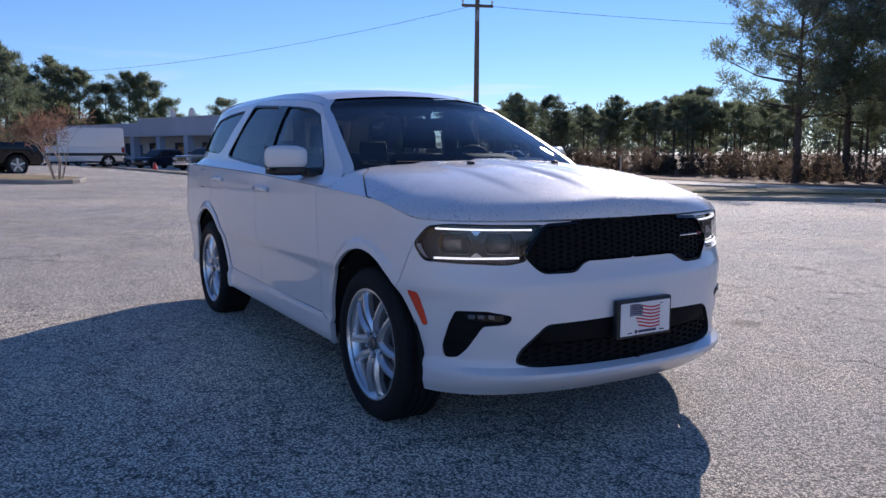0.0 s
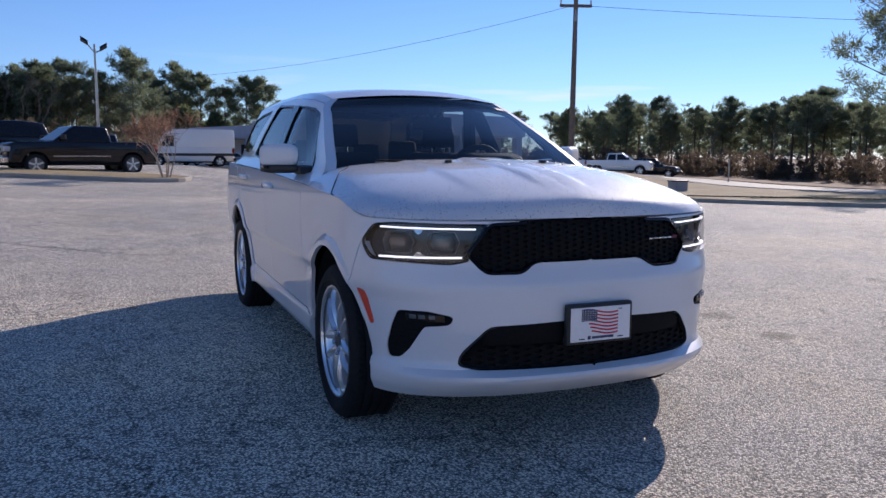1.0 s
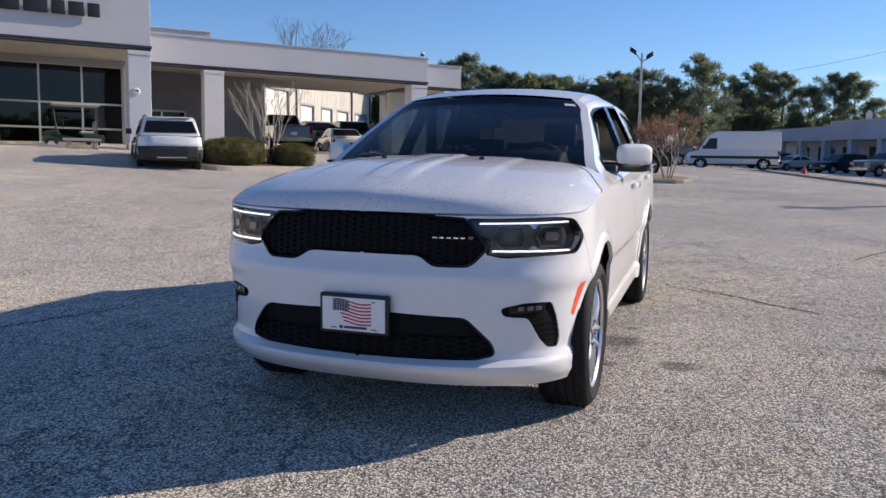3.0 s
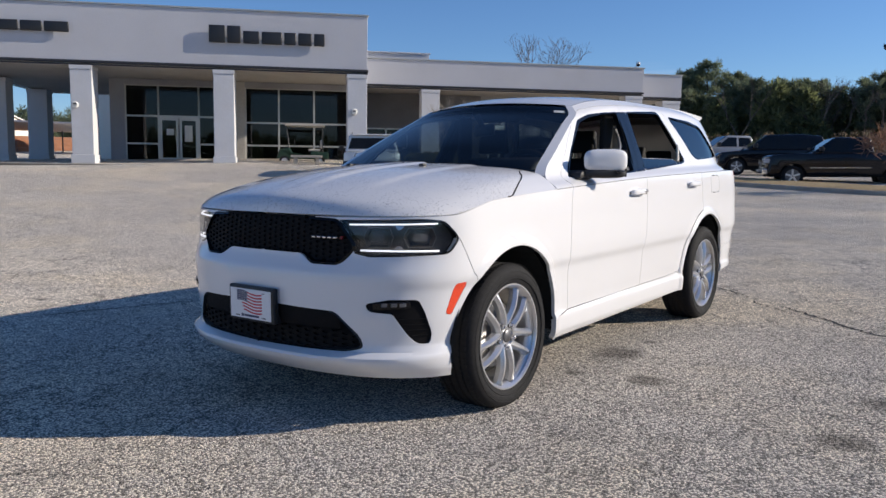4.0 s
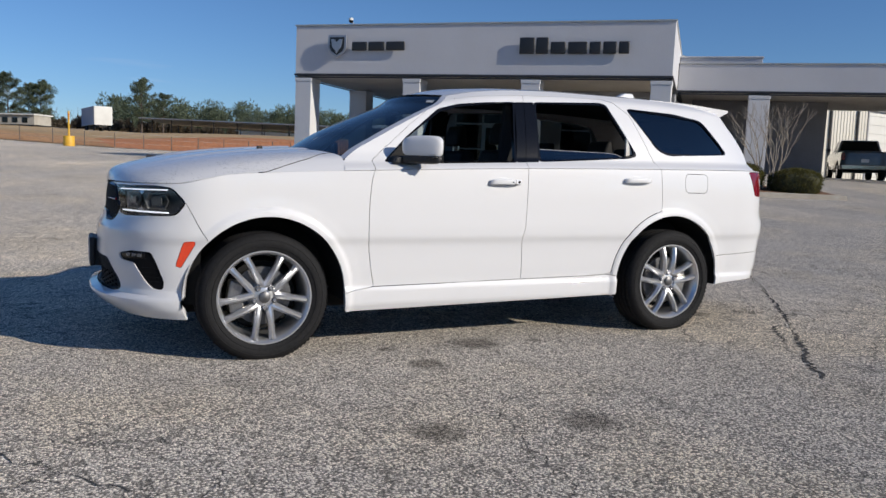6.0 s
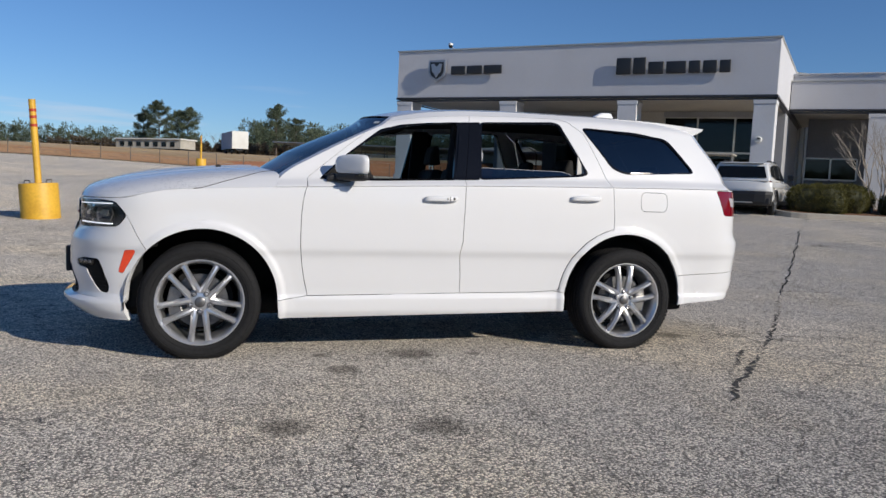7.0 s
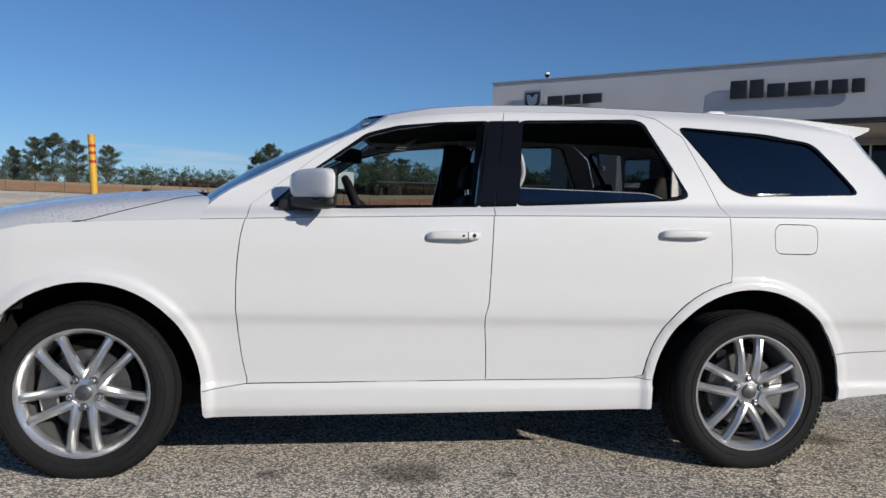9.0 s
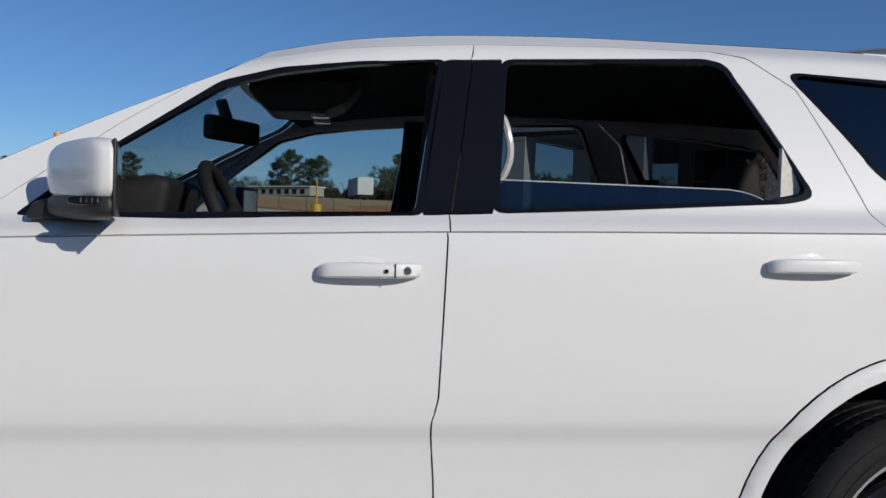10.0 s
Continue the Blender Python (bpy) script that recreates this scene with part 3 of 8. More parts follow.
wall_box("lintel", M_WALLGREY, showroom, 5.45, 14.3, GY + 0.005, GY + 0.3, 4.52, Z0 - 0.07)
glazing(showroom, 5.47, 6.72, GY + 0.1, BASE, 4.52, [], [2.2, 3.3])
glazing(showroom, 6.72, 8.28, GY + 0.1, 3.3, 4.52, [], [])
glazing(showroom, 8.28, 8.98, GY + 0.1, BASE, 4.52, [], [2.2, 3.3])
glazing(showroom, 10.12, 14.28, GY + 0.1, BASE, 4.52, [11.45, 12.88], [2.2, 3.12])
for x0 in (6.76, 7.52):
    d = part("door", Geo().box(x0, x0 + 0.09, GY + 0.08, GY + 0.14, BASE + 0.02, 3.26).box(x0 + 0.63, x0 + 0.72, GY + 0.08, GY + 0.14, BASE + 0.02, 3.26).box(x0 + 0.09, x0 + 0.63, GY + 0.08, GY + 0.14, BASE + 0.02, BASE + 0.27).box(x0 + 0.09, x0 + 0.63, GY + 0.08, GY + 0.14, 3.14, 3.26), M_ALUMINIUM, showroom, "glazed entrance door", bevel=0.004)
    part("pane", Geo().box(x0 + 0.08, x0 + 0.64, GY + 0.1, GY + 0.112, BASE + 0.26, 3.15), M_SHOPGLASS, d).visible_shadow = False
    part("door_handle", Geo().tube([(x0 + (0.62 if x0 < 7 else 0.1), GY + 0.02, 2.3), (x0 + (0.62 if x0 < 7 else 0.1), GY + 0.02, 2.7)], 0.015), M_CHROME, d)
part("notice", Geo().box(7.02, 7.3, GY + 0.085, GY + 0.095, 2.55, 2.8), M_DOORWHITE, showroom, "white paper notice")
part("notice", Geo().box(7.72, 8.02, GY + 0.085, GY + 0.095, 2.3, 2.95), M_DOORWHITE, showroom, "white paper notice")
wall_box("back_wall", M_WALLGREY, showroom, 4.9, 14.7, 12.6, 12.85, BASE, Z0 - 0.07)
wall_box("side_wall", M_WALLGREY, showroom, 4.9, 5.1, 5.105, 12.595, BASE, Z0 - 0.07)
wall_box("side_wall", M_WALLGREY, showroom, 14.45, 14.7, 5.105, 12.595, BASE, Z0 - 0.07)
part("interior_floor", Geo().box(5.1, 14.4, 4.7, 12.5, BASE + 0.003, BASE + 0.01), M_SHOPFLOOR, showroom)
# small wall lamps on the columns
for x in (4.82, 14.24):
    w = part("wall_lamp", Geo().lathe([(0.0, -0.08), (0.09, -0.08), (0.12, -0.05), (0.12, 0.0)], 20, "y", (x, 0.0, 3.35)), M_DOORWHITE, showroom, "round white lamp fitting", smooth=True)
    part("lamp_guard", Geo().box(x - 0.03, x + 0.08, -0.1, -0.085, 3.36, 3.4), M_DARKTRIM, w)
# the wing
WZ1, WZ0 = 6.03, 4.93
# Grey block wall with the canopy's deep shade put into its base colour.
M_WINGWALL_SHADED = material("shaded_grey_block_wall", (0.20, 0.20, 0.21), 0.85, grain=0.1, grain_scale=20, stain=0.3, stain_scale=0.8, bump=0.1, bump_scale=60)
wing = thing("drive_through_wing", "grey flat-roofed drive-through wing on square columns", "building", SHOW)
fascia(wing, 14.75, 27.85, 5.7, 13.0, WZ0, WZ1)
part("upper_roof", Geo().box(14.75, 18.0, 6.6, 12.0, WZ1 - 0.1, 6.42).box(14.72, 18.05, 6.55, 12.05, 6.423, 6.48), M_STUCCO, wing, bevel=0.01)
column(wing, 17.55, 5.71, 0.8, 0.7, 1.22, WZ0 - 0.13)
column(wing, 27.02, 5.71, 0.82, 0.75, 1.22, WZ0 - 0.13)
column(wing, 28.5, 12.0, 0.95, 0.9, 1.22, WZ0 - 0.13)
column(wing, 20.0, 12.0, 0.95, 0.9, 1.22, WZ0 - 0.13)
fascia(wing, 27.9, 30.55, 7.3, 13.0, WZ0 - 0.03, WZ1 - 0.06)
column(wing, 29.6, 7.31, 0.9, 0.75, 1.22, WZ0 - 0.16)
column(wing, 27.95, 9.9, 0.85, 0.75, 1.22, WZ0 - 0.16)
wall_box("wing_wall", M_WINGWALL_SHADED, wing, 15.32, 20.9, 8.8, 9.05, 1.1, WZ0 - 0.07)
wall_box("wing_wall", M_WINGWALL_SHADED, wing, 20.65, 20.9, 9.055, 13.0, 1.1, WZ0 - 0.07)
glazing(wing, 15.3, 17.3, 8.74, 2.3, 3.2, [16.3], [])


# sign shapes on the front
sign = thing("dealer_sign", "row of seven black raised sign shapes on the grey fascia", "sign", SHOW)
for x0, x1, top, low in ((9.25, 9.80, 6.19, 5.60), (9.86, 10.32, 6.19, 5.60), (10.40, 10.95, 6.03, 5.60), (11.03, 11.72, 6.03, 5.60), (11.80, 12.20, 6.03, 5.60), (12.28, 12.75, 6.03, 5.60), (12.83, 13.2, 6.03, 5.60)):
    plain_letter(x0, x1, low, top, sign)
sign2 = thing("maker_sign", "three black raised sign shapes beside a shield badge", "sign", SHOW)
for x0, x1 in ((2.52, 3.16), (3.22, 3.9), (3.96, 4.74)):
    plain_letter(x0, x1, 5.74, 6.08, sign2)
badge = thing("shield_badge", "brushed metal shield badge with a dark plain field", "badge", SHOW)
sh = [(1.52, 6.33), (2.30, 6.33), (2.31, 5.85), (2.22, 5.66), (1.91, 5.46), (1.60, 5.66), (1.51, 5.85)]
part("rim", Geo().prism(sh, -0.18, -0.09), M_BADGE, badge, bevel=0.02)
part("field", Geo().prism([(1.91 + (a - 1.91) * 0.8, 5.92 + (b - 5.92) * 0.8) for a, b in sh], -0.20, -0.17), M_LETTER, badge, bevel=0.01)
part("crest", Geo().prism([(1.66, 6.16), (1.78, 6.18), (1.91, 6.05), (2.04, 6.18), (2.16, 6.16), (2.1, 5.85), (1.99, 5.75), (1.91, 5.6), (1.83, 5.75), (1.72, 5.85)], -0.225, -0.195), M_BADGE, badge, bevel=0.012)
part("standoff", Geo().tube([(1.91, -0.09, 5.9), (1.91, 0, 5.9)], 0.05), M_ALUMINIUM, badge)


def roof_camera(x, y, z):
    t = thing("security_camera", "small dark dome camera on the roof edge", "camera", SHOW @ Matrix.Translation((x, y, z)), "roof cameras")
    part("bracket", Geo().tube([(0, 0.3, -0.06), (0, 0.3, 0.08), (0, 0.0, 0.12)], 0.02), M_ALUMINIUM, t)
    part("dome", Geo().sphere((0, 0, 0.14), 0.09, 8), M_BLACKGLOSS, t, smooth=True)
    part("hood", Geo().lathe([(0.0, 0.1), (0.08, 0.09), (0.1, 0.0)], 16, "z", (0, 0, 0.16)), M_DOORWHITE, t, smooth=True)


roof_camera(2.35, 0.1, Z1 + 0.06)
roof_camera(27.6, 5.8, WZ1 + 0.06)
roof_camera(13.7, 2.5, Z1 + 0.06)

# service building behind the wing: ribbed cream siding, roller doors
SV = Matrix.Translation((-53.0, -29.9, 1.0)) @ Matrix.Rotation(math.pi + 0.156, 4, "Z")
service = thing("service_building", "long cream metal service building with white roller doors", "building", SV)


def ribbed(x0, x1, z0, z1, y=0.0):
    p, x = [], x0
    while x < x1 - 0.01:
        for a, b in ((0, 0), (0.22, 0), (0.25, -0.035), (0.31, -0.035)):
            if x + a < x1:
                p.append((x + a, y + b))
        x += 0.34
    p.append((x1, y))
    poly = p + [(x1, y + 0.12), (x0, y + 0.12)]
    return Geo().prism(poly, z0, z1, "z")


doors = [(-10.6, -6.0, 4.7), (-3.5, -0.4, 3.9), (1.6, 4.4, 3.9), (5.9, 9.2, 3.9), (11.6, 15.6, 3.9), (17.6, 22.4, 5.3)]
edges = [-30.0] + [e for d in doors for e in d[:2]] + [25.2]
for i in range(0, len(edges), 2):
    part("siding", ribbed(edges[i], edges[i + 1], 0, 6.0), M_METALSIDING, service, "ribbed cream metal siding")
for x0, x1, h in doors:
    part("siding", ribbed(x0, x1, h + 0.16, 6.0), M_METALSIDING, service)
    d = part("roller_door", Geo().box(x0, x1, 0.14, 0.2, 0, h), M_DOORWHITE, service, "white sectional roller door")
    for k in range(1, int(h / 0.55) + 1):
        if k * 0.55 < h:
            part("panel_joint", Geo().box(x0 + 0.02, x1 - 0.02, 0.125, 0.139, k * 0.55 - 0.012, k * 0.55 + 0.012), M_ALUMINIUM, d)
    part("door_trim", Geo().box(x0 - 0.14, x0, -0.05, 0.2, 0, h + 0.15).box(x1, x1 + 0.14, -0.05, 0.2, 0, h + 0.15).box(x0, x1, -0.05, 0.2, h, h + 0.15), M_WALLGREY, service, bevel=0.01)
for x in (-15.0, -12.0, -4.6, 10.2, 16.6, 24.6):
    part("downpipe", Geo().box(x - 0.07, x + 0.07, -0.16, -0.05, 0, 5.95), M_DARKTRIM, service, bevel=0.01)
part("gutter", Geo().box(-30.1, 25.3, -0.2, 0.15, 6.0, 6.15), M_DARKTRIM, service)
part("roof", Geo().prism([(-0.2, 6.15), (9, 7.6), (18.2, 6.15), (18.2, 6.0), (-0.2, 6.0)], -30.1, 25.3, "x"), M_DOORWHITE, service)
part("wall", Geo().box(-30, 25.2, 0.25, 18, 0, 6.0), M_METALSIDING, service)

# long low building across the lot
ang = math.atan2(28.6 - 7.5, -49.3 + 103)
BB = Matrix.Translation((-60.3, 24.27, 0.0)) @ Matrix.Rotation(ang, 4, "Z")
lowb = thing("low_commercial_building", "long low blue-grey flat-roofed building with a columned front", "building", BB)
LB, DB = 46.0, 13.3
LZ0, LZ1 = 3.08, 5.0
part("fascia", Geo().box(-30, 0, 0, 0.3, LZ0, LZ1).box(-0.3, 0, 0.3, DB, LZ0, LZ1).box(-30, 0, DB, DB + 0.3, LZ0, LZ1), M_BLUEWALL, lowb, bevel=0.02)
part("lower_fascia", Geo().box(-LB, -30.01, 0.02, 0.32, LZ0, LZ1 - 0.42).box(-LB, -LB + 0.3, 0.32, DB, LZ0, LZ1 - 0.42), M_BLUEWALL, lowb, bevel=0.02)
part("coping", Geo().box(-30.05, 0.05, -0.05, 0.32, LZ1 + 0.003, LZ1 + 0.06), M_ALUMINIUM, lowb)
part("roof", Geo().box(-LB + 0.3, -0.3, 0.3, DB, LZ1 - 0.7, LZ1 - 0.6), M_ROOF, lowb)
part("soffit", Geo().box(-LB + 0.1, -0.1, 0.1, DB, LZ0 - 0.05, LZ0 + 0.02), M_SOFFIT, lowb)
part("wall", Geo().box(-LB + 0.2, -3.0, 3.0, 3.25, -1.0, LZ0), M_COLUMN, lowb)
part("wall", Geo().box(-3.25, -3.0, 3.25, DB, -1.0, LZ0), M_WALLGREY, lowb)
part("wall", Geo().box(-LB + 0.2, -3.25, DB - 0.25, DB, -1.0, LZ0), M_WALLGREY, lowb)
for y in (4.2, 8.4, 12.5):
    part("column", Geo().box(-0.85, -0.1, y, y + 0.75, -1.0, LZ0 - 0.06), M_BLUEWALL, lowb, bevel=0.02)
for y in (4.4, 7.2, 10.0):
    part("pane", Geo().box(-2.97, -2.93, y, y + 2.2, 0.0, 2.5), M_DARKPANE, lowb, "shop window")
for k in range(9):
    x = -0.9 - k * 5.15
    part("column", Geo().box(x, x + 0.75, 0.06, 0.8, -1.0, LZ0 - 0.06), M_BLUEWALL, lowb, bevel=0.02)
for k in range(8):
    x = -6.8 - k * 5.15
    w = part("window", Geo().box(x, x + 3.0, 2.93, 2.985, 0.3, 2.4), M_DARKTRIM, lowb, "dark shop window")
    for j in range(3):
        part("pane", Geo().box(x + 0.06 + j * 0.98, x + 0.96 + j * 0.98, 2.90, 2.92, 0.36, 2.34), M_DARKPANE, w)
for x in (-24.7, -21.2):
    part("satellite_dish", Geo().lathe([(0.0, 0.16), (0.35, 0.1), (0.6, 0.0)], 16, "y", (x, 1.0, LZ1 + 0.42)).tube([(x, 1.1, LZ1 - 0.6), (x, 1.12, LZ1 + 0.42)], 0.04), M_COLUMN, lowb, "pale roof dish", smooth=True)
part("blue_door", Geo().box(-35.2, -34.1, 2.90, 2.985, -0.6, 2.2), material("blue_door_paint", (0.05, 0.12, 0.3), 0.5, grain=0.1), lowb, "blue door")


# ---- the white car ----
# local: x forward, y to its left, z up; origin on the ground under its middle
car = thing("sports_utility_vehicle", "clean white three-row SUV parked on the asphalt, front window lowered", "car", pose(0, 0.014, 0))
XC, XD, PF, PR_ = 1.75, -2.05, 2.5, 3.4
nose_x = curve1([(0.18, 2.22), (0.225, 2.29), (0.255, 2.335), (0.295, 2.392), (0.335, 2.432), (0.350, 2.436), (0.362, 2.424), (0.378, 2.382), (0.42, 2.378), (0.55, 2.395), (0.66, 2.392), (0.735, 2.385), (0.775, 2.365), (0.82, 2.345), (0.92, 2.338), (1.00, 2.325), (1.06, 2.30)])
tail_x = curve1([(0.25, -2.50), (0.37, -2.56), (0.46, -2.605), (0.78, -2.615), (0.86, -2.575), (0.9, -2.57), (1.1, -2.57), (1.21, -2.55)])
half_w = curve1([(0.18, 0.86), (0.26, 0.895), (0.30, 0.912), (0.385, 0.916), (0.405, 0.905), (0.50, 0.913), (0.66, 0.928), (0.715, 0.945), (0.80, 0.949), (0.95, 0.947), (1.08, 0.941), (1.15, 0.935), (1.21, 0.925)])
crease_z = curve1([(2.4, 1.003), (2.02, 1.012), (1.85, 1.045), (1.706, 1.071), (1.35, 1.095), (1.048, 1.109), (0.4, 1.136), (-0.229, 1.159), (-1.3, 1.183), (-2.149, 1.197), (-2.6, 1.20)])
sill_z = curve1([(2.42, 0.250), (2.25, 0.244), (1.97, 0.240), (1.0, 0.25), (0.0, 0.265), (-0.99, 0.283), (-1.92, 0.325), (-2.2, 0.345), (-2.6, 0.36)])
ARCH_F, ARCH_R = (1.50, 0.37, 0.463), (-1.457, 0.38, 0.468)


def superell(t, p):
    return abs(math.sin(t)) ** (2 / p), abs(math.cos(t)) ** (2 / p)


def arc_table(w, a, p, n=400):
    t = np.linspace(0, math.pi / 2, n + 1)
    y, x = w * np.sin(t) ** (2 / p), a * np.abs(np.cos(t)) ** (2 / p)
    return t, np.r_[0, np.cumsum(np.hypot(np.diff(x), np.diff(y)))]


TF, SF = arc_table(0.945, 0.63, PF)
TR, SR = arc_table(0.945, 0.55, PR_)
S1, S2 = SF[-1], SF[-1] + XC - XD
S3 = S2 + SR[-1]


def flare(x, z):
    """The lip that stands out round each wheel arch."""
    out = 0.0
    for cx, cz, r in (ARCH_F, ARCH_R):
        d = math.hypot(x - cx, max(z - cz, 0)) - r
        if -0.02 < d < 0.12:
            t = max(0, min(1, (d - 0.034) / 0.016))
            out = max(out, 0.013 * (1 - t * t * (3 - 2 * t)) + 0.006 * max(0, 1 - d / 0.12))
    return out


def body_at(s, z):
    """A point of the lower body: s along its outline from the nose, z up."""
    w = half_w(z)
    if s < S1:
        t = float(np.interp(s, SF, TF))
        a, b = superell(t, PF)
        x, y = XC + (nose_x(z) - XC) * b, w * a
        k = min(1, max(0, (s - 0.85 * S1) / (0.15 * S1)))
        return Vector((x, y + flare(x, z) * k, z))
    if s <= S2:
        x = XC - (s - S1)
        w -= 0.012 * max(0, (-x - 0.8) / 1.25) ** 2
        return Vector((x, w + flare(x, z), z))
    t = math.pi / 2 - float(np.interp(S3 - s, SR, TR))
    t = math.pi / 2 - t
    a, b = superell(t, PR_)
    x, y = XD + (tail_x(z) - XD) * b, (w - 0.012) * a
    return Vector((x, y + flare(x, z), z))


def s_of_x(x, z=0.6):
    if x > XC:
        c = min(1.0, (x - XC) / (nose_x(z) - XC)) ** (PF / 2)
        return float(np.interp(math.acos(c), TF, SF))
    if x >= XD:
        return S1 + XC - x
    c = min(1.0, (x - XD) / (tail_x(z) - XD)) ** (PR_ / 2)
    return S3 - float(np.interp(math.acos(c), TR, SR))


def s_of_y(y, z):
    return float(np.interp(math.asin(min(1, (y / half_w(z)) ** (PF / 2))), TF, SF))


def fy(*pts):
    return [(s_of_y(y, z), z) for y, z in pts]


def fx(*pts):
    return [(s_of_x(x, z), z) for x, z in pts]


def rounded(poly, r, n=5):
    """A polygon with its corners rounded."""
    out, m = [], len(poly)
    for i in range(m):
        a, b, c = (np.array(poly[k % m], float) for k in (i - 1, i, i + 1))
        u, v = a - b, c - b
        lu, lv = np.linalg.norm(u), np.linalg.norm(v)
        k = min(r, 0.45 * lu, 0.45 * lv)
        p, q = b + u / lu * k, b + v / lv * k
        for t in np.linspace(0, 1, n):
            out.append(tuple((1 - t) ** 2 * p + 2 * t * (1 - t) * b + t * t * q))
    return out


def inside(poly, pts):
    x, y = pts[:, 0], pts[:, 1]
    res = np.zeros(len(pts), bool)
    n = len(poly)
    for i in range(n):
        (x0, y0), (x1, y1) = poly[i], poly[(i + 1) % n]
        if y0 == y1:
            continue
        c = ((y0 > y) != (y1 > y)) & (x < (x1 - x0) * (y - y0) / (y1 - y0) + x0)
        res ^= c
    return res


def nearest(poly, p):
    a = np.array(poly, float)
    b = np.roll(a, -1, axis=0)
    d = b - a
    t = np.clip(((p - a) * d).sum(1) / np.maximum((d * d).sum(1), 1e-12), 0, 1)
    q = a + d * t[:, None]
    k = int(((q - p) ** 2).sum(1).argmin())
    return q[k], float(np.linalg.norm(q[k] - p))


def cut_grid(us, rows, polys, cell, rest):
    """A grid of points (u, w), cut along polygons. Returns points, quads and a name for each quad."""
    nu, nv = len(rows), len(rows[0])
    pts = np.array([q for r in rows for q in r], float)
    quads = np.array([(i * nv + j, i * nv + j + 1, (i + 1) * nv + j + 1, (i + 1) * nv + j) for i in range(nu - 1) for j in range(nv - 1)])
    mid = pts[quads].mean(axis=1)
    name = np.array([rest(*m) for m in mid], object)
    locked = np.zeros(len(pts), bool)
    for label, poly in reversed(polys):
        name[inside(poly, mid)] = label
    for label, poly in polys:
        isin = inside(poly, mid)
        touch_in, touch_out = np.zeros(len(pts), bool), np.zeros(len(pts), bool)
        touch_in[quads[isin].ravel()] = True
        touch_out[quads[~isin].ravel()] = True
        for k in np.nonzero(touch_in & touch_out & ~locked)[0]:
            i, j = divmod(int(k), nv)
            q, d = nearest(poly, pts[k])
            if d < cell * 1.3:
                if j in (0, nv - 1) or i in (0, nu - 1):
                    continue
                pts[k] = q
                locked[k] = True
    return pts, quads, name


def panel(geo, pts, quads, surf, gap=0.0022, lip=0.014, depth=0.0, mirror=False):
    """Faces on a surface, drawn back from their edges and turned in there."""
    used = np.unique(quads)
    count = {}
    for q in quads:
        for a, b in zip(q, np.roll(q, -1)):
            e = (min(a, b), max(a, b))
            count[e] = count.get(e, 0) + 1
    rim = {v for e, c in count.items() if c == 1 for v in e}
    cen, num = {}, {}
    for q in quads:
        m = pts[q].mean(axis=0)
        for v in q:
            if v in rim:
                cen[v] = cen.get(v, 0) + m
                num[v] = num.get(v, 0) + 1
    idx, base = {}, len(geo.v)
    sg = -1 if mirror else 1
    for v in used:
        u, w = pts[v]
        if v in rim and gap:
            c = cen[v] / num[v] - pts[v]
            n = np.linalg.norm(c)
            if n > 1e-9:
                u, w = pts[v] + c / n * gap
            if abs(pts[v][0]) < 1e-6:
                u = 0.0
        p = surf(u, w)
        if depth or v in rim:
            e = 0.004
            nn = (surf(u + e, w) - surf(u - e if u > e else u, w)).cross(surf(u, w + e) - surf(u, w - e))
            nn = nn.normalized() if nn.length > 1e-12 else Vector((0, 1, 0))
            if nn.dot(Vector((p.x - (-0.2), p.y * 2.5, (p.z - 0.6) * 2))) < 0:
                nn = -nn
        if depth:
            p = p - nn * depth
        idx[v] = len(geo.v)
        geo.v.append((p.x, sg * p.y, p.z))
        if v in rim and lip and not (abs(pts[v][0]) < 1e-6):
            q = p - nn * lip
            idx[("in", v)] = len(geo.v)
            geo.v.append((q.x, sg * q.y, q.z))
    for q in quads:
        geo.f.append(tuple(idx[v] for v in (q if mirror else q[::-1])))
    if lip:
        for (a, b), c in count.items():
            if c == 1 and ("in", a) in idx and ("in", b) in idx:
                geo.f.append((idx[a], idx[b], idx[("in", b)], idx[("in", a)]))
    return geo


def car_part(name, geo, mat, parent=None, label="", angle=38, weld=True):
    me = bpy.data.meshes.new(name)
    me.from_pydata(geo.v, [], geo.f)
    bm = bmesh.new()
    bm.from_mesh(me)
    if weld:
        bmesh.ops.remove_doubles(bm, verts=bm.verts, dist=2e-4)
    bmesh.ops.recalc_face_normals(bm, faces=bm.faces)
    bm.to_mesh(me)
    bm.free()
    me.materials.append(mat)
    me.shade_smooth()
    me.set_sharp_from_angle(angle=radians(angle))
    ob = new(name, me)
    ob.parent = parent or car
    if label:
        tagged(ob, label)
    return ob


# -- lower body, cut into its panels
GRILLE = fy((0, 1.0005), (0, 0.827)) + rounded(fy((0, 0.827), (0.265, 0.827), (0.33, 0.782), (0.49, 0.782), (0.568, 0.868), (0.465, 0.993), (0.30, 0.999)), 0.03)[5:-5] + fy((0.30, 0.9985))
LAMP = rounded(fy((0.455, 0.988)) + fx((2.10, 0.995), (2.020, 0.986), (1.950, 0.905), (2.005, 0.834)) + fy((0.62, 0.822), (0.548, 0.838), (0.552, 0.868)), 0.03)
INTAKE = fy((0, 0.580), (0, 0.376)) + rounded(fy((0, 0.376), (0.53, 0.380), (0.606, 0.400), (0.588, 0.452), (0.485, 0.565), (0, 0.580)), 0.03)[5:-5]
FOG = rounded(fy((0.622, 0.606), (0.638, 0.572), (0.730, 0.562), (0.772, 0.462), (0.800, 0.418), (0.834, 0.414), (0.842, 0.460), (0.832, 0.560), (0.815, 0.624), (0.716, 0.626)), 0.018)
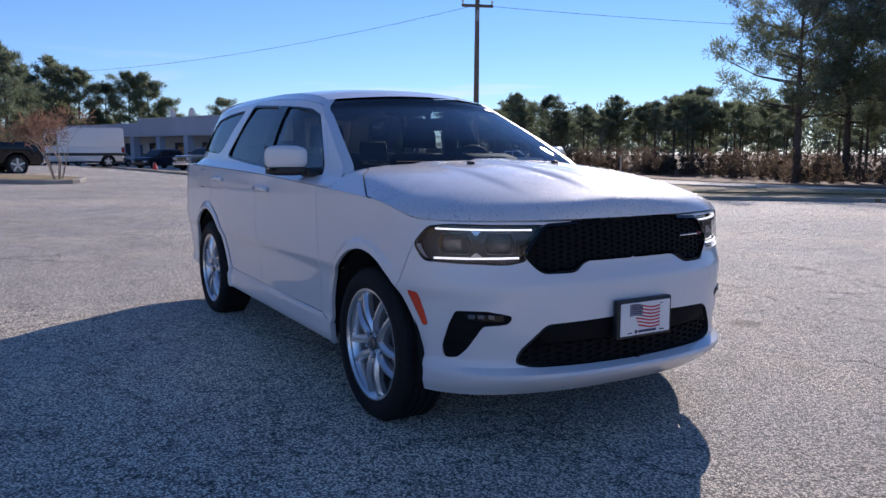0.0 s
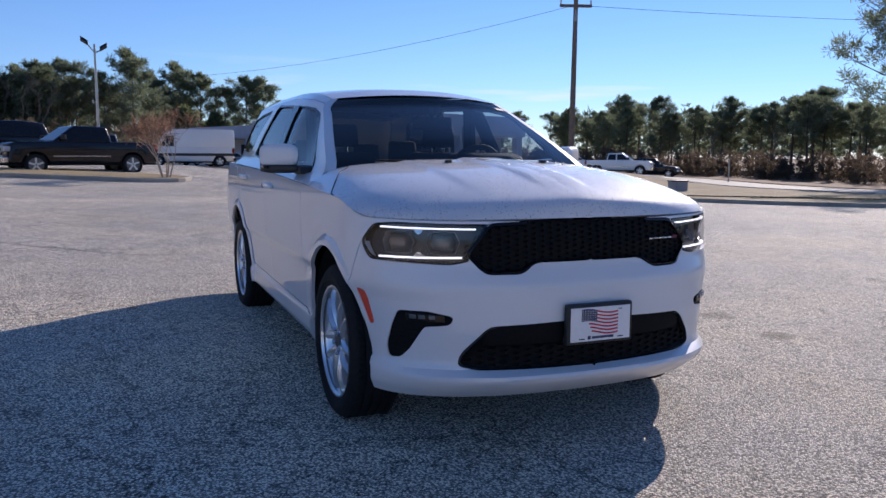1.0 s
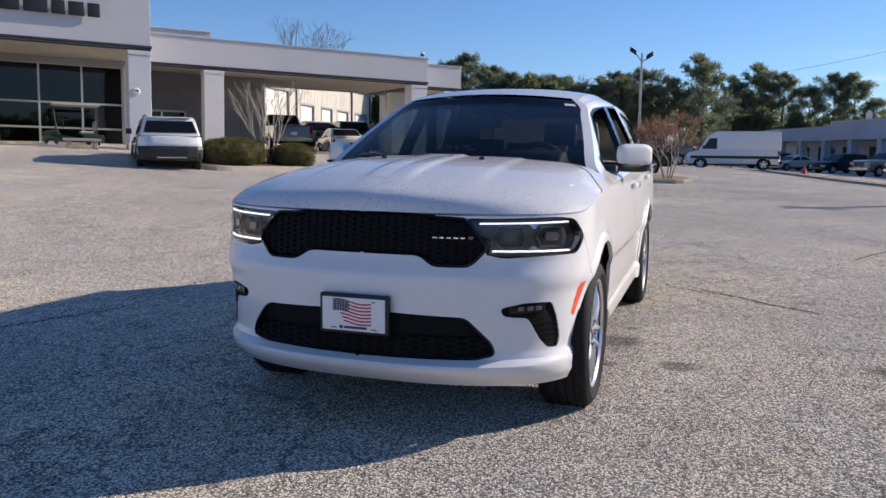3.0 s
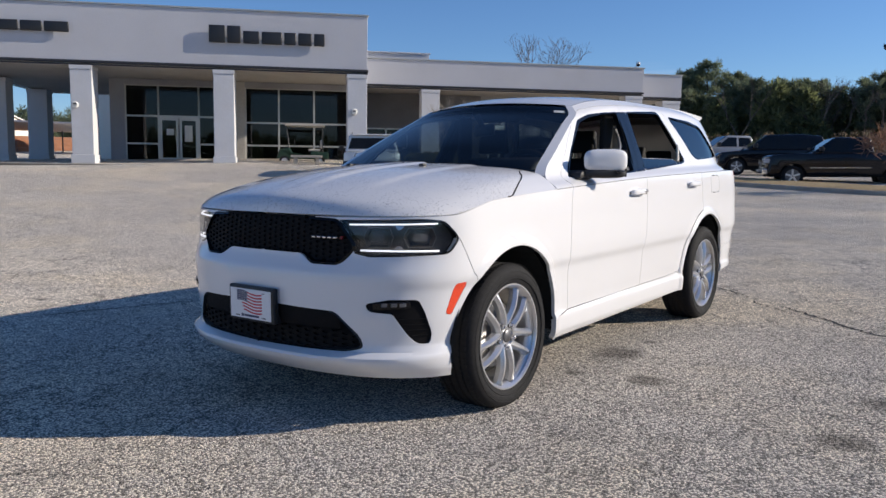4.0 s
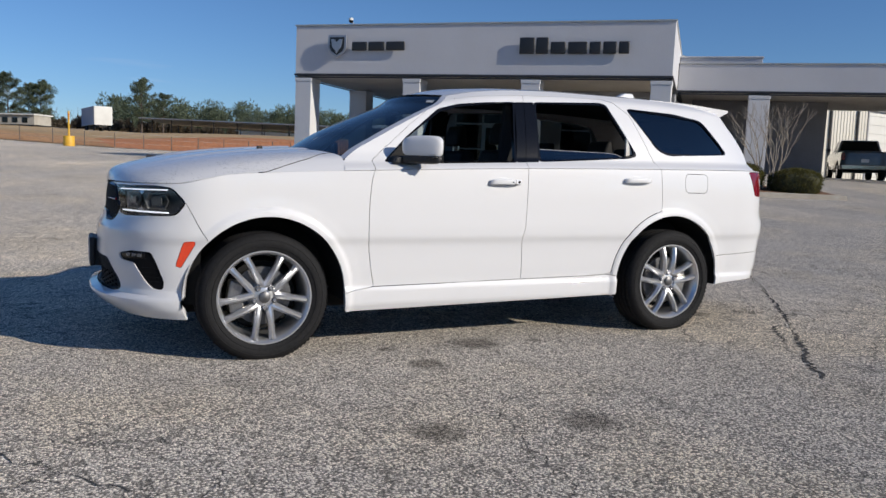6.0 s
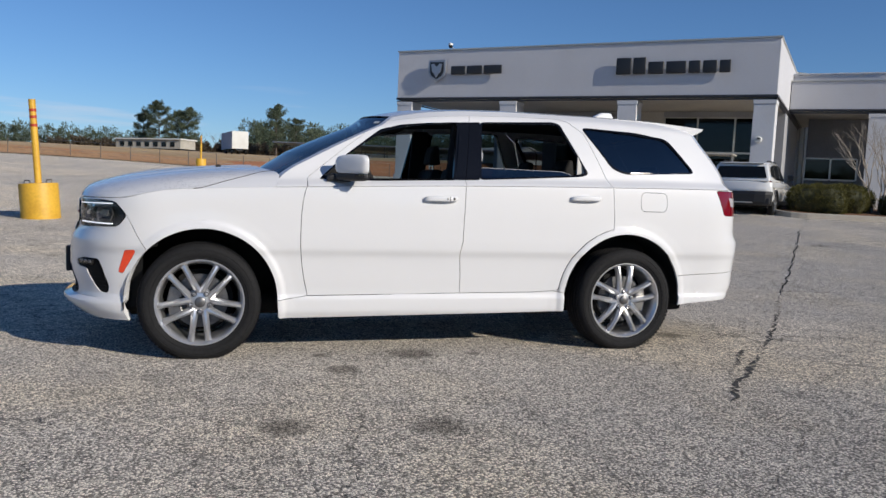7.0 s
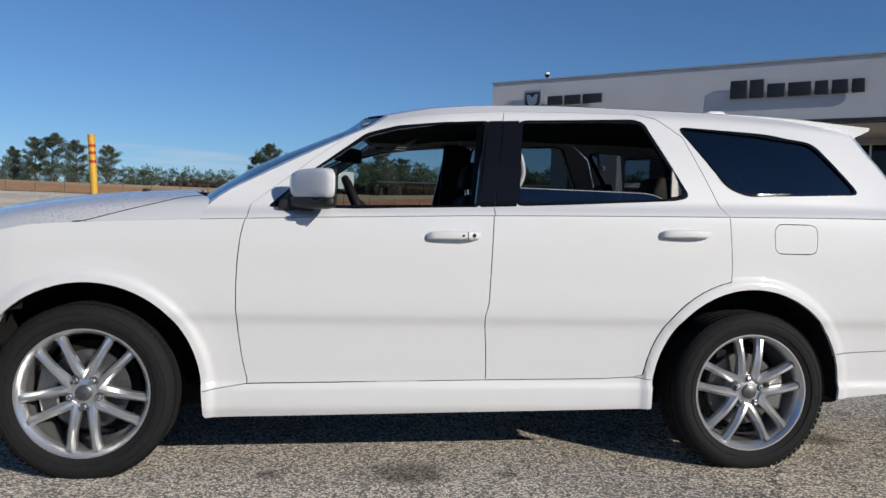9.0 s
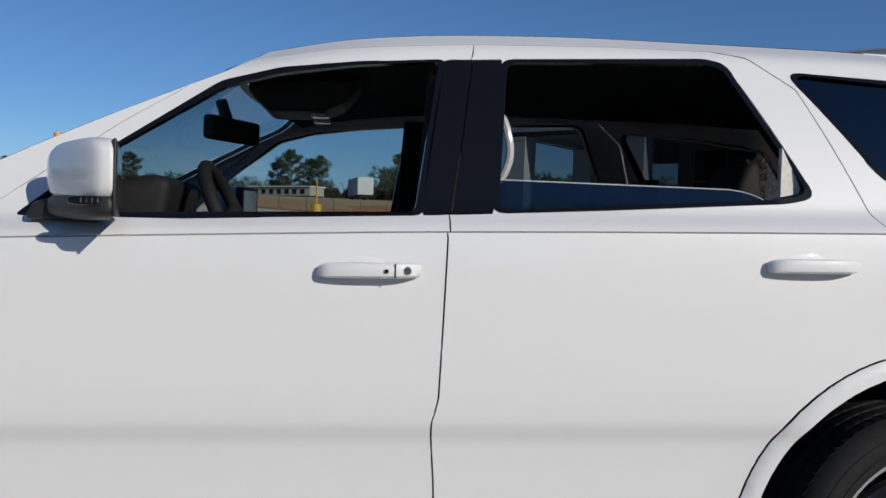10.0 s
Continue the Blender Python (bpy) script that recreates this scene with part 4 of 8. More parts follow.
MARKER = rounded(fx((1.966, 0.688), (1.895, 0.694), (1.978, 0.543), (2.006, 0.550)), 0.008)
TAIL = rounded(fx((-2.205, 1.19), (-2.285, 1.003), (-2.5, 0.995), (-2.5, 1.185)), 0.012)
TAIL_CLEAR = rounded(fx((-2.335, 1.140), (-2.365, 1.072), (-2.5, 1.062), (-2.5, 1.132)), 0.010)
FUEL = rounded(fx((-1.562, 1.158), (-1.562, 1.019), (-1.778, 1.019), (-1.778, 1.158)), 0.04)


def arch_poly(c, low_a, low_b):
    cx, cz, r = c
    p = [(cx + r * math.cos(a), cz + r * math.sin(a)) for a in np.linspace(0, math.pi, 40)]
    p = [(low_a, 0.1)] + p + [(low_b, 0.1)]
    return [(s_of_x(x, 0.5), z) for x, z in p]


ARCHF, ARCHR = arch_poly(ARCH_F, 1.972, 1.018), arch_poly(ARCH_R, -0.985, -1.915)
SEAM_F = [(0.843, 0.403), (0.868, 0.51), (0.885, 0.62), (0.896, 0.73), (0.897, 0.829), (0.893, 0.94), (0.883, 1.038), (0.866, 1.11), (0.862, 1.3)]
SEAM_B = [(-0.222, 1.3), (-0.218, 1.15), (-0.204, 0.768), (-0.200, 0.752), (-0.190, 0.712), (-0.189, 0.69), (-0.200, 0.56), (-0.206, 0.418)]
FDOOR = fx(*SEAM_F, *SEAM_B, (0.3, 0.41))
RARC = [(ARCH_R[0] + 0.515 * math.cos(a), ARCH_R[1] + 0.515 * math.sin(a)) for a in np.linspace(0.12, 1.35, 14)]
RDOOR = fx(*reversed(SEAM_B), (-1.338, 1.3), (-1.338, 1.169), (-1.35, 0.95), *reversed(RARC), (-0.9, 0.432), (-0.75, 0.424))
BUMPR = fx((-1.90, 0.545), (-2.2, 0.56), (-2.5, 0.575)) + [(S3 + 1, 0.575), (S3 + 1, 0.1)] + fx((-1.90, 0.1))
BUMPF = [(-1, 0.1), (-1, 0.9985)] + fy((0.3, 0.9985), (0.46, 0.992), (0.50, 0.985)) + fx((2.1, 0.9), (1.954, 0.905), (1.90, 0.80), (1.84, 0.70), (1.84, 0.1))
ROCKER = fx((1.06, 0.1), (1.06, 0.36), (1.0, 0.378), (0.843, 0.402), (0.3, 0.409), (-0.206, 0.417), (-0.75, 0.423), (-0.9, 0.431), (-0.98, 0.42), (-0.98, 0.1))
CUTS = [("arch", ARCHF), ("arch", ARCHR), ("grille", GRILLE), ("headlamp", LAMP), ("intake", INTAKE), ("fog", FOG), ("marker", MARKER), ("tail_clear", TAIL_CLEAR), ("tail", TAIL), ("fuel", FUEL), ("rocker", ROCKER), ("front_door", FDOOR), ("rear_door", RDOOR), ("rear_bumper", BUMPR), ("front_bumper", BUMPF)]


def rest_low(s, z):
    return "fender" if s < s_of_x(0.3) else "quarter"


sv = np.unique(np.r_[np.linspace(0, S1, 110), np.linspace(S1, S2, 262), np.linspace(S2, S3, 46)])
rows = []
for s in sv:
    p = body_at(s, 0.6)
    zb, zt = sill_z(p.x), crease_z(p.x)
    rows.append([(s, lerp(zb, zt, k / 62)) for k in range(63)])
PTS, QUADS, NAMES = cut_grid(sv, rows, CUTS, 0.0155, rest_low)


def quads_of(*names):
    return QUADS[np.isin(NAMES.astype(str), names)]


# -- cabin side: from the crease to the roof edge
rail_z = curve1([(0.33, 1.612), (0.25, 1.628), (0.0, 1.675), (-0.3, 1.702), (-0.7, 1.714), (-1.3, 1.714), (-1.76, 1.700), (-2.2, 1.672)])
front_x = curve1([(0.0, 1.055), (0.10, 1.04), (0.225, 0.97), (0.40, 0.81), (0.59, 0.63), (0.80, 0.425), (0.91, 0.315), (1.0, 0.24)])
rear_x = curve1([(0.0, -2.42), (0.25, -2.37), (0.5, -2.28), (0.75, -2.18), (1.0, -2.10)])


def sstep(t):
    t = min(1, max(0, t))
    return t * t * (3 - 2 * t)


def cabin_at(x, z):
    zc, zr = crease_z(x), rail_z(x)
    v = (z - zc) / (zr - zc)
    base = half_w(zc) - 0.012 * max(0, (-x - 0.8) / 1.25) ** 2
    d = max(0.0, z - zc)
    y = base - 0.05 * sstep(d / 0.055) - 0.02 * min(1, d / 0.055) - max(0, d - 0.045) * 0.44 + 0.02 * math.sin(math.pi * min(1, max(0, v)))
    y -= 0.055 * max(0, v - 0.86) / 0.14 * sstep((v - 0.86) / 0.14)
    y -= sstep((x + 0.1) / 0.6) * (0.030 * sstep(d / 0.12) + 0.015 * min(1.0, d / 0.45))
    y -= 0.10 * max(0, (-x - 1.7) / 0.6) ** 2.2
    return Vector((x, y, z))


WIN_F = rounded([(0.775, 1.172), (0.60, 1.335), (0.345, 1.527), (0.20, 1.568), (0.0, 1.592), (-0.222, 1.609), (-0.158, 1.198), (0.4, 1.176)], 0.02)
PILLAR = [(-0.222, 1.609), (-0.158, 1.198), (-0.232, 1.202), (-0.297, 1.612)]
PILLAR2 = [(-0.297, 1.612), (-0.232, 1.202), (-0.332, 1.207), (-0.374, 1.617)]
WIN_R = rounded([(-0.374, 1.617), (-0.332, 1.207), (-1.10, 1.256), (-1.172, 1.274), (-0.992, 1.635), (-0.94, 1.648)], 0.035)
WIN_Q = rounded([(-1.160, 1.622), (-1.60, 1.604), (-1.87, 1.567), (-1.98, 1.44), (-2.09, 1.316), (-1.47, 1.287), (-1.37, 1.324)], 0.05)
SEAM_TOP = [(0.862, 1.05), (0.853, 1.178), (0.778, 1.240), (0.57, 1.41), (0.35, 1.568), (0.24, 1.602), (0.06, 1.632), (-0.304, 1.662)]
FD_TOP = SEAM_TOP + [(-0.304, 1.662), (-0.256, 1.40), (-0.220, 1.15), (-0.216, 1.05)]
RD_TOP = [(-0.216, 1.05), (-0.220, 1.15), (-0.256, 1.40), (-0.304, 1.662), (-0.7, 1.676), (-0.97, 1.678), (-1.06, 1.660), (-1.18, 1.57), (-1.275, 1.335), (-1.315, 1.235), (-1.337, 1.169), (-1.338, 1.05)]
CUTS2 = [("win_f", WIN_F), ("win_r", WIN_R), ("pillar", PILLAR), ("pillar_rear", PILLAR2), ("win_q", WIN_Q), ("front_door", FD_TOP), ("rear_door", RD_TOP)]
rows = []
for p in np.linspace(0, 1, 232):
    col = []
    for k in range(43):
        v = k / 42
        x = lerp(front_x(v), rear_x(v), p)
        col.append((x, lerp(crease_z(x), rail_z(x), v)))
    rows.append(col)
PTS2, QUADS2, NAMES2 = cut_grid(None, rows, CUTS2, 0.0165, lambda x, z: "cabin")
NV2 = 43
FRONT_EDGE = [cabin_at(*rows[0][k]) for k in range(43)]
REAR_EDGE = [cabin_at(*rows[-1][k]) for k in range(43)]
TOP_EDGE = [cabin_at(*rows[i][42]) for i in range(len(rows))]


def quads2_of(*names):
    return QUADS2[np.isin(NAMES2.astype(str), names)]


def both(fn):
    g = Geo()
    fn(g, False)
    fn(g, True)
    return g


def skin(name, low=(), high=(), side=None, mat=M_WHITE, label="", **kw):
    """One panel of painted metal, on one side or across both."""
    g = Geo()
    for m in ((False, True) if side is None else (side,)):
        if low:
            panel(g, PTS, quads_of(*low), body_at, mirror=m, **kw)
        if high:
            panel(g, PTS2, quads2_of(*high), cabin_at, mirror=m, **kw)
    return car_part(name, g, mat, car, label)


front_bumper = skin("front_bumper", ("front_bumper",), label="white painted front bumper", lip=0.045)
rear_bumper = skin("rear_bumper", ("rear_bumper",))
DOORS = {}
for m in (False, True):
    skin("fender", ("fender",), side=m, lip=0.02)
    DOORS[("f", m)] = skin("front_door", ("front_door",), ("front_door",), side=m)
    DOORS[("r", m)] = skin("rear_door", ("rear_door",), ("rear_door",), side=m)
    skin("rocker_panel", ("rocker",), side=m, lip=0.03)
    skin("quarter_panel", ("quarter",), ("cabin",), side=m, lip=0.02)
    skin("fuel_door" if not m else "side_panel_cover", ("fuel",), side=m)
    skin("side_marker", ("marker",), side=m, mat=M_ORANGE, label="amber side marker lens", gap=0.001, lip=0.01)
    tl = skin("tail_lamp", ("tail",), side=m, mat=M_REDLENS, label="dark red tail lamp")
    skin("reverse_lens", ("tail_clear",), side=m, mat=M_CLEARLENS, label="pale reverse lamp lens", gap=0.001, lip=0.01).parent = tl
    for key, reg in (("f", "pillar"), ("r", "pillar_rear")):
        skin("pillar_trim", (), (reg,), side=m, mat=M_BLACKGLOSS, label="gloss black pillar trim", gap=0.002).parent = DOORS[(key, m)]

# -- bonnet
hood_front = [body_at(s, crease_z(body_at(s, 0.9).x)) for s in np.linspace(0, s_of_x(1.95, 1.0), 41)]
hood_side = [body_at(s_of_x(x, 1.05), crease_z(x)) for x in np.linspace(body_at(s_of_x(1.95, 1.0), 1.0).x, 1.055, 41)]
hood_mid = [Vector((x, 0, z)) for x, z in spline([(nose_x(1.003), 1.003), (2.318, 1.044), (2.287, 1.086), (2.19, 1.121), (1.95, 1.168), (1.7, 1.203), (1.45, 1.226), (1.19, 1.246)], 6)]
hood_rear = [Vector(q) for q in spline([(1.19, 0, 1.246), (1.17, 0.3, 1.243), (1.11, 0.6, 1.228), (1.04, 0.78, 1.20), (1.035, 0.87, 1.155), tuple(hood_side[-1])], 8)]


def along(line, t):
    d = np.r_[0, np.cumsum([(b - a).length for a, b in zip(line, line[1:])])]
    s = t * d[-1]
    i = min(max(int(np.searchsorted(d, s)) - 1, 0), len(line) - 2)
    return line[i].lerp(line[i + 1], (s - d[i]) / max(d[i + 1] - d[i], 1e-9))


def hood_at(q, p):
    """q across from the middle, p back from the nose."""
    q, p = min(max(q, 0), 1), min(max(p, 0), 1)
    f, r, c, s = along(hood_front, q), along(hood_rear, q), along(hood_mid, p), along(hood_side, p)
    w = f.lerp(r, p) + c.lerp(s, q) - (hood_front[0].lerp(hood_side[0], q)).lerp(hood_mid[-1].lerp(hood_side[-1], q), p)
    w.z += 0.028 * math.sin(math.pi * p) ** 0.7 * (1 - q ** 5) * q ** 0.5
    # twin ridges of the raised middle
    y = abs(w.y)
    e = sstep((p - 0.12) / 0.3)
    w.z += e * (0.010 * (1 - sstep((y - 0.10) / 0.035)) + 0.007 * (1 - sstep((y - 0.42) / 0.06)))
    return w


FT = [(0.985, 0.50), (0.93, 0.62), (0.885, 0.72), (0.84, 0.82), (0.77, 0.92), (0.74, 1.1), (1.2, 1.1), (1.2, 0.45)]
rows = [[(q, p) for p in np.linspace(0, 1, 61)] for q in np.linspace(0, 1, 53)]
PTS3, QUADS3, NAMES3 = cut_grid(None, rows, [("fender_top", FT)], 0.022, lambda q, p: "hood")
M_NET = material("matt_black_lattice", (0.006, 0.006, 0.007), 0.7, grain=0.2, bump=0.1, bump_scale=500, spec=0.14)
# Base below M_WHITE's: dimmer light on bonnet and roof put in colour.
M_DEWPAINT_DIM = material("dimmed_dew_beaded_white_paint", (0.66, 0.66, 0.67), 0.55, coat=1.0, spec=0.1)


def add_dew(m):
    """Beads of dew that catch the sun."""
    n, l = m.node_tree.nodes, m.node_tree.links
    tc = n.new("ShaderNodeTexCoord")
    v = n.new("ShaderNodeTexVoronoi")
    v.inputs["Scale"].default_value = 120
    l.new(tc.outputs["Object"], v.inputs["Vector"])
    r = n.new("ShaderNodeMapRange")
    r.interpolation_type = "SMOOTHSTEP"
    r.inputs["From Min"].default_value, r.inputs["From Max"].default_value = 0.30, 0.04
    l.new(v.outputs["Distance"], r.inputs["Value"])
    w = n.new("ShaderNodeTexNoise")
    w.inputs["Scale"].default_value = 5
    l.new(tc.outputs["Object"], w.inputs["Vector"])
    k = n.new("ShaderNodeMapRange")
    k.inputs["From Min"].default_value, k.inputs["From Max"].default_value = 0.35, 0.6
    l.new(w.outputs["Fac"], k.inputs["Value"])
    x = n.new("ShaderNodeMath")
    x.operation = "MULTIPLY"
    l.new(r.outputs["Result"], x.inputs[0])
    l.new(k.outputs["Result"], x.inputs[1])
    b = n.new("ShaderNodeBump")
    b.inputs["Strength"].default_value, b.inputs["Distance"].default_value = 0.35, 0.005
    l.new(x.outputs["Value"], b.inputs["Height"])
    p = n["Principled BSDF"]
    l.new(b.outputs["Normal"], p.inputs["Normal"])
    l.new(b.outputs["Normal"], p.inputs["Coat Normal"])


add_dew(M_DEWPAINT_DIM)
g = Geo()
for m in (False, True):
    panel(g, PTS3, QUADS3[NAMES3.astype(str) == "hood"], hood_at, gap=0.006, lip=0.02, mirror=m)
hood = car_part("hood", g, M_DEWPAINT_DIM, car, "white bonnet beaded with dew")
for m in (False, True):
    g = Geo()
    panel(g, PTS3, QUADS3[NAMES3.astype(str) == "fender_top"], hood_at, gap=-0.002, lip=0.02, mirror=m)
    car_part("cowl_corner", g, M_WHITE)
    edge = [hood_at(q, p) for q, p in spline([(0.992, 0.44), (0.985, 0.50), (0.93, 0.62), (0.885, 0.72), (0.84, 0.82), (0.77, 0.92), (0.74, 1.0)], 5)]
    part("shut_line", Geo().tube([(w.x, -w.y if m else w.y, w.z - 0.0005) for w in edge], 0.0028, 6), M_NET, hood, "dark shut line of the bonnet", smooth=True)


def bead_field(spots, seed, lo, hi):
    """Tiny domes of dew standing on a surface: spots of (place, normal)."""
    r = random.Random(seed)
    v, f = [], []
    for p, nn in spots:
        rad, flat = r.uniform(lo, hi), r.uniform(0.22, 0.55)
        e1 = nn.cross(Vector((0.3, 0.9, 0.1))).normalized()
        e2 = nn.cross(e1)
        k0 = len(v)
        for ring, up in ((1.0, -0.05), (0.66, 0.62)):
            for a in range(6):
                c, s_ = math.cos(a * math.pi / 3 + ring), math.sin(a * math.pi / 3 + ring)
                v.append(tuple(p + (e1 * c + e2 * s_) * rad * ring + nn * rad * up * flat))
        v.append(tuple(p + nn * rad * flat))
        f += [(k0 + a, k0 + (a + 1) % 6, k0 + 6 + (a + 1) % 6, k0 + 6 + a) for a in range(6)]
        f += [(k0 + 6 + a, k0 + 6 + (a + 1) % 6, k0 + 12) for a in range(6)]
    return Geo().add(v, f)


M_DEW = glass("dew_water", (1.0, 1.0, 1.0), 0.45, 2.4)
rb = random.Random(77)
spots = []
hood_quads = QUADS3[NAMES3.astype(str) == "hood"]
for _ in range(9000):
    q4 = PTS3[hood_quads[rb.randrange(len(hood_quads))]]
    w1, w2 = rb.random(), rb.random()
    c = (q4[0] * (1 - w1) + q4[1] * w1) * (1 - w2) + (q4[3] * (1 - w1) + q4[2] * w1) * w2
    p0 = hood_at(c[0], c[1])
    if noise.noise((p0.x * 3, p0.y * 3, 0)) < -0.12 and rb.random() < 0.75:
        continue
    n0 = (hood_at(c[0] + 0.004, c[1]) - p0).cross(hood_at(c[0], c[1] + 0.004) - p0).normalized()
    if n0.z < 0:
        n0 = -n0
    if rb.random() < 0.5:
        p0, n0 = Vector((p0.x, -p0.y, p0.z)), Vector((n0.x, -n0.y, n0.z))
    spots.append((p0, n0))
dew = part("dew", bead_field(spots, 3, 0.0014, 0.0034), M_DEW, hood, "tiny beads of dew", smooth=True, clean=False)
tagged(dew, "tiny beads of dew", "", "", "stuff")
for y in (-0.282, 0.282):
    part("washer_nozzle", Geo().box(1.405, 1.44, y - 0.016, y + 0.016, 1.229, 1.251), M_BLACKPLASTIC, hood, "black washer nozzle", bevel=0.006)

# -- windscreen, roof, tailgate
def screen_at(a, k):
    """a across from -1 to 1, k up."""
    e = FRONT_EDGE[6:][min(k, len(FRONT_EDGE) - 7)]
    bulge = (0.17 + 0.04 * min(1.0, k / 14) - 0.085 * sstep((k - 12) / 24)) * (1 - a * a)
    return Vector((e.x + bulge, e.y * a, e.z + 0.03 * (1 - a * a) * (k / 36)))


NA = 41
KS = len(FRONT_EDGE) - 6


def grid_geo(fn, na, nk):
    v = [fn(i, k) for i in range(na) for k in range(nk)]
    return Geo().add(v, [(i * nk + k, i * nk + k + 1, (i + 1) * nk + k + 1, (i + 1) * nk + k) for i in range(na - 1) for k in range(nk - 1)])


wind = car_part("windshield", grid_geo(lambda i, k: screen_at(lerp(-0.93, 0.93, i / (NA - 1)), k), NA, KS - 1), M_WINDSHIELD, car, "dark reflective windscreen")
for sgn in (-1, 1):
    car_part("a_pillar", grid_geo(lambda i, k: screen_at(sgn * lerp(0.935, 1.0, i / 5), k), 6, KS), M_WHITE)
part("visor_band", grid_geo(lambda i, k: screen_at(lerp(-0.925, 0.925, i / 40), 34 + k) - Vector((0.004, 0, 0.004)), 41, 2), M_BLACKGLOSS, wind, smooth=True)
part("screen_sticker", grid_geo(lambda i, k: screen_at(lerp(0.80, 0.90, i / 4), 32 + k) + Vector((0.003, 0, 0.003)), 5, 2), M_DOORWHITE, wind, "pale sticker")


def roof_at(i, k, n=70):
    t = k / (n - 1)
    j = t * (len(TOP_EDGE) - 1)
    a, b = TOP_EDGE[int(j)], TOP_EDGE[min(int(j) + 1, len(TOP_EDGE) - 1)]
    e = a.lerp(b, j - int(j))
    u = lerp(-1, 1, i / 40)
    front = 0.125 * (1 - u * u) * (1 - sstep(t / 0.25))
    dz = 0.042 * (1 - abs(u) ** 2.4) * sstep(t / 0.1) + 0.03 * (1 - u * u) * (1 - sstep(t / 0.1))
    ridge = 0.004 * sum(math.exp(-((abs(u) - c) / 0.03) ** 2) for c in (0.35, 0.7)) * sstep((t - 0.15) / 0.1)
    return Vector((e.x + front, e.y * u, e.z + dz - ridge))


car_part("roof", grid_geo(roof_at, 41, 70), M_DEWPAINT_DIM, car, "white roof beaded with dew")
car_part("tailgate", grid_geo(lambda i, k: Vector((REAR_EDGE[k].x - 0.17 * (1 - lerp(-1, 1, i / 30) ** 2) ** 0.6, REAR_EDGE[k].y * lerp(-1, 1, i / 30), REAR_EDGE[k].z)), 31, 43), M_WHITE)
g = Geo()
v = []
for i in range(41):
    u = lerp(-1, 1, i / 40)
    top = [roof_at(i, k) for k in (50, 57, 63)]
    tip_y, tip_z = 0.60 * u, 1.676 + 0.022 * (1 - u * u)
    v += [top[0] + Vector((0, 0, 0.001)), top[1] + Vector((0, 0, 0.006)), top[2] + Vector((0, 0, 0.010)), Vector((-2.262, tip_y, tip_z)), Vector((-2.258, tip_y, tip_z - 0.016)), Vector((-2.12, tip_y * 0.98, tip_z - 0.085)), Vector((-1.98, tip_y * 0.98, tip_z - 0.085))]
f = [(i * 7 + k, i * 7 + k + 1, (i + 1) * 7 + k + 1, (i + 1) * 7 + k) for i in range(40) for k in range(6)]
f += [tuple(range(7)), tuple(286 - k for k in range(7))]
car_part("spoiler", g.add(v, f), M_WHITE, car, "white roof spoiler", angle=30)
part("antenna", Geo().prism([(-1.54, 1.735), (-1.62, 1.795), (-1.67, 1.818), (-1.75, 1.820), (-1.80, 1.735)], -0.035, 0.035), M_WHITE, car, "white shark-fin antenna", bevel=0.014, segs=3)
part("cowl", Geo().add([(1.20 - 0.13 * (abs(y) / 0.8) ** 2.2, y, 1.222 - 0.05 * (abs(y) / 0.8) ** 2.2) for y in np.linspace(-0.80, 0.80, 15)] + [(0.98 + 0.15 * (1 - (y / 0.8) ** 2), y, 1.214 - 0.05 * (abs(y) / 0.8) ** 2.2) for y in np.linspace(-0.80, 0.80, 15)], [(i, i + 1, i + 16, i + 15) for i in range(14)]), M_BLACKPLASTIC, car)
for y0, y1 in ((0.50, -0.12), (0.02, -0.58)):
    part("wiper", Geo().tube([(1.18, y0, 1.226), (1.165, (y0 + y1) / 2, 1.240), (1.13, y1, 1.244)], 0.006, 6), M_NET, car)

# dark lining behind the gaps
rows_in = [[body_at(s, lerp(sill_z(body_at(s, 0.6).x) + 0.02, crease_z(body_at(s, 0.6).x) - 0.01, k / 12)) for k in range(13)] for s in np.linspace(0, S3, 70)]
for m in (False, True):
    g = Geo()
    for r in rows_in:
        for p in r:
            q = Vector((p.x * 0.962, p.y * 0.93, p.z))
            g.v.append((q.x, -q.y if m else q.y, q.z))
    for i in range(69):
        for k in range(12):
            c = rows_in[i][k]
            if any(math.hypot(c.x - a[0], c.z - a[1]) < a[2] + 0.06 and c.y > 0.5 or (abs(c.x - a[0]) < a[2] + 0.05 and c.z < a[1] and c.y > 0.5) for a in (ARCH_F, ARCH_R)):
                continue
            g.f.append((i * 13 + k, i * 13 + k + 1, (i + 1) * 13 + k + 1, (i + 1) * 13 + k))
    car_part("inner_shell", g, M_WELL)
part("underbody", Geo().box(-2.15, 2.1, -0.62, 0.62, 0.235, 0.36), M_WELL, car, bevel=0.03)
for c in (ARCH_F, ARCH_R):
    for sgn in (-1, 1):
        n = 24
        v, f = [], []
        for i in range(n + 1):
            a = lerp(-0.12, math.pi + 0.12, i / n)
            for y in (0.45, 0.70, 0.905):
                v.append((c[0] + (c[2] + 0.012) * math.cos(a), sgn * y, c[1] + (c[2] + 0.012) * math.sin(a)))
        f = [(i * 3 + k, i * 3 + k + 1, (i + 1) * 3 + k + 1, (i + 1) * 3 + k) for i in range(n) for k in range(2)]
        v.append((c[0], sgn * 0.45, c[1]))
        f += [(i * 3, (i + 1) * 3, len(v) - 1) for i in range(n)]
        part("wheel_liner", Geo().add(v, f), M_WELL, car)

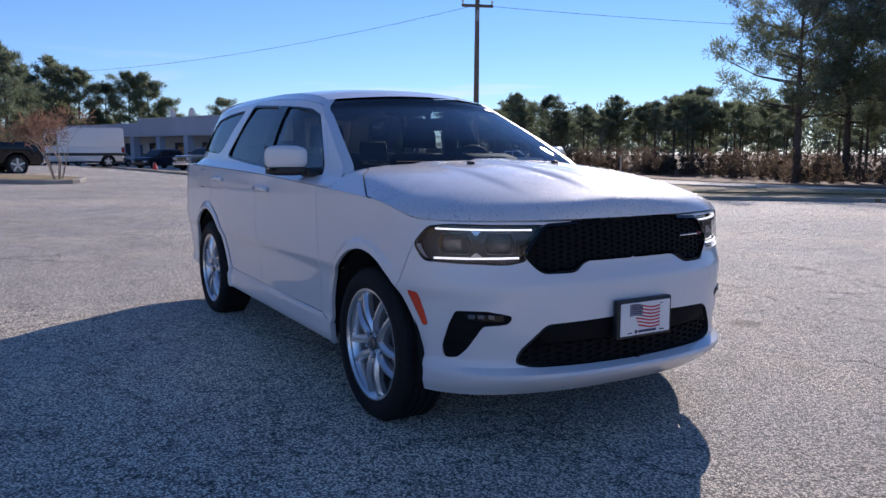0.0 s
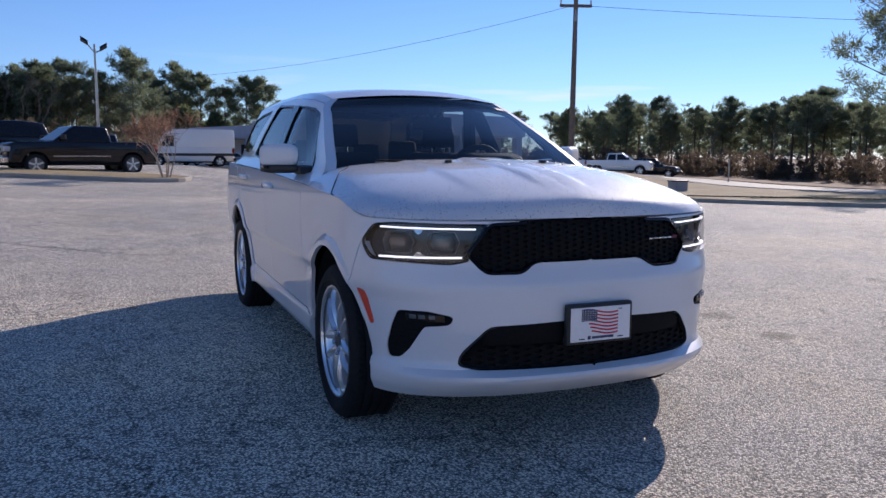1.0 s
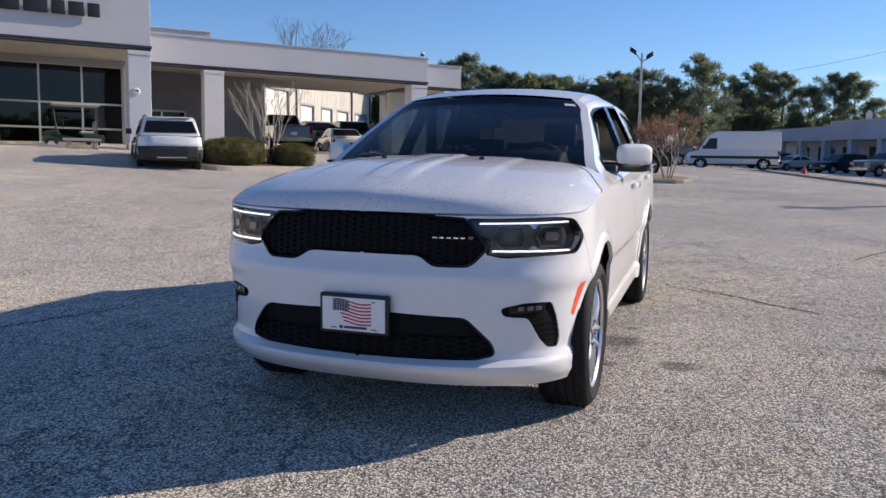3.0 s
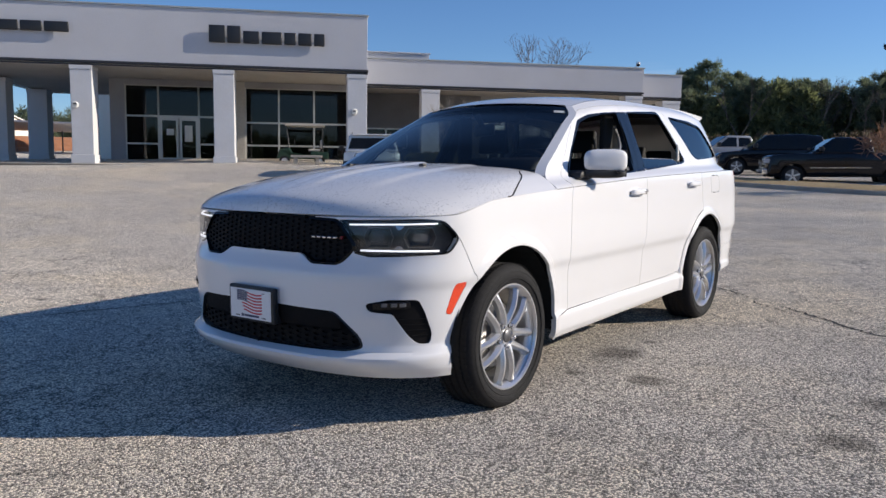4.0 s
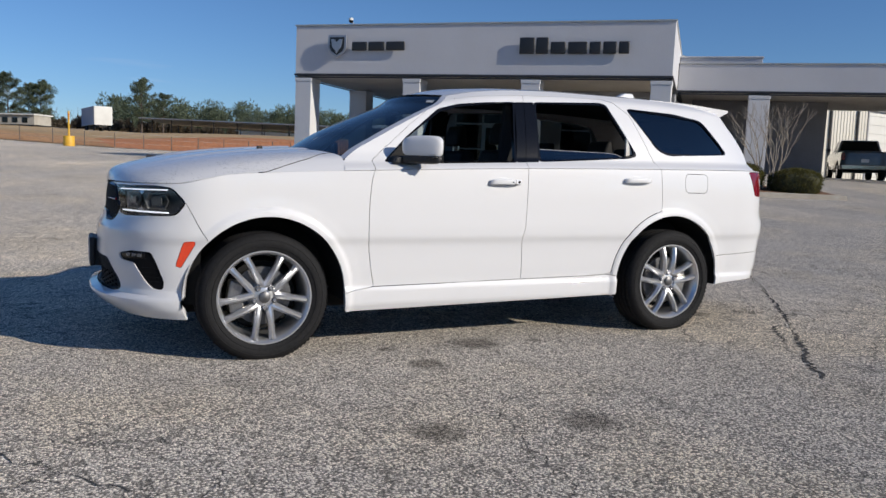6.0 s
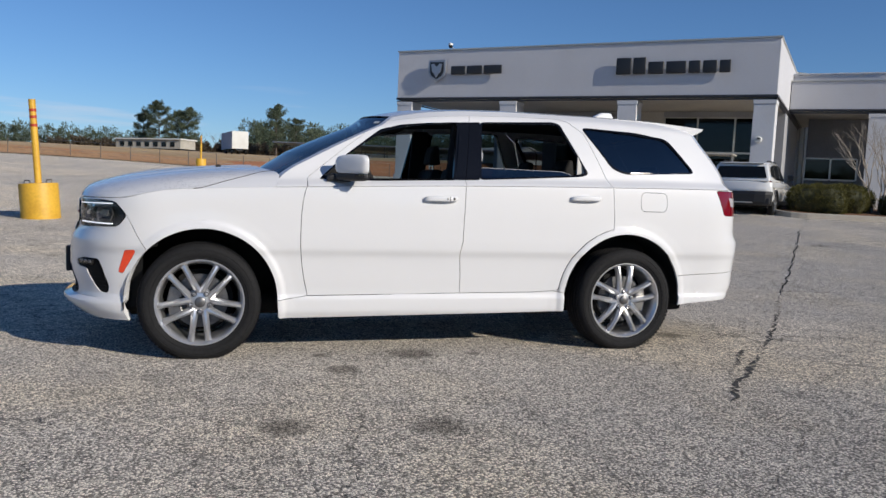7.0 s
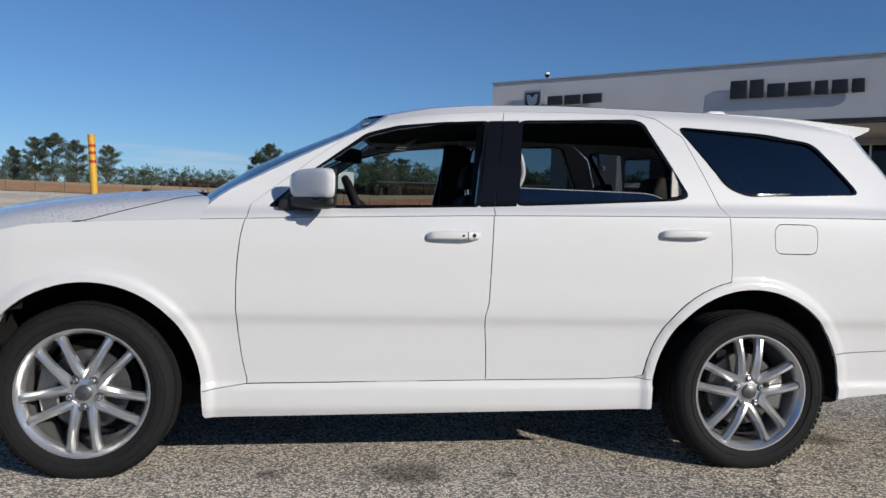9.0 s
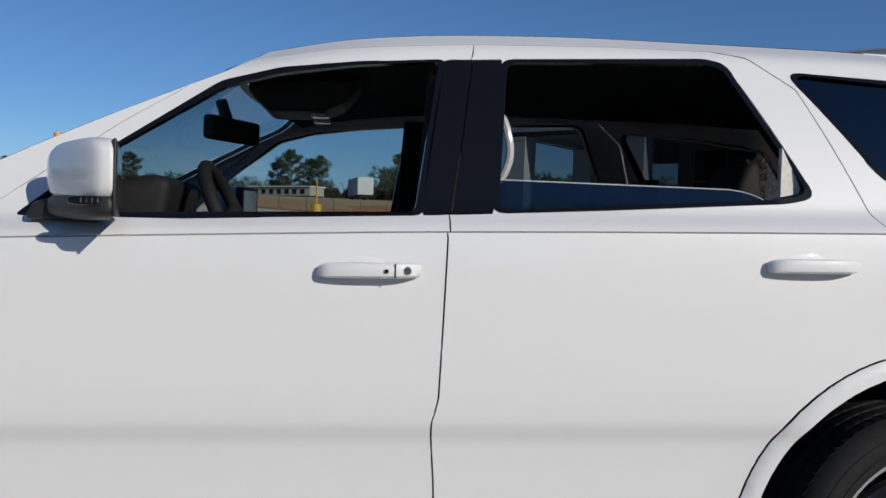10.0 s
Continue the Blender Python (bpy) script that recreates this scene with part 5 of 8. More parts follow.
# -- windows
def pane_of(name, region, side, mat, parent, depth=0.012, label="", top=None):
    g = Geo()
    q = quads2_of(region)
    pts = PTS2
    if top:
        keep = np.array([(pts[k][:, 1].max() < top(pts[k][:, 0].mean())) for k in q])
        q = q[keep]
    panel(g, pts, q, cabin_at, gap=-0.004, lip=0.0, depth=depth, mirror=side)
    ob = car_part(name, g, mat, parent, label)
    ob.visible_shadow = False
    return ob


def surround(region_poly, side, parent, w=0.016, name="window_seal"):
    """A black rubber line round a window."""
    poly = region_poly
    pts = [cabin_at(x, z) for x, z in poly]
    c = np.mean(np.array(poly), axis=0)
    g = Geo()
    n = len(pts)
    v = []
    for (x, z) in poly:
        d = np.array((x, z)) - c
        d = d / np.linalg.norm(d)
        for k, o in ((0.004, 0.001), (-w, 0.001), (-w, -0.03)):
            p = cabin_at(x + d[0] * k, z + d[1] * k)
            p.y += o
            v.append((p.x, -p.y if side else p.y, p.z))
    f = [(i * 3 + k, i * 3 + k + 1, ((i + 1) % n) * 3 + k + 1, ((i + 1) % n) * 3 + k) for i in range(n) for k in range(2)]
    return car_part(name, g.add(v, f), M_BLACKGLOSS, parent)


for m in (False, True):
    surround(WIN_F, m, DOORS[("f", m)])
    surround(WIN_R, m, DOORS[("r", m)])
    surround(WIN_Q, m, car)
    pane_of("quarter_window", "win_q", m, M_PRIVACY, car, 0.008, "dark privacy quarter window")
pane_of("window", "win_f", True, M_LIGHTGLASS, DOORS[("f", True)], label="raised tinted window")
pane_of("window", "win_r", True, M_MIDGLASS, DOORS[("r", True)], label="raised tinted window")
LOW_X = np.linspace(-0.325, -1.11, 41)


def lowered_pane(i, k):
    """The rear door's glass, wound down to a low strip with a rounded rear corner."""
    x = LOW_X[i]
    foot = 1.195 + 0.062 * (-0.325 - x) - 0.01
    u = max(0.0, (-0.93 - x) / 0.18)
    top = max(foot + 0.004, lerp(1.292, 1.285, i / 40) - 0.075 * u ** 2.4)
    p = cabin_at(x, lerp(foot, top, k / 4))
    return p - Vector((0, 0.016, 0))


low_pane = car_part("window", grid_geo(lowered_pane, 41, 5), M_PRIVACY, DOORS[("r", False)], "privacy window lowered most of the way")
low_pane.visible_shadow = False
edge_line = [lowered_pane(i, 4) for i in range(41)]
part("glass_edge", Geo().tube(edge_line, 0.0016, 5), M_CLEARLENS, low_pane, "bright ground edge of the glass")
# Opaque pale wedge; light on the window corner is put into its colour.
M_BRIGHT = material("bright_window_corner", (0.6, 0.58, 0.54), 0.5, grain=0.1)
q = cabin_at(-1.12, 1.30)
part("corner_patch", Geo().prism([(-1.095, 1.272), (-1.155, 1.285), (-1.095, 1.40)], q.y - 0.035, q.y - 0.02), M_BRIGHT, DOORS[("r", False)], "pale patch painted as the lit window corner")

def swept(g):
    """The mirror's front sweeps back towards its outer end."""
    v = []
    for x, y, z in g.v:
        u = min(1.0, max(0.0, (abs(y) - 0.90) / 0.20))
        v.append((0.514 + (x - 0.514) * (1 - 0.74 * u) - 0.28 * (abs(y) - 0.985), y, z))
    g.v = v
    return g


def cut_back(g, x0):
    """Flat at the rear end."""
    g.v = [(max(x, x0), y, z) for x, y, z in g.v]
    return g


# -- lower side line along the doors, handles, mirrors
for m in (False, True):
    sg = -1 if m else 1
    for key, x0, x1, z in (("f", 0.076, -0.150, 1.064), ("r", -1.000, -1.226, 1.097)):
        y = body_at(s_of_x((x0 + x1) / 2), z).y
        pts = spline([(x0, y + 0.008, z - 0.004), (x0 - 0.03, y + 0.024, z + 0.001), ((x0 + x1) / 2, y + 0.031, z + 0.003), (x1 + 0.04, y + 0.028, z + 0.004), (x1, y + 0.008, z + 0.004)], 5)
        g = Geo()
        rad = [0.0145 - 0.004 * (2 * i / (len(pts) - 1) - 1) ** 4 for i in range(len(pts))]
        g.tube([(a, sg * b, c) for a, b, c in pts], rad, 10)
        g.v = [(a, b, z + 0.003 + math.copysign(min(1.0, abs(c - z - 0.003) / 0.0145) ** 0.62 * 0.0185, c - z - 0.003)) for a, b, c in g.v]
        h = part("door_handle", g, M_WHITE, DOORS[(key, m)], "white grab handle", smooth=True)
        cup = Geo().sphere(((x0 + x1) / 2 + 0.01, sg * (y - 0.004), z + 0.006), 0.055, 10, (1.15, 0.10, 0.55))
        part("handle_cup", cup, M_WHITE, DOORS[(key, m)], smooth=True)
        if key == "f":
            part("key_lock", Geo().lathe([(0.0, 0.0), (0.009, 0.0), (0.011, -0.004)], 14, "y", (x1 + 0.028, sg * (y + 0.0415), z + 0.004)), M_CHROME, h, "small chrome lock")
            part("handle_seam", Geo().box(x1 + 0.054, x1 + 0.0565, sg * (y + 0.040) - 0.0055, sg * (y + 0.040) + 0.0055, z - 0.013, z + 0.019), M_NET, h, "thin dark seam")
            part("touch_sensor", Geo().box(x1 + 0.071, x1 + 0.079, sg * (y + 0.045) - 0.004, sg * (y + 0.045) + 0.004, z - 0.001, z + 0.007), M_BLACKGLOSS, h)


    mirror = part("wing_mirror", swept(cut_back(egg((0.584, sg * 1.000, 1.268), (0.106, 0.100, 0.069), 3.8), 0.530)), M_WHITE, car, "white wing mirror", smooth=True)
    shell = part("lower_shell", swept(cut_back(egg((0.584, sg * 0.995, 1.194), (0.104, 0.098, 0.030), 3.4), 0.528)), M_BLACKPLASTIC, mirror, "black lower shell", smooth=True)
    part("mirror_arm", Geo().prism([(0.735, 1.162), (0.57, 1.158), (0.57, 1.19), (0.68, 1.212), (0.72, 1.20)], sg * 0.78, sg * 0.915), M_BLACKPLASTIC, mirror, bevel=0.012, segs=3)
    lens = part("turn_lamp", egg((0.538, sg * 1.076, 1.203), (0.045, 0.018, 0.011), 2.6, 12), M_BLACKGLOSS, shell, "smoked turn signal with bright ribs", smooth=True)
    for k in range(4):
        part("lens_rib", Geo().box(0.515 + k * 0.011, 0.518 + k * 0.011, sg * 1.0915 - 0.003, sg * 1.0915 + 0.003, 1.199, 1.208), M_CHROME, lens)
    part("mirror_rim", swept(Geo().box(0.507, 0.533, sg * 0.998 - 0.096, sg * 0.998 + 0.096, 1.172, 1.332)), M_BLACKPLASTIC, mirror, "black rim", bevel=0.012, segs=3)
    part("mirror_glass", swept(Geo().box(0.503, 0.506, sg * 0.998 - 0.078, sg * 0.998 + 0.078, 1.19, 1.318)), M_CHROME, mirror, bevel=0.001)

LOWNET = [(s_, min(z_, 0.478)) for s_, z_ in INTAKE]
# -- grilles: dark backing, hexagon lattice, frame
def mesh_grille(name, region, poly, depth, cell, wall, flat, label, thick=0.012):
    back = Geo()
    for m in (False, True):
        panel(back, PTS, quads_of(region), body_at, gap=-0.003, lip=0.0, depth=depth + 0.004, mirror=m)
    top = car_part(name, back, M_NET, front_bumper, label)
    net = Geo()
    cx, cz = cell * 1.5, cell * 0.866 * flat
    big = np.array([(s_, z_) for s_, z_ in poly])
    i = 0
    while i * cx < 0.75:
        for k in range(-1, 40):
            s0, z0 = i * cx, 0.33 + k * 2 * cz + (cz if i % 2 else 0)
            if not inside(poly, np.array([(max(s0, 0.001), z0)]))[0]:
                continue
            for sg in ((1, -1) if i else (1,)):
                n = len(net.v)
                for ring, dep in ((1.0, depth - thick), (1.0 - wall, depth - thick), (1.0 - wall * 1.25, depth + 0.012), (1.0, depth + 0.012)):
                    for a in range(6):
                        ss = s0 + cell * ring * math.cos(a * math.pi / 3)
                        zz = z0 + cell * ring * math.sin(a * math.pi / 3) * flat
                        zz = min(max(zz, big[:, 1].min() + 0.002), big[:, 1].max() - 0.004)
                        p = body_at(abs(ss), zz)
                        p.x -= dep
                        if ss < 0:
                            p.y = -p.y
                        net.v.append((p.x, sg * p.y, p.z))
                for r in range(3):
                    for a in range(6):
                        net.f.append((n + r * 6 + a, n + r * 6 + (a + 1) % 6, n + (r + 1) * 6 + (a + 1) % 6, n + (r + 1) * 6 + a))
        i += 1
    lattice = part("lattice", net, M_NET, top, "black hexagon lattice", clean=True)
    return top


grille = mesh_grille("upper_grille", "grille", GRILLE, 0.016, 0.026, 0.42, 0.50, "black honeycomb upper grille", 0.006)
intake = mesh_grille("lower_grille", "intake", LOWNET, 0.022, 0.036, 0.36, 0.42, "black honeycomb lower grille", 0.006)

band = [(s_, z_) for s_, z_ in zip(np.linspace(0.0, s_of_y(0.50, 0.53), 24), [0.53] * 24)]


def frame_line(name, poly, width, parent, mat, depth=0.004, close=False, skip=0):
    g = Geo()
    for sg in (1, -1):
        pts = [p for p in poly]
        c = np.mean(np.array(poly), axis=0)
        v = []
        for s_, z_ in pts:
            d = np.array((s_, z_)) - c
            d = d / max(np.linalg.norm(d), 1e-6)
            for k, dep in ((0.0, depth), (-width * 0.5, -0.006), (-width, depth + 0.012)):
                q = body_at(max(s_ + d[0] * k, 0.0), z_ + d[1] * k)
                q.x -= dep
                v.append((q.x, sg * q.y, q.z))
        n = len(pts)
        f = [(i * 3 + k, i * 3 + k + 1, ((i + 1) % n) * 3 + k + 1, ((i + 1) % n) * 3 + k) for i in range(n if close else n - 1) for k in range(2)]
        g.add(v, f)
    return car_part(name, g, mat, parent)


frame_line("grille_frame", GRILLE[1:], 0.022, grille, M_BLACKGLOSS)
frame_line("grille_frame", INTAKE[1:], 0.014, intake, M_BLACKPLASTIC)
g = Geo()
for sg in (1, -1):
    v = []
    for s_, z_ in band:
        for zz, dep in ((0.580, 0.012), (0.53, 0.006), (0.482, 0.012), (0.478, 0.035)):
            q = body_at(s_, min(zz, 0.577 - 0.016 * (s_ / band[-1][0]) ** 4))
            v.append((q.x - dep, sg * q.y, q.z))
    g.add(v, [(i * 4 + k, i * 4 + k + 1, (i + 1) * 4 + k + 1, (i + 1) * 4 + k) for i in range(23) for k in range(3)])
car_part("upper_band", g, M_NET, intake, "plain black band above the lattice")
# plain silver bar where the maker's name stands
for k in range(5):
    p = body_at(s_of_y(0.335 + k * 0.030, 0.90), 0.905)
    part("name_shape", Geo().box(p.x - 0.012, p.x + 0.004, p.y - 0.0115, p.y + 0.0115, 0.902, 0.910), M_CHROME, grille, bevel=0.002)
p = body_at(s_of_y(0.488, 0.90), 0.905)
part("name_stripe", Geo().obox((p.x - 0.002, p.y, 0.907), (0.004, 0, 0), (0.003, 0.012, 0), (0, 0.004, 0.007)), M_REDLENS, grille, "small red stripes")

# -- headlamps
def lamp_ribbon(line, width, depth, out=0.0):
    """A bar that follows the lamp's face: line of (s, z)."""
    g = Geo()
    v = []
    for s_, z_ in line:
        for dz, dd in ((-width / 2, depth), (-width / 2, depth - 0.012), (width / 2, depth - 0.012), (width / 2, depth)):
            p = body_at(s_, z_ + dz)
            e = body_at(s_ + 0.004, z_) - body_at(s_ - 0.004, z_)
            nn = Vector((-e.y, e.x, 0)).normalized()
            if nn.x < 0 and nn.y < 0:
                nn = -nn
            p = p - nn * dd
            v.append((p.x, p.y, p.z))
    n = len(line)
    f = [(i * 4 + k, i * 4 + (k + 1) % 4, (i + 1) * 4 + (k + 1) % 4, (i + 1) * 4 + k) for i in range(n - 1) for k in range(4)]
    f += [(0, 1, 2, 3), (n * 4 - 1, n * 4 - 2, n * 4 - 3, n * 4 - 4)]
    return g.add(v, f)


def mirrored(g, m):
    if m:
        g.v = [(a, -b, c) for a, b, c in g.v]
    return g


def lamp_face(s_, z_, d_):
    p = body_at(s_, z_)
    e = body_at(s_ + 0.004, z_) - body_at(s_ - 0.004, z_)
    nn = Vector((-e.y, e.x, 0)).normalized()
    if nn.x < 0:
        nn = -nn
    p = p - nn * d_
    return (p.x, p.y, p.z)


def lamp_plate(poly, depth, thick):
    """A flat-faced block on the lamp's face."""
    n = len(poly)
    v = [lamp_face(a, b, depth - thick) for a, b in poly] + [lamp_face(a, b, depth) for a, b in poly]
    return Geo().add(v, [tuple(range(n)), tuple(range(2 * n - 1, n - 1, -1))] + [(i, (i + 1) % n, (i + 1) % n + n, i + n) for i in range(n)])


def lamp_ring(poly, k0, k1, d0, d1):
    """A funnel from the outline in to its smaller copy."""
    n = len(poly)
    c = np.mean(np.array(poly), axis=0)
    v = []
    for k_, d_ in ((k0 * 1.06, d0 + 0.01), (k0 * 1.04, d0), (k0, d0), (k1, d1)):
        v += [lamp_face(c[0] + (a - c[0]) * k_, c[1] + (b - c[1]) * k_, d_) for a, b in poly]
    return Geo().add(v, [(r * n + i, r * n + (i + 1) % n, (r + 1) * n + (i + 1) % n, (r + 1) * n + i) for r in range(3) for i in range(n)])


M_BOWL = material("lamp_bowl_grey", (0.15, 0.145, 0.14), 0.35, metal=0.6, grain=0.1, grain_scale=80)
M_LENSGREY = material("projector_glass", (0.10, 0.10, 0.105), 0.06, coat=1.0, grain=0.1, grain_scale=120)
M_LAMPHOUSE = material("lamp_housing", (0.05, 0.05, 0.052), 0.35, metal=0.3, grain=0.15, grain_scale=60)
M_REFLECTOR = material("lamp_reflector", (0.55, 0.55, 0.56), 0.2, metal=0.9, grain=0.1, grain_scale=80)
for m in (False, True):
    g = Geo()
    panel(g, PTS, quads_of("headlamp"), body_at, gap=0.0, lip=0.0, depth=0.055, mirror=m)
    lamp = car_part("headlamp", g, M_LAMPHOUSE, car, "headlamp with lit white light strips")
    s0, s1 = s_of_y(0.55, 0.9), s_of_x(2.03, 0.9)
    up = [(lerp(s0 - 0.03, s1 - 0.03, t), 0.968 + 0.006 * t) for t in np.linspace(0, 1, 16)]
    dn = [(lerp(s0 + 0.03, s1 - 0.02, t), 0.850 - 0.002 * t) for t in np.linspace(0, 1, 16)]
    part("light_strip", mirrored(lamp_ribbon(up, 0.0062, 0.018), m), M_DRL, lamp, "lit white daytime strip")
    part("light_strip", mirrored(lamp_ribbon(dn, 0.0070, 0.018), m), M_DRL, lamp, "lit white daytime strip")
    mid = lerp(s0, s1, 0.50)
    for tip, root, w_ in ((0.947, 0.966, 0.024), (0.873, 0.852, 0.030)):
        part("wedge", mirrored(lamp_plate([(mid - w_, root), (mid - 0.006, tip), (mid + 0.006, tip), (mid + w_, root)], 0.020, 0.010), m), M_REFLECTOR, lamp, "bright wedge between the bowls")
    for sc, wd in ((lerp(s0, s1, 0.26), 0.072), (lerp(s0, s1, 0.74), 0.082)):
        hexa = [(sc - wd, 0.910), (sc - wd * 0.72, 0.866), (sc + wd * 0.72, 0.866), (sc + wd, 0.910), (sc + wd * 0.72, 0.953), (sc - wd * 0.72, 0.953)]
        bowl = part("lamp_bowl", mirrored(lamp_ring(hexa, 1.0, 0.80, 0.022, 0.050), m), M_BOWL, lamp, "grey reflector bowl")
        part("bowl_back", mirrored(lamp_plate([(sc + (a_ - sc) * 0.82, 0.91 + (b_ - 0.91) * 0.82) for a_, b_ in hexa], 0.049, 0.004), m), M_LAMPHOUSE, bowl)
        part("projector_lens", mirrored(lamp_plate([(sc - wd * 0.42, 0.893), (sc + wd * 0.42, 0.893), (sc + wd * 0.46, 0.91), (sc + wd * 0.42, 0.928), (sc - wd * 0.42, 0.928), (sc - wd * 0.46, 0.91)], 0.036, 0.012), m), M_LENSGREY, bowl, "clear projector lens")
    g = Geo()
    panel(g, PTS, quads_of("headlamp"), body_at, gap=0.0005, lip=0.0, depth=0.001, mirror=m)
    cover = car_part("lens_cover", g, M_LAMPLENS, lamp)
    cover.visible_shadow = False
    g = Geo()
    n0 = len(LAMP)
    c = np.mean(np.array(LAMP), axis=0)
    v = []
    for s_, z_ in LAMP:
        d = np.array((s_, z_)) - c
        d /= np.linalg.norm(d)
        for k, dep in ((0.003, 0.004), (-0.010, 0.002), (-0.012, 0.055)):
            q = body_at(s_ + d[0] * k, z_ + d[1] * k)
            q.x -= dep * 0.7
            q.y -= dep * 0.5
            v.append((q.x, -q.y if m else q.y, q.z))
    f = [(i * 3 + k, i * 3 + k + 1, ((i + 1) % n0) * 3 + k + 1, ((i + 1) % n0) * 3 + k) for i in range(n0) for k in range(2)]
    car_part("lamp_bezel", g.add(v, f), M_BLACKGLOSS, lamp)
    # fog lamp pocket
    g = Geo()
    panel(g, PTS, quads_of("fog"), body_at, gap=-0.004, lip=0.0, depth=0.007, mirror=m)
    fog = car_part("fog_lamp", g, M_NET, front_bumper, "black fog lamp pocket")
    part("lens", mirrored(lamp_ribbon([(s_of_y(y, 0.60), 0.597 + (y - 0.65) * 0.04) for y in np.linspace(0.655, 0.79, 8)], 0.034, 0.008), m), M_BLACKGLOSS, fog, bevel=0.004)
    for y in (0.70, 0.735, 0.765):
        part("led", mirrored(lamp_ribbon([(s_of_y(y - 0.011, 0.6), 0.603), (s_of_y(y + 0.011, 0.6), 0.604)], 0.018, 0.003), m), M_LENSGREY, fog, bevel=0.003)
    for k in range(4):
        z = 0.455 + k * 0.026
        part("slat", mirrored(lamp_ribbon([(s_of_y(0.790 - k * 0.012, z), z), (s_of_y(0.832, z), z)], 0.005, 0.014), m), M_NET, fog)

# -- front plate with a plain flag picture
plate = part("plate_frame", Geo().box(2.400, 2.432, -0.165, 0.165, 0.490, 0.665), M_BLACKPLASTIC, front_bumper, "black plate frame", bevel=0.008)
plate.location.z = -0.014
part("plate_bracket", Geo().box(2.36, 2.402, -0.15, 0.15, 0.49, 0.66), M_BLACKPLASTIC, plate)
M_PLATE = material("plate_white", (0.78, 0.78, 0.79), 0.4, grain=0.03)
M_FLAGRED = material("flag_red", (0.55, 0.03, 0.05), 0.4, grain=0.06)
M_FLAGBLUE = material("flag_blue", (0.03, 0.035, 0.09), 0.4, grain=0.06)
face = part("plate", Geo().box(2.432, 2.436, -0.150, 0.150, 0.503, 0.650), M_PLATE, plate, "white dealer plate with a waving flag picture", bevel=0.002)


def flag_strip(t0, t1, a0, a1, x):
    """A band of the waving flag: t down, a along (its left end nearer the car's right side)."""
    v = []
    for i in range(13):
        a = lerp(a0, a1, i / 12)
        wave = 0.006 * math.sin(a * 6.0 + 0.4) - 0.010 * a
        for t in (t0, t1):
            v.append((x, -0.098 + a * 0.185, 0.640 + wave - t * 0.098))
    return Geo().add(v, [(i * 2, i * 2 + 1, i * 2 + 3, i * 2 + 2) for i in range(12)])


for k in range(0, 13, 2):
    part("flag_stripe", flag_strip(k / 13, (k + 1) / 13, 0.42 if k < 7 else 0.04 + 0.02 * k, 1 - 0.0 * k, 2.4365), M_FLAGRED, face)
part("flag_canton", flag_strip(0, 7 / 13, 0, 0.42, 2.4366), M_FLAGBLUE, face)
g = Geo()
for i in range(6):
    for j in range(5):
        y, z = -0.092 + i * 0.0128, 0.636 - j * 0.0098 - i * 0.0006
        g.box(2.4368, 2.4371, y - 0.002, y + 0.002, z - 0.002, z + 0.002)
part("star_field", g, M_PLATE, face)
part("caption_bar", Geo().box(2.4365, 2.4369, -0.045, 0.065, 0.513, 0.524), M_FLAGBLUE, face)
part("caption_mark", Geo().box(2.4365, 2.4369, -0.066, -0.050, 0.511, 0.526), M_FLAGBLUE, face)
for y in (-0.095, 0.1):
    part("plate_slot", Geo().box(2.4365, 2.4369, y - 0.014, y + 0.014, 0.512, 0.517), M_BLACKPLASTIC, face)
part("small_mark", Geo().box(2.4365, 2.4369, 0.088, 0.105, 0.634, 0.638), M_BLACKPLASTIC, face)


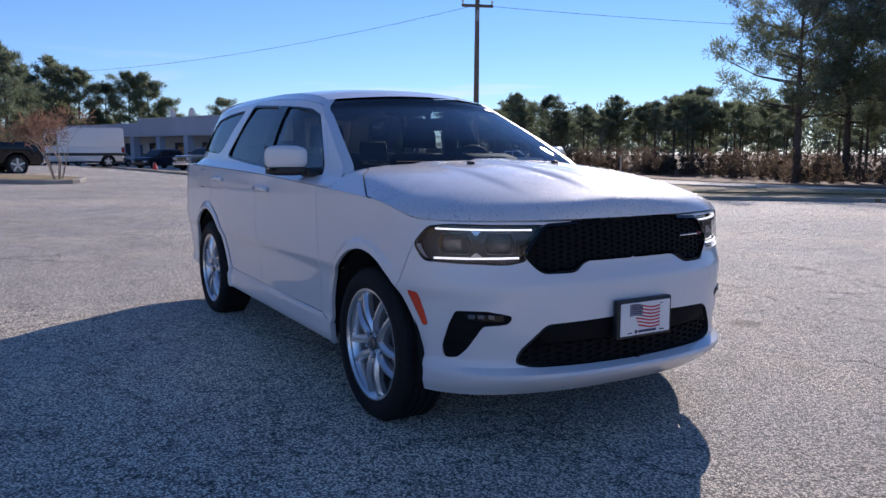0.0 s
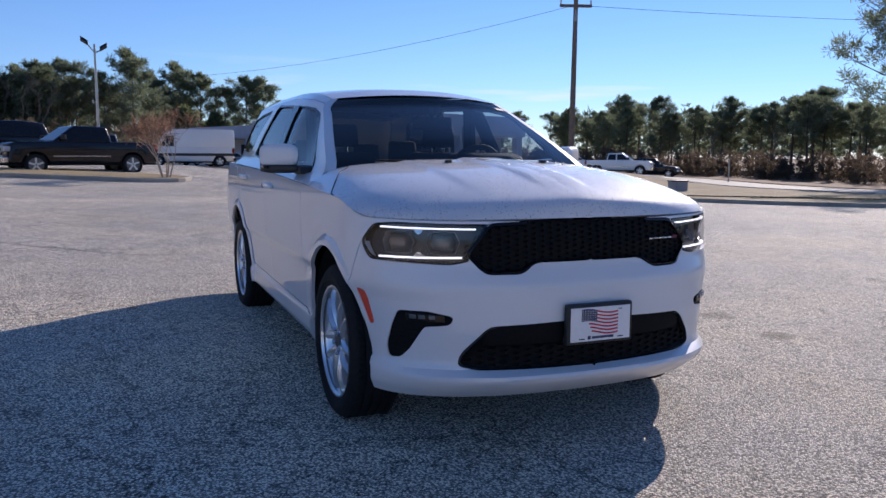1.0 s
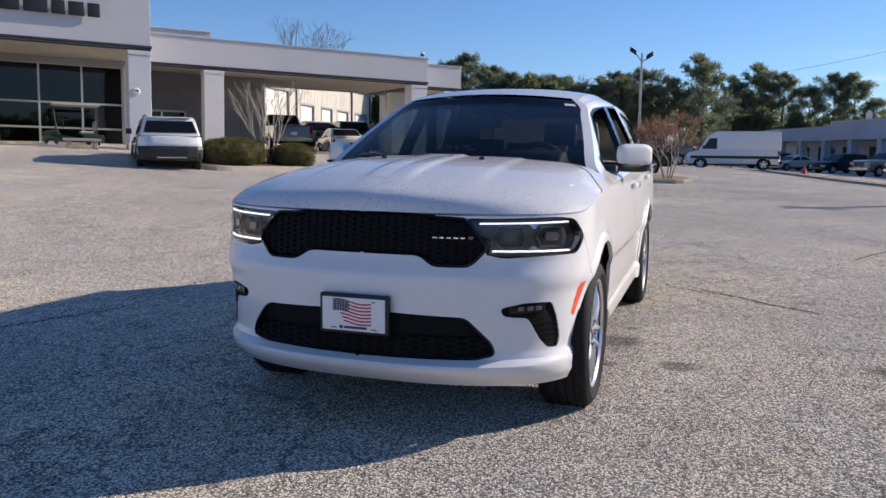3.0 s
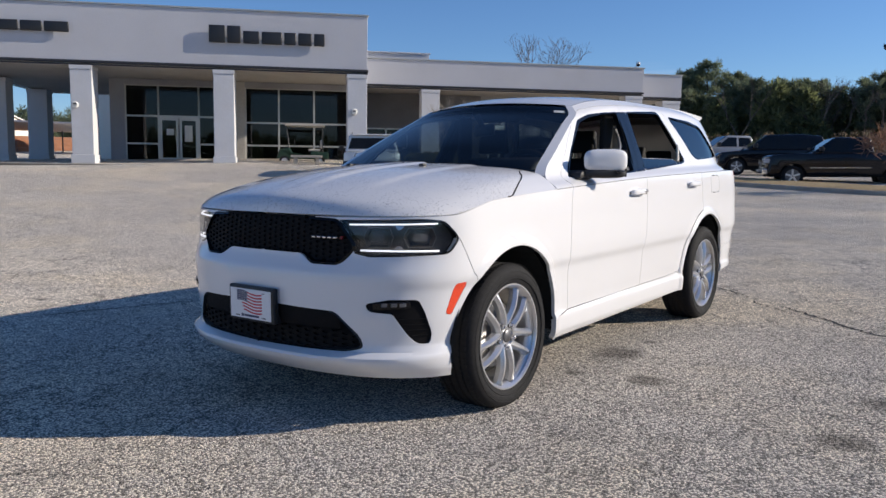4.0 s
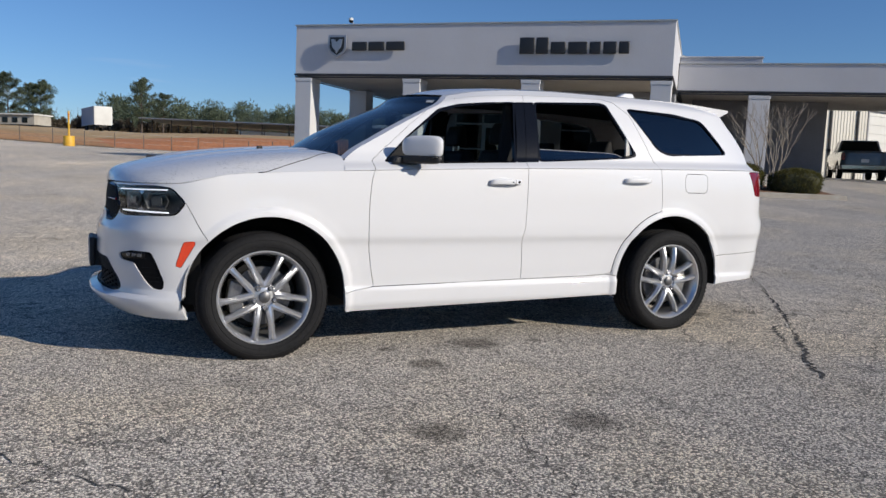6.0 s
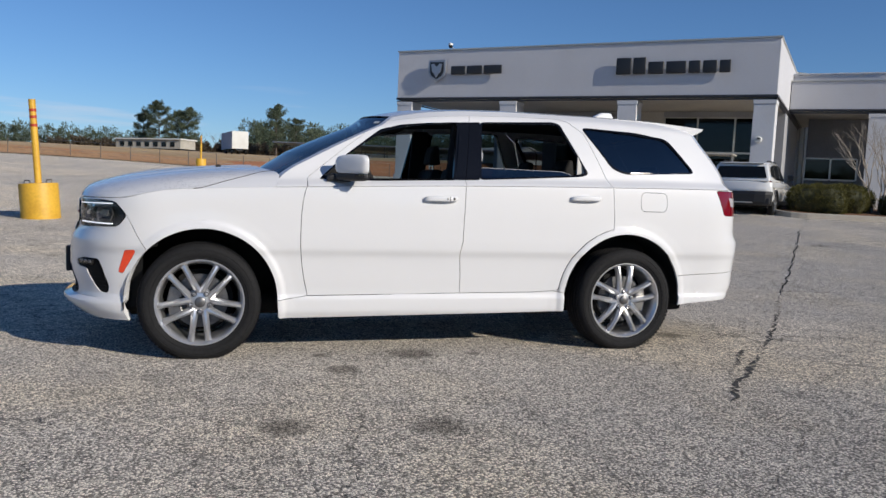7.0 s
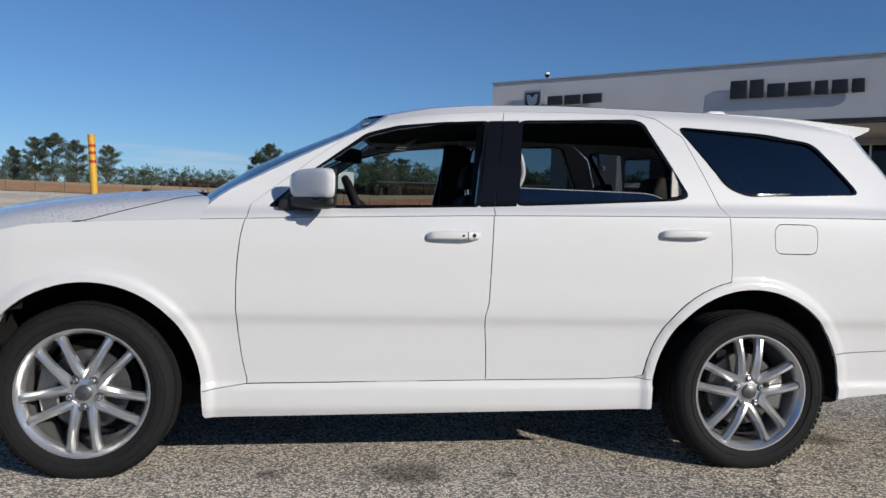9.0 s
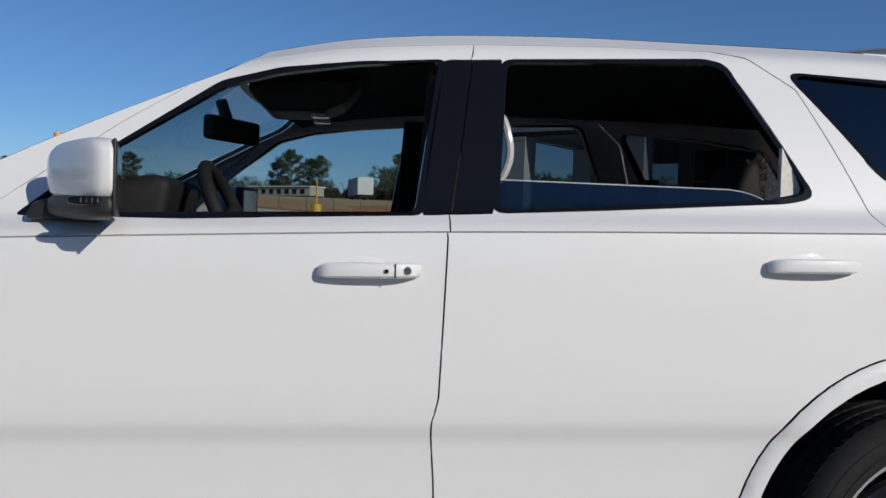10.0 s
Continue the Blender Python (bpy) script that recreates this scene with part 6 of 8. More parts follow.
# -- wheels
def wheel(x, sg, turn=0.0, spin=0.0):
    w = thing("wheel", "", "")
    w.parent = car
    y0 = 0.815
    w.matrix_local = Matrix.Translation((x, sg * y0, 0.362)) @ Matrix.Rotation(turn, 4, "Z") @ Matrix.Diagonal((1, sg, 1, 1)) @ Matrix.Rotation(spin, 4, "Y")
    prof = [(0.262, 0.100), (0.272, 0.112), (0.285, 0.118), (0.305, 0.126), (0.325, 0.129), (0.342, 0.126), (0.356, 0.117), (0.366, 0.106), (0.3755, 0.092)]
    for a, b in ((0.070, 0.060), (0.028, 0.018), (-0.018, -0.028), (-0.060, -0.070)):
        prof += [(0.379, a + 0.004), (0.370, a - 0.001), (0.370, b + 0.001), (0.379, b - 0.004)]
    prof += [(0.3755, -0.092), (0.366, -0.106), (0.342, -0.126), (0.305, -0.126), (0.272, -0.112), (0.262, -0.100)]
    tyre = part("tyre", Geo().lathe(prof, 96), M_RUBBER, w, "black tyre", smooth=True)
    tr = Geo()
    for i in range(80):
        a = 2 * math.pi * i / 80
        for yy in (0.086, 0.045, 0.0, -0.045, -0.086):
            c = Vector(((0.3785) * math.cos(a), yy, 0.3785 * math.sin(a)))
            tr.obox(c, Vector((-math.sin(a), 0.35, math.cos(a))) * 0.0105, Vector((0, 0.0135, 0)), Vector((math.cos(a), 0, math.sin(a))) * 0.0010)
    part("tread", tr, M_RUBBER, tyre, clean=False)
    rib = Geo().lathe([(0.300, 0.1262), (0.302, 0.1285), (0.304, 0.1266)], 96).lathe([(0.336, 0.1272), (0.338, 0.1292), (0.340, 0.1272)], 96)
    part("sidewall_rib", rib, M_RUBBER, tyre, smooth=True)
    rim = part("rim", Geo().lathe([(0.258, 0.103), (0.268, 0.116), (0.275, 0.116), (0.276, 0.108), (0.262, 0.094), (0.250, 0.080), (0.244, 0.03), (0.240, -0.09), (0.262, -0.10)], 80), M_ALLOY, w, "bright silver alloy rim", smooth=True)
    part("barrel", Geo().lathe([(0.2405, 0.055), (0.236, 0.02), (0.234, -0.09)], 64), M_ALLOY, rim, smooth=True)
    for k in range(5):
        a0 = -math.pi / 2 + 2 * math.pi * k / 5
        for d in (-1, 1):
            g = Geo()
            v = []
            for i in range(11):
                t = i / 10
                r = lerp(0.060, 0.258, t)
                a = a0 + d * math.asin(min(0.9, lerp(0.030, 0.054, t) / r))
                hw = lerp(0.0235, 0.0185, sstep(t * 1.5)) + 0.008 * sstep((t - 0.86) / 0.14)
                y = 0.086 + 0.020 * math.sin(math.pi * min(1, t * 0.9 + 0.1)) + 0.006 * t
                er, et = Vector((math.cos(a), 0, math.sin(a))), Vector((-math.sin(a), 0, math.cos(a)))
                c = er * r
                for o, dy in ((-hw, -0.040), (-hw * 0.95, -0.014), (-hw * 0.30, 0.004), (hw * 0.30, 0.004), (hw * 0.95, -0.014), (hw, -0.040)):
                    p = c + et * o
                    v.append((p.x, y + dy, p.z))
            f = [(i * 6 + j, i * 6 + (j + 1) % 6, (i + 1) * 6 + (j + 1) % 6, (i + 1) * 6 + j) for i in range(10) for j in range(6)]
            f += [(5, 4, 3, 2, 1, 0), tuple(60 + j for j in range(6))]
            part("spoke", g.add(v, f), M_ALLOY, rim)
    part("hub", Geo().lathe([(0.0, 0.088), (0.034, 0.090), (0.050, 0.087), (0.080, 0.080), (0.086, 0.05), (0.086, 0.02)], 40), M_ALLOY, rim, smooth=True)
    part("centre_cap", Geo().lathe([(0.0, 0.105), (0.027, 0.104), (0.033, 0.100), (0.034, 0.092)], 32), M_ALLOYDARK, rim, "dark grey centre cap", smooth=True)
    for k in range(5):
        a = -math.pi / 2 + 2 * math.pi * k / 5
        c = (0.062 * math.cos(a), 0.0, 0.062 * math.sin(a))
        # Raised dark disc: the pocket's shade is put into its colour.
        part("lug_pocket_shade", Geo().lathe([(0.0, 0.0905), (0.0150, 0.0905), (0.017, 0.088), (0.017, 0.07)], 18, "y", c), M_ALLOYDARK, rim, smooth=True)
        part("lug_nut", Geo().lathe([(0.0, 0.110), (0.008, 0.110), (0.0115, 0.104), (0.012, 0.08)], 6, "y", c), M_CHROME, rim, smooth=True)
    disc = part("brake_disc", Geo().lathe([(0.06, 0.018), (0.09, 0.02), (0.172, 0.02), (0.172, -0.006), (0.06, -0.006)], 56), M_ALLOYDARK, w, "steel brake disc", smooth=True)
    part("caliper", Geo().prism([(0.10, -0.08), (0.185, -0.10), (0.205, 0.0), (0.185, 0.10), (0.10, 0.08), (0.12, 0.0)], -0.05, 0.052), M_STEEL, w, "grey brake caliper", bevel=0.012)
    part("dust_shield", Geo().lathe([(0.0, -0.03), (0.20, -0.03), (0.205, -0.02)], 40), M_WELL, w, smooth=True)
    return w


for x in (1.517, -1.476):
    for sg in (1, -1):
        wheel(x, sg, spin=0.0 if x > 0 else math.pi)

# -- cabin
cabin = part("cabin_floor", Geo().box(-2.2, 1.0, -0.72, 0.72, 0.55, 0.62), M_INTERIOR, car, bevel=0.02)
part("dashboard", Geo().prism([(1.05, 0.75), (1.08, 1.16), (0.85, 1.215), (0.66, 1.19), (0.55, 1.08), (0.58, 0.72)], -0.74, 0.74), M_INTERIOR, car, "black dashboard", bevel=0.04, segs=3)
part("instrument_hood", Geo().prism([(0.76, 1.19), (0.66, 1.27), (0.54, 1.295), (0.49, 1.275), (0.53, 1.10)], 0.16, 0.58), M_INTERIOR, car, bevel=0.03, segs=3)
ring = Geo()
sc = Vector((0.36, 0.37, 1.155))
ax_u, ax_v = Vector((0, 1, 0)), Vector((0.42, 0, 0.907))
ring.tube([sc + 0.192 * (math.cos(a) * ax_u + math.sin(a) * ax_v) for a in np.linspace(0, 2 * math.pi, 41)], 0.020, 10, cap=False)
sw = part("steering_wheel", ring, M_INTERIOR, car, "black steering wheel", smooth=True)
for a in (0.1, math.pi - 0.1, -math.pi / 2):
    part("wheel_spoke", Geo().tube([sc, sc + 0.18 * (math.cos(a) * ax_u + math.sin(a) * ax_v)], [0.035, 0.016], 8), M_INTERIOR, sw)
part("airbag_cover", Geo().sphere(tuple(sc), 0.07, 8, (0.5, 1, 1)), M_INTERIOR, sw, smooth=True)
part("inner_mirror", Geo().obox((0.425, 0.03, 1.478), (0.065, 0.11, 0), (0.018, -0.010, 0), (0, 0, 0.040)), M_BLACKPLASTIC, car, "black inside mirror", bevel=0.014, segs=3)
part("mirror_mount", Geo().tube([(0.44, 0.02, 1.50), (0.47, 0, 1.58)], 0.02), M_BLACKPLASTIC, car)
part("overhead_console", Geo().prism([(-0.02, 1.66), (0.05, 1.575), (0.12, 1.545), (0.30, 1.540), (0.36, 1.60), (0.34, 1.66)], -0.13, 0.13), M_BLACKPLASTIC, car, bevel=0.02)
for y in (-0.07, 0.07):
    part("reading_lamp", Geo().box(0.10, 0.16, y - 0.03, y + 0.03, 1.528, 1.542), M_CLEARLENS, car, "small clear reading lamp", bevel=0.006)
part("grab_strap", Geo().tube(spline([(-0.37, 0.62, 1.50), (-0.40, 0.63, 1.46), (-0.415, 0.64, 1.38), (-0.40, 0.64, 1.32), (-0.37, 0.63, 1.28)], 5), 0.011, 8), M_CLEARLENS, car, "pale seat belt at the pillar", smooth=True)
part("headliner", grid_geo(lambda i, k: roof_at(i, k) - Vector((0.0, 0, 0.055)), 41, 66), M_LINING, car, smooth=True)


def seat(x, y, w, back_top, head_on=True, wide=False):
    s = part("seat", Geo().prism([(x + 0.27, 0.66), (x + 0.28, 0.80), (x + 0.20, 0.84), (x - 0.24, 0.79), (x - 0.26, 0.66)], y - w, y + w), M_INTERIOR, car, "black leather seat", bevel=0.04, segs=3)
    part("backrest", Geo().prism([(x - 0.20, 0.74), (x - 0.34, back_top), (x - 0.46, back_top - 0.02), (x - 0.36, 0.72)], y - w, y + w), M_INTERIOR, s, bevel=0.045, segs=3)
    if head_on:
        for yy in ((y,) if not wide else (y - 0.32, y + 0.32)):
            part("headrest", Geo().prism([(x - 0.34, back_top + 0.03), (x - 0.35, back_top + 0.12), (x - 0.38, back_top + 0.19), (x - 0.42, back_top + 0.19), (x - 0.44, back_top + 0.03)], yy - 0.12, yy + 0.12), M_INTERIOR, s, bevel=0.03, segs=3)
            for o in (-0.05, 0.05):
                part("headrest_post", Geo().tube([(x - 0.39, yy + o, back_top - 0.02), (x - 0.39, yy + o, back_top + 0.05)], 0.008), M_CHROME, s)
    return s


seat(0.08, 0.38, 0.25, 1.30)
seat(0.08, -0.38, 0.25, 1.30)
seat(-0.78, 0.40, 0.26, 1.20)
seat(-0.78, -0.40, 0.26, 1.20)
seat(-1.56, 0.0, 0.60, 1.18, True, True)
for m in (False, True):
    sg = -1 if m else 1
    for x0, x1, z in ((0.80, -0.22, 1.165), (-0.26, -0.94, 1.21)):
        part("door_card", Geo().box(x1, x0, sg * 0.80 - 0.03, sg * 0.80 + 0.03, 0.5, z - 0.02), M_INTERIOR, car, bevel=0.015)
    part("b_pillar_lining", Geo().prism([(-0.14, 0.6), (-0.16, 1.19), (-0.19, 1.62), (-0.33, 1.62), (-0.31, 1.19), (-0.30, 0.6)], sg * 0.63, sg * 0.59), M_LINING, car, bevel=0.01)


# ---- kerbs, islands, fields ----
def bank(name, mat, a, b, rise_a, rise_b, na, nb, label, wave=0.0, category="bank", power=1.0, fall=None):
    """Ground that climbs from line a to line b."""
    pa, pb = resample(a, na), resample(b, na)
    v, f = [], []
    for i in range(na + 1):
        for j in range(nb + 1):
            t = (j / nb) ** power
            x, y = lerp(pa[i][0], pb[i][0], t), lerp(pa[i][1], pb[i][1], t)
            w = wave * math.sin(math.pi * t) * (noise.noise((x * 0.25, y * 0.25, 1)) + 0.5 * noise.noise((x * 0.9, y * 0.9, 4)))
            v.append((x, y, land(x, y) + lerp(rise_a(x) if callable(rise_a) else rise_a, rise_b(x) if callable(rise_b) else rise_b, sstep(t if fall is None else min(1.0, t * fall))) + w))
    for i in range(na):
        for j in range(nb):
            k = i * (nb + 1) + j
            f.append((k, k + 1, k + nb + 2, k + nb + 1))
    ob = part(name, Geo().add(v, f), mat, smooth=True)
    return tagged(ob, label, category, "", "structure")


ISLE = [(-29.2, -14.3), (-27.0, -9.8), (-25.0, -4.5), (-23.8, -0.8), (-24.2, 0.3), (-25.6, 0.7)]
ISLE_FAR = [(-31.2, -13.5), (-29.0, -8.6), (-27.6, -3.2), (-26.8, -0.3), (-26.4, 0.3), (-25.8, 0.65)]
sheet("grass_island", M_DRYGRASS, ISLE, ISLE_FAR, 0.13, 40, 8, 0.2, "raised island of dormant tan grass beside the parked trucks", category="grass", wave=0.05)
kerb("island_kerb", [(-29.35, -14.4)] + [(x + 0.16, y) for x, y in ISLE[1:4]] + [(-24.1, 0.45), (-25.6, 0.86)], 0.16, 0.15)
MED = [(-60, 3.5), (-43, 4.8), (-34, 9.0), (-26.5, 10.6), (-19, 12.2), (-13.5, 17.0), (-9, 21.9), (6, 27), (24, 32), (60, 42)]
sheet("verge", M_DRYGRASS, MED, [(-60, 5.2), (-43, 6.4), (-34, 10.4), (-26.5, 12.2), (-20, 15.2), (-16, 20.5), (-11, 25.0), (5, 30.5), (23, 36), (60, 46)], 0.12, 60, 5, 0.2, "brown grass verge beyond a low kerb", category="grass", wave=0.05)
kerb("verge_kerb", MED, -0.16, 0.13, n=80)
sheet("lawn", M_DRYGRASS, [(-34, 20), (-27, 19), (-21, 21), (-15, 25.5), (-5, 30)], [(-46, 35), (-34, 31), (-26, 29.5), (-19, 29.5), (-6, 33)], 0.1, 30, 10, 0.15, "patch of brown winter grass by the driveway", category="grass", wave=0.08)
kerb("lawn_kerb", [(-45, 34), (-34, 30.2), (-26, 28.8), (-19, 28.8)], 0.16, 0.13)
sheet("driveway", M_PAVE, [(-52, 42), (-40, 34), (-26, 29.8), (-12, 29.5), (6, 33), (30, 40)], [(-56, 47), (-40, 40), (-25, 36), (-12, 35), (6, 39), (30, 46)], 0.02, 40, 6, 0.05, "pale concrete driveway", category="driveway")
bank("woods_floor", M_PINESTRAW, [(-90, 62), (-60, 50), (-40, 41), (-25, 36.5), (-12, 35.5), (6, 39.5), (30, 46.5), (80, 60)], [(-190, 120), (-140, 170), (-80, 200), (-30, 220), (30, 220), (80, 200), (140, 190), (200, 150)], 0.06, 0.4, 40, 16, "floor of the woods strewn with pine straw", 0.3, "woods floor")
bank("woods_edge", M_FIELD, [(-70, -60), (-69, -30), (-68, -12), (-75, -2), (-108, 2)], [(-200, -120), (-210, -40), (-210, 0), (-210, 20), (-210, 30)], 0.06, 0.6, 30, 10, "rough brown ground at the edge of the woods", 0.3, "rough ground")
bank("far_verge", M_FIELD, [(-110, 30), (-80, 45), (-62, 52)], [(-230, 40), (-220, 90), (-180, 130)], 0.06, 0.5, 16, 8, "brown winter ground behind the low building", 0.2, "field")
CLAY = [(110, -62), (60, -60), (20.7, -60), (3, -60), (-12.6, -63), (-30, -73), (-70, -92), (-120, -110)]
bank("clay_bank", M_CLAY, CLAY, CLAY2, 0.02, lambda x: 0.42 + 0.85 * sstep((4 - x) / 18), 90, 8, "raw red clay bank at the end of the lot", 0.35)
bank("field", M_FIELD, CLAY2, [(330, -420), (220, -420), (90, -420), (10, -420), (-60, -420), (-130, -420), (-220, -420), (-330, -420)], lambda x: 0.42 + 0.85 * sstep((4 - x) / 18), 0.06, 60, 44, "wide brown winter field", 0.1, "field", 2.0, 8.0)
bank("grass_bank", M_BANKGRASS, [(110, -59.5), (60, -57.5), (20.7, -57.5), (8, -58.2), (0, -59.3)], [(112, -73), (62, -70), (21, -70), (9, -69.6), (1, -69.5)], 0.05, 0.50, 60, 8, "low bank of brown grass and bare clay", 0.25)

# crack that runs along the rear of the car and others on the lot
M_CRACK = material("tarry_crack", (0.045, 0.042, 0.038), 0.9, grain=0.3, grain_scale=40, bump=0.4, bump_scale=60)


def crack(line, width, seed, n=60):
    rng = random.Random(seed)
    p = resample(line, n)
    v, w = [], width
    for i, (x, y) in enumerate(p):
        x0, y0 = p[max(i - 1, 0)]
        x1, y1 = p[min(i + 1, n)]
        d = Vector((x1 - x0, y1 - y0)).normalized()
        k = rng.uniform(-0.028, 0.028)
        w = max(width * 0.15, min(width * 2.2, w + rng.uniform(-0.5, 0.5) * width))
        end = min(1.0, i / 4, (n - i) / 4)
        for s in (-1, 1):
            a, b = x - d.y * (k + s * w * end), y + d.x * (k + s * w * end)
            v.append((a, b, land(a, b) + 0.0035))
    ob = part("pavement_crack", Geo().add(v, [(2 * i, 2 * i + 1, 2 * i + 3, 2 * i + 2) for i in range(n)]), M_CRACK)
    return tagged(ob, "dark open crack in the old asphalt", "crack", "", "structure")


crack([(-26.0, -24.5), (-11.2, -8.8), (-7.4, -4.4), (-4.6, -1.25)], 0.006, 11, 120)
crack([(-4.6, -1.25), (-3.75, -0.22), (-3.15, 0.47), (-2.6, 1.1), (-1.85, 1.85), (-1.55, 2.15), (-1.38, 2.4)], 0.009, 1, 110)
crack([(-2.65, 1.05), (-2.35, 1.15), (-1.95, 1.62)], 0.006, 12, 30)
crack([(-2.5, 1.3), (-4.0, 2.6), (-6.5, 3.8), (-10, 5.2)], 0.007, 3)
crack([(2.0, -3.4), (0.6, -2.9), (-1.0, -3.1)], 0.005, 6)
crack([(-8.5, 2.5), (-10.5, 4.8), (-12.0, 8.0)], 0.008, 7)
crack([(-6, 6.5), (-14, 6.0), (-22, 7.4)], 0.012, 8)
crack([(2.9, 2.0), (2.2, 2.8), (2.4, 3.9), (1.8, 5.2)], 0.003, 9)
crack([(8, -8), (0, -9.2), (-9, -8.4)], 0.012, 10)


# ---- trees ----
M_BARK = material("pine_bark", (0.11, 0.085, 0.068), 0.95, grain=0.35, grain_scale=5, stain=0.4, stain_scale=1.2, bump=0.8, bump_scale=14)
M_BAREBARK = material("bare_twigs", (0.15, 0.125, 0.105), 0.9, grain=0.2, grain_scale=8, bump=0.3, bump_scale=20)
M_MYRTLE = material("pale_smooth_bark", (0.42, 0.36, 0.29), 0.8, grain=0.2, grain_scale=9, stain=0.5, stain_scale=3, bump=0.3, bump_scale=20)


def leaf_material(name, base, vary=0.45):
    m = bpy.data.materials.new(name)
    m.use_nodes = True
    n, l = m.node_tree.nodes, m.node_tree.links
    p = n["Principled BSDF"]
    g = n.new("ShaderNodeNewGeometry")
    o = n.new("ShaderNodeObjectInfo")
    a = n.new("ShaderNodeMath")
    a.operation = "MULTIPLY_ADD"
    a.inputs[1].default_value = 0.7
    l.new(g.outputs["Random Per Island"], a.inputs[0])
    b = n.new("ShaderNodeMath")
    b.operation = "MULTIPLY"
    b.inputs[1].default_value = 0.3
    l.new(o.outputs["Random"], b.inputs[0])
    l.new(b.outputs["Value"], a.inputs[2])
    r = n.new("ShaderNodeValToRGB")
    lo, hi = [c * (1 - vary) for c in base], [min(1, c * (1 + vary)) for c in base]
    r.color_ramp.elements[0].color = (*lo, 1)
    r.color_ramp.elements[1].color = (hi[0] * 1.1, hi[1], hi[2] * 0.8, 1)
    l.new(a.outputs["Value"], r.inputs["Fac"])
    l.new(r.outputs["Color"], p.inputs["Base Color"])
    p.inputs["Roughness"].default_value = 0.7
    t = n.new("ShaderNodeBsdfTranslucent")
    l.new(r.outputs["Color"], t.inputs["Color"])
    x = n.new("ShaderNodeMixShader")
    x.inputs["Fac"].default_value = 0.58
    l.new(p.outputs["BSDF"], x.inputs[1])
    l.new(t.outputs["BSDF"], x.inputs[2])
    l.new(x.outputs["Shader"], n["Material Output"].inputs["Surface"])
    return m


M_NEEDLE = leaf_material("pine_needles", (0.155, 0.200, 0.145))
M_NEEDLE2 = leaf_material("cedar_foliage", (0.145, 0.178, 0.098))
M_HEDGE = leaf_material("boxwood_leaves", (0.115, 0.115, 0.038))
M_BRUSH = leaf_material("dry_brush", (0.135, 0.115, 0.092))
M_GREYTWIG = leaf_material("grey_winter_twigs", (0.115, 0.095, 0.08))
M_REDTWIG = leaf_material("russet_seed_twigs", (0.20, 0.125, 0.10))


def tuft(v, f, rng, c, r, n, ln, wd):
    """A clump of short narrow blades round a point."""
    for _ in range(n):
        d = Vector((rng.gauss(0, 1), rng.gauss(0, 1), rng.gauss(0.25, 0.8)))
        d.normalize()
        p = c + d * r * rng.uniform(0.15, 1.0)
        e = Vector((rng.gauss(0, 1), rng.gauss(0, 1), rng.gauss(0, 1))).cross(d)
        if e.length < 1e-3:
            continue
        e = e.normalized() * wd
        k = len(v)
        tip = p + (d + Vector((0, 0, rng.uniform(-0.2, 0.5)))) * ln
        v += [tuple(p - e), tuple(p + e), tuple(tip + e * 0.5), tuple(tip - e * 0.5)]
        f.append((k, k + 1, k + 2, k + 3))


def pine(seed, h, bare, spread, limbs, per, leaf, name="pine_tree", label="tall loblolly pine with a ragged dark green crown", puff=0.055):
    rng = random.Random(seed)
    t = thing(name, label, "tree", group="pines")
    lean = (rng.uniform(-0.03, 0.03), rng.uniform(-0.03, 0.03))
    path = [(lean[0] * h * k / 8 + 0.06 * math.sin(k), lean[1] * h * k / 8, h * 0.97 * k / 8) for k in range(9)]
    r0 = 0.016 * h + 0.05
    g = Geo().tube(path, [r0 * (1 - 0.88 * k / 8) for k in range(9)], 9)
    v, f = [], []
    for i in range(limbs):
        u = bare + (1 - bare) * ((i + rng.random()) / limbs) ** 0.9
        z = h * u
        w = (u - bare) / (1 - bare)
        reach = spread * h * (0.35 + 0.65 * math.sin(math.pi * min(1, 0.18 + 0.82 * w)) ** 0.7) * rng.uniform(0.55, 1.15)
        if w > 0.85:
            reach *= 0.6
        az = rng.uniform(0, 2 * math.pi) if i % 2 else 2.4 * i
        up = rng.uniform(0.05, 0.45) + 0.5 * w
        base = Vector((lean[0] * z, lean[1] * z, z))
        end = base + Vector((math.cos(az) * reach, math.sin(az) * reach, reach * up))
        mid = base.lerp(end, 0.5) - Vector((0, 0, reach * 0.08))
        g.tube([base, mid, end], [r0 * 0.26 * (1.1 - w), r0 * 0.15 * (1.1 - w), 0.012], 5, cap=False)
        for s in (0.45, 0.62, 0.8, 0.92, 1.0):
            for side in (-1, 1):
                o = Vector((-math.sin(az), math.cos(az), 0)) * side * reach * rng.uniform(0.02, 0.24)
                c = base.lerp(end, s) + o + Vector((0, 0, rng.uniform(-0.02, 0.16) * reach))
                if s > 0.6:
                    g.tube([base.lerp(end, s - 0.14), c], [r0 * 0.07 * (1.1 - w), 0.008], 3, cap=False)
                tuft(v, f, rng, c, puff * h * rng.uniform(0.45, 0.95), per, leaf, leaf * 0.11)
    for _ in range(5):
        tuft(v, f, rng, Vector((lean[0] * h, lean[1] * h, h * rng.uniform(0.9, 0.99))), puff * h, per, leaf, leaf * 0.10)
    part("trunk", g, M_BARK, t, "straight brown trunk with limbs", smooth=True, clean=False)
    part("crown", Geo().add(v, f), M_NEEDLE, t, "ragged crown of needles", clean=False)
    return t


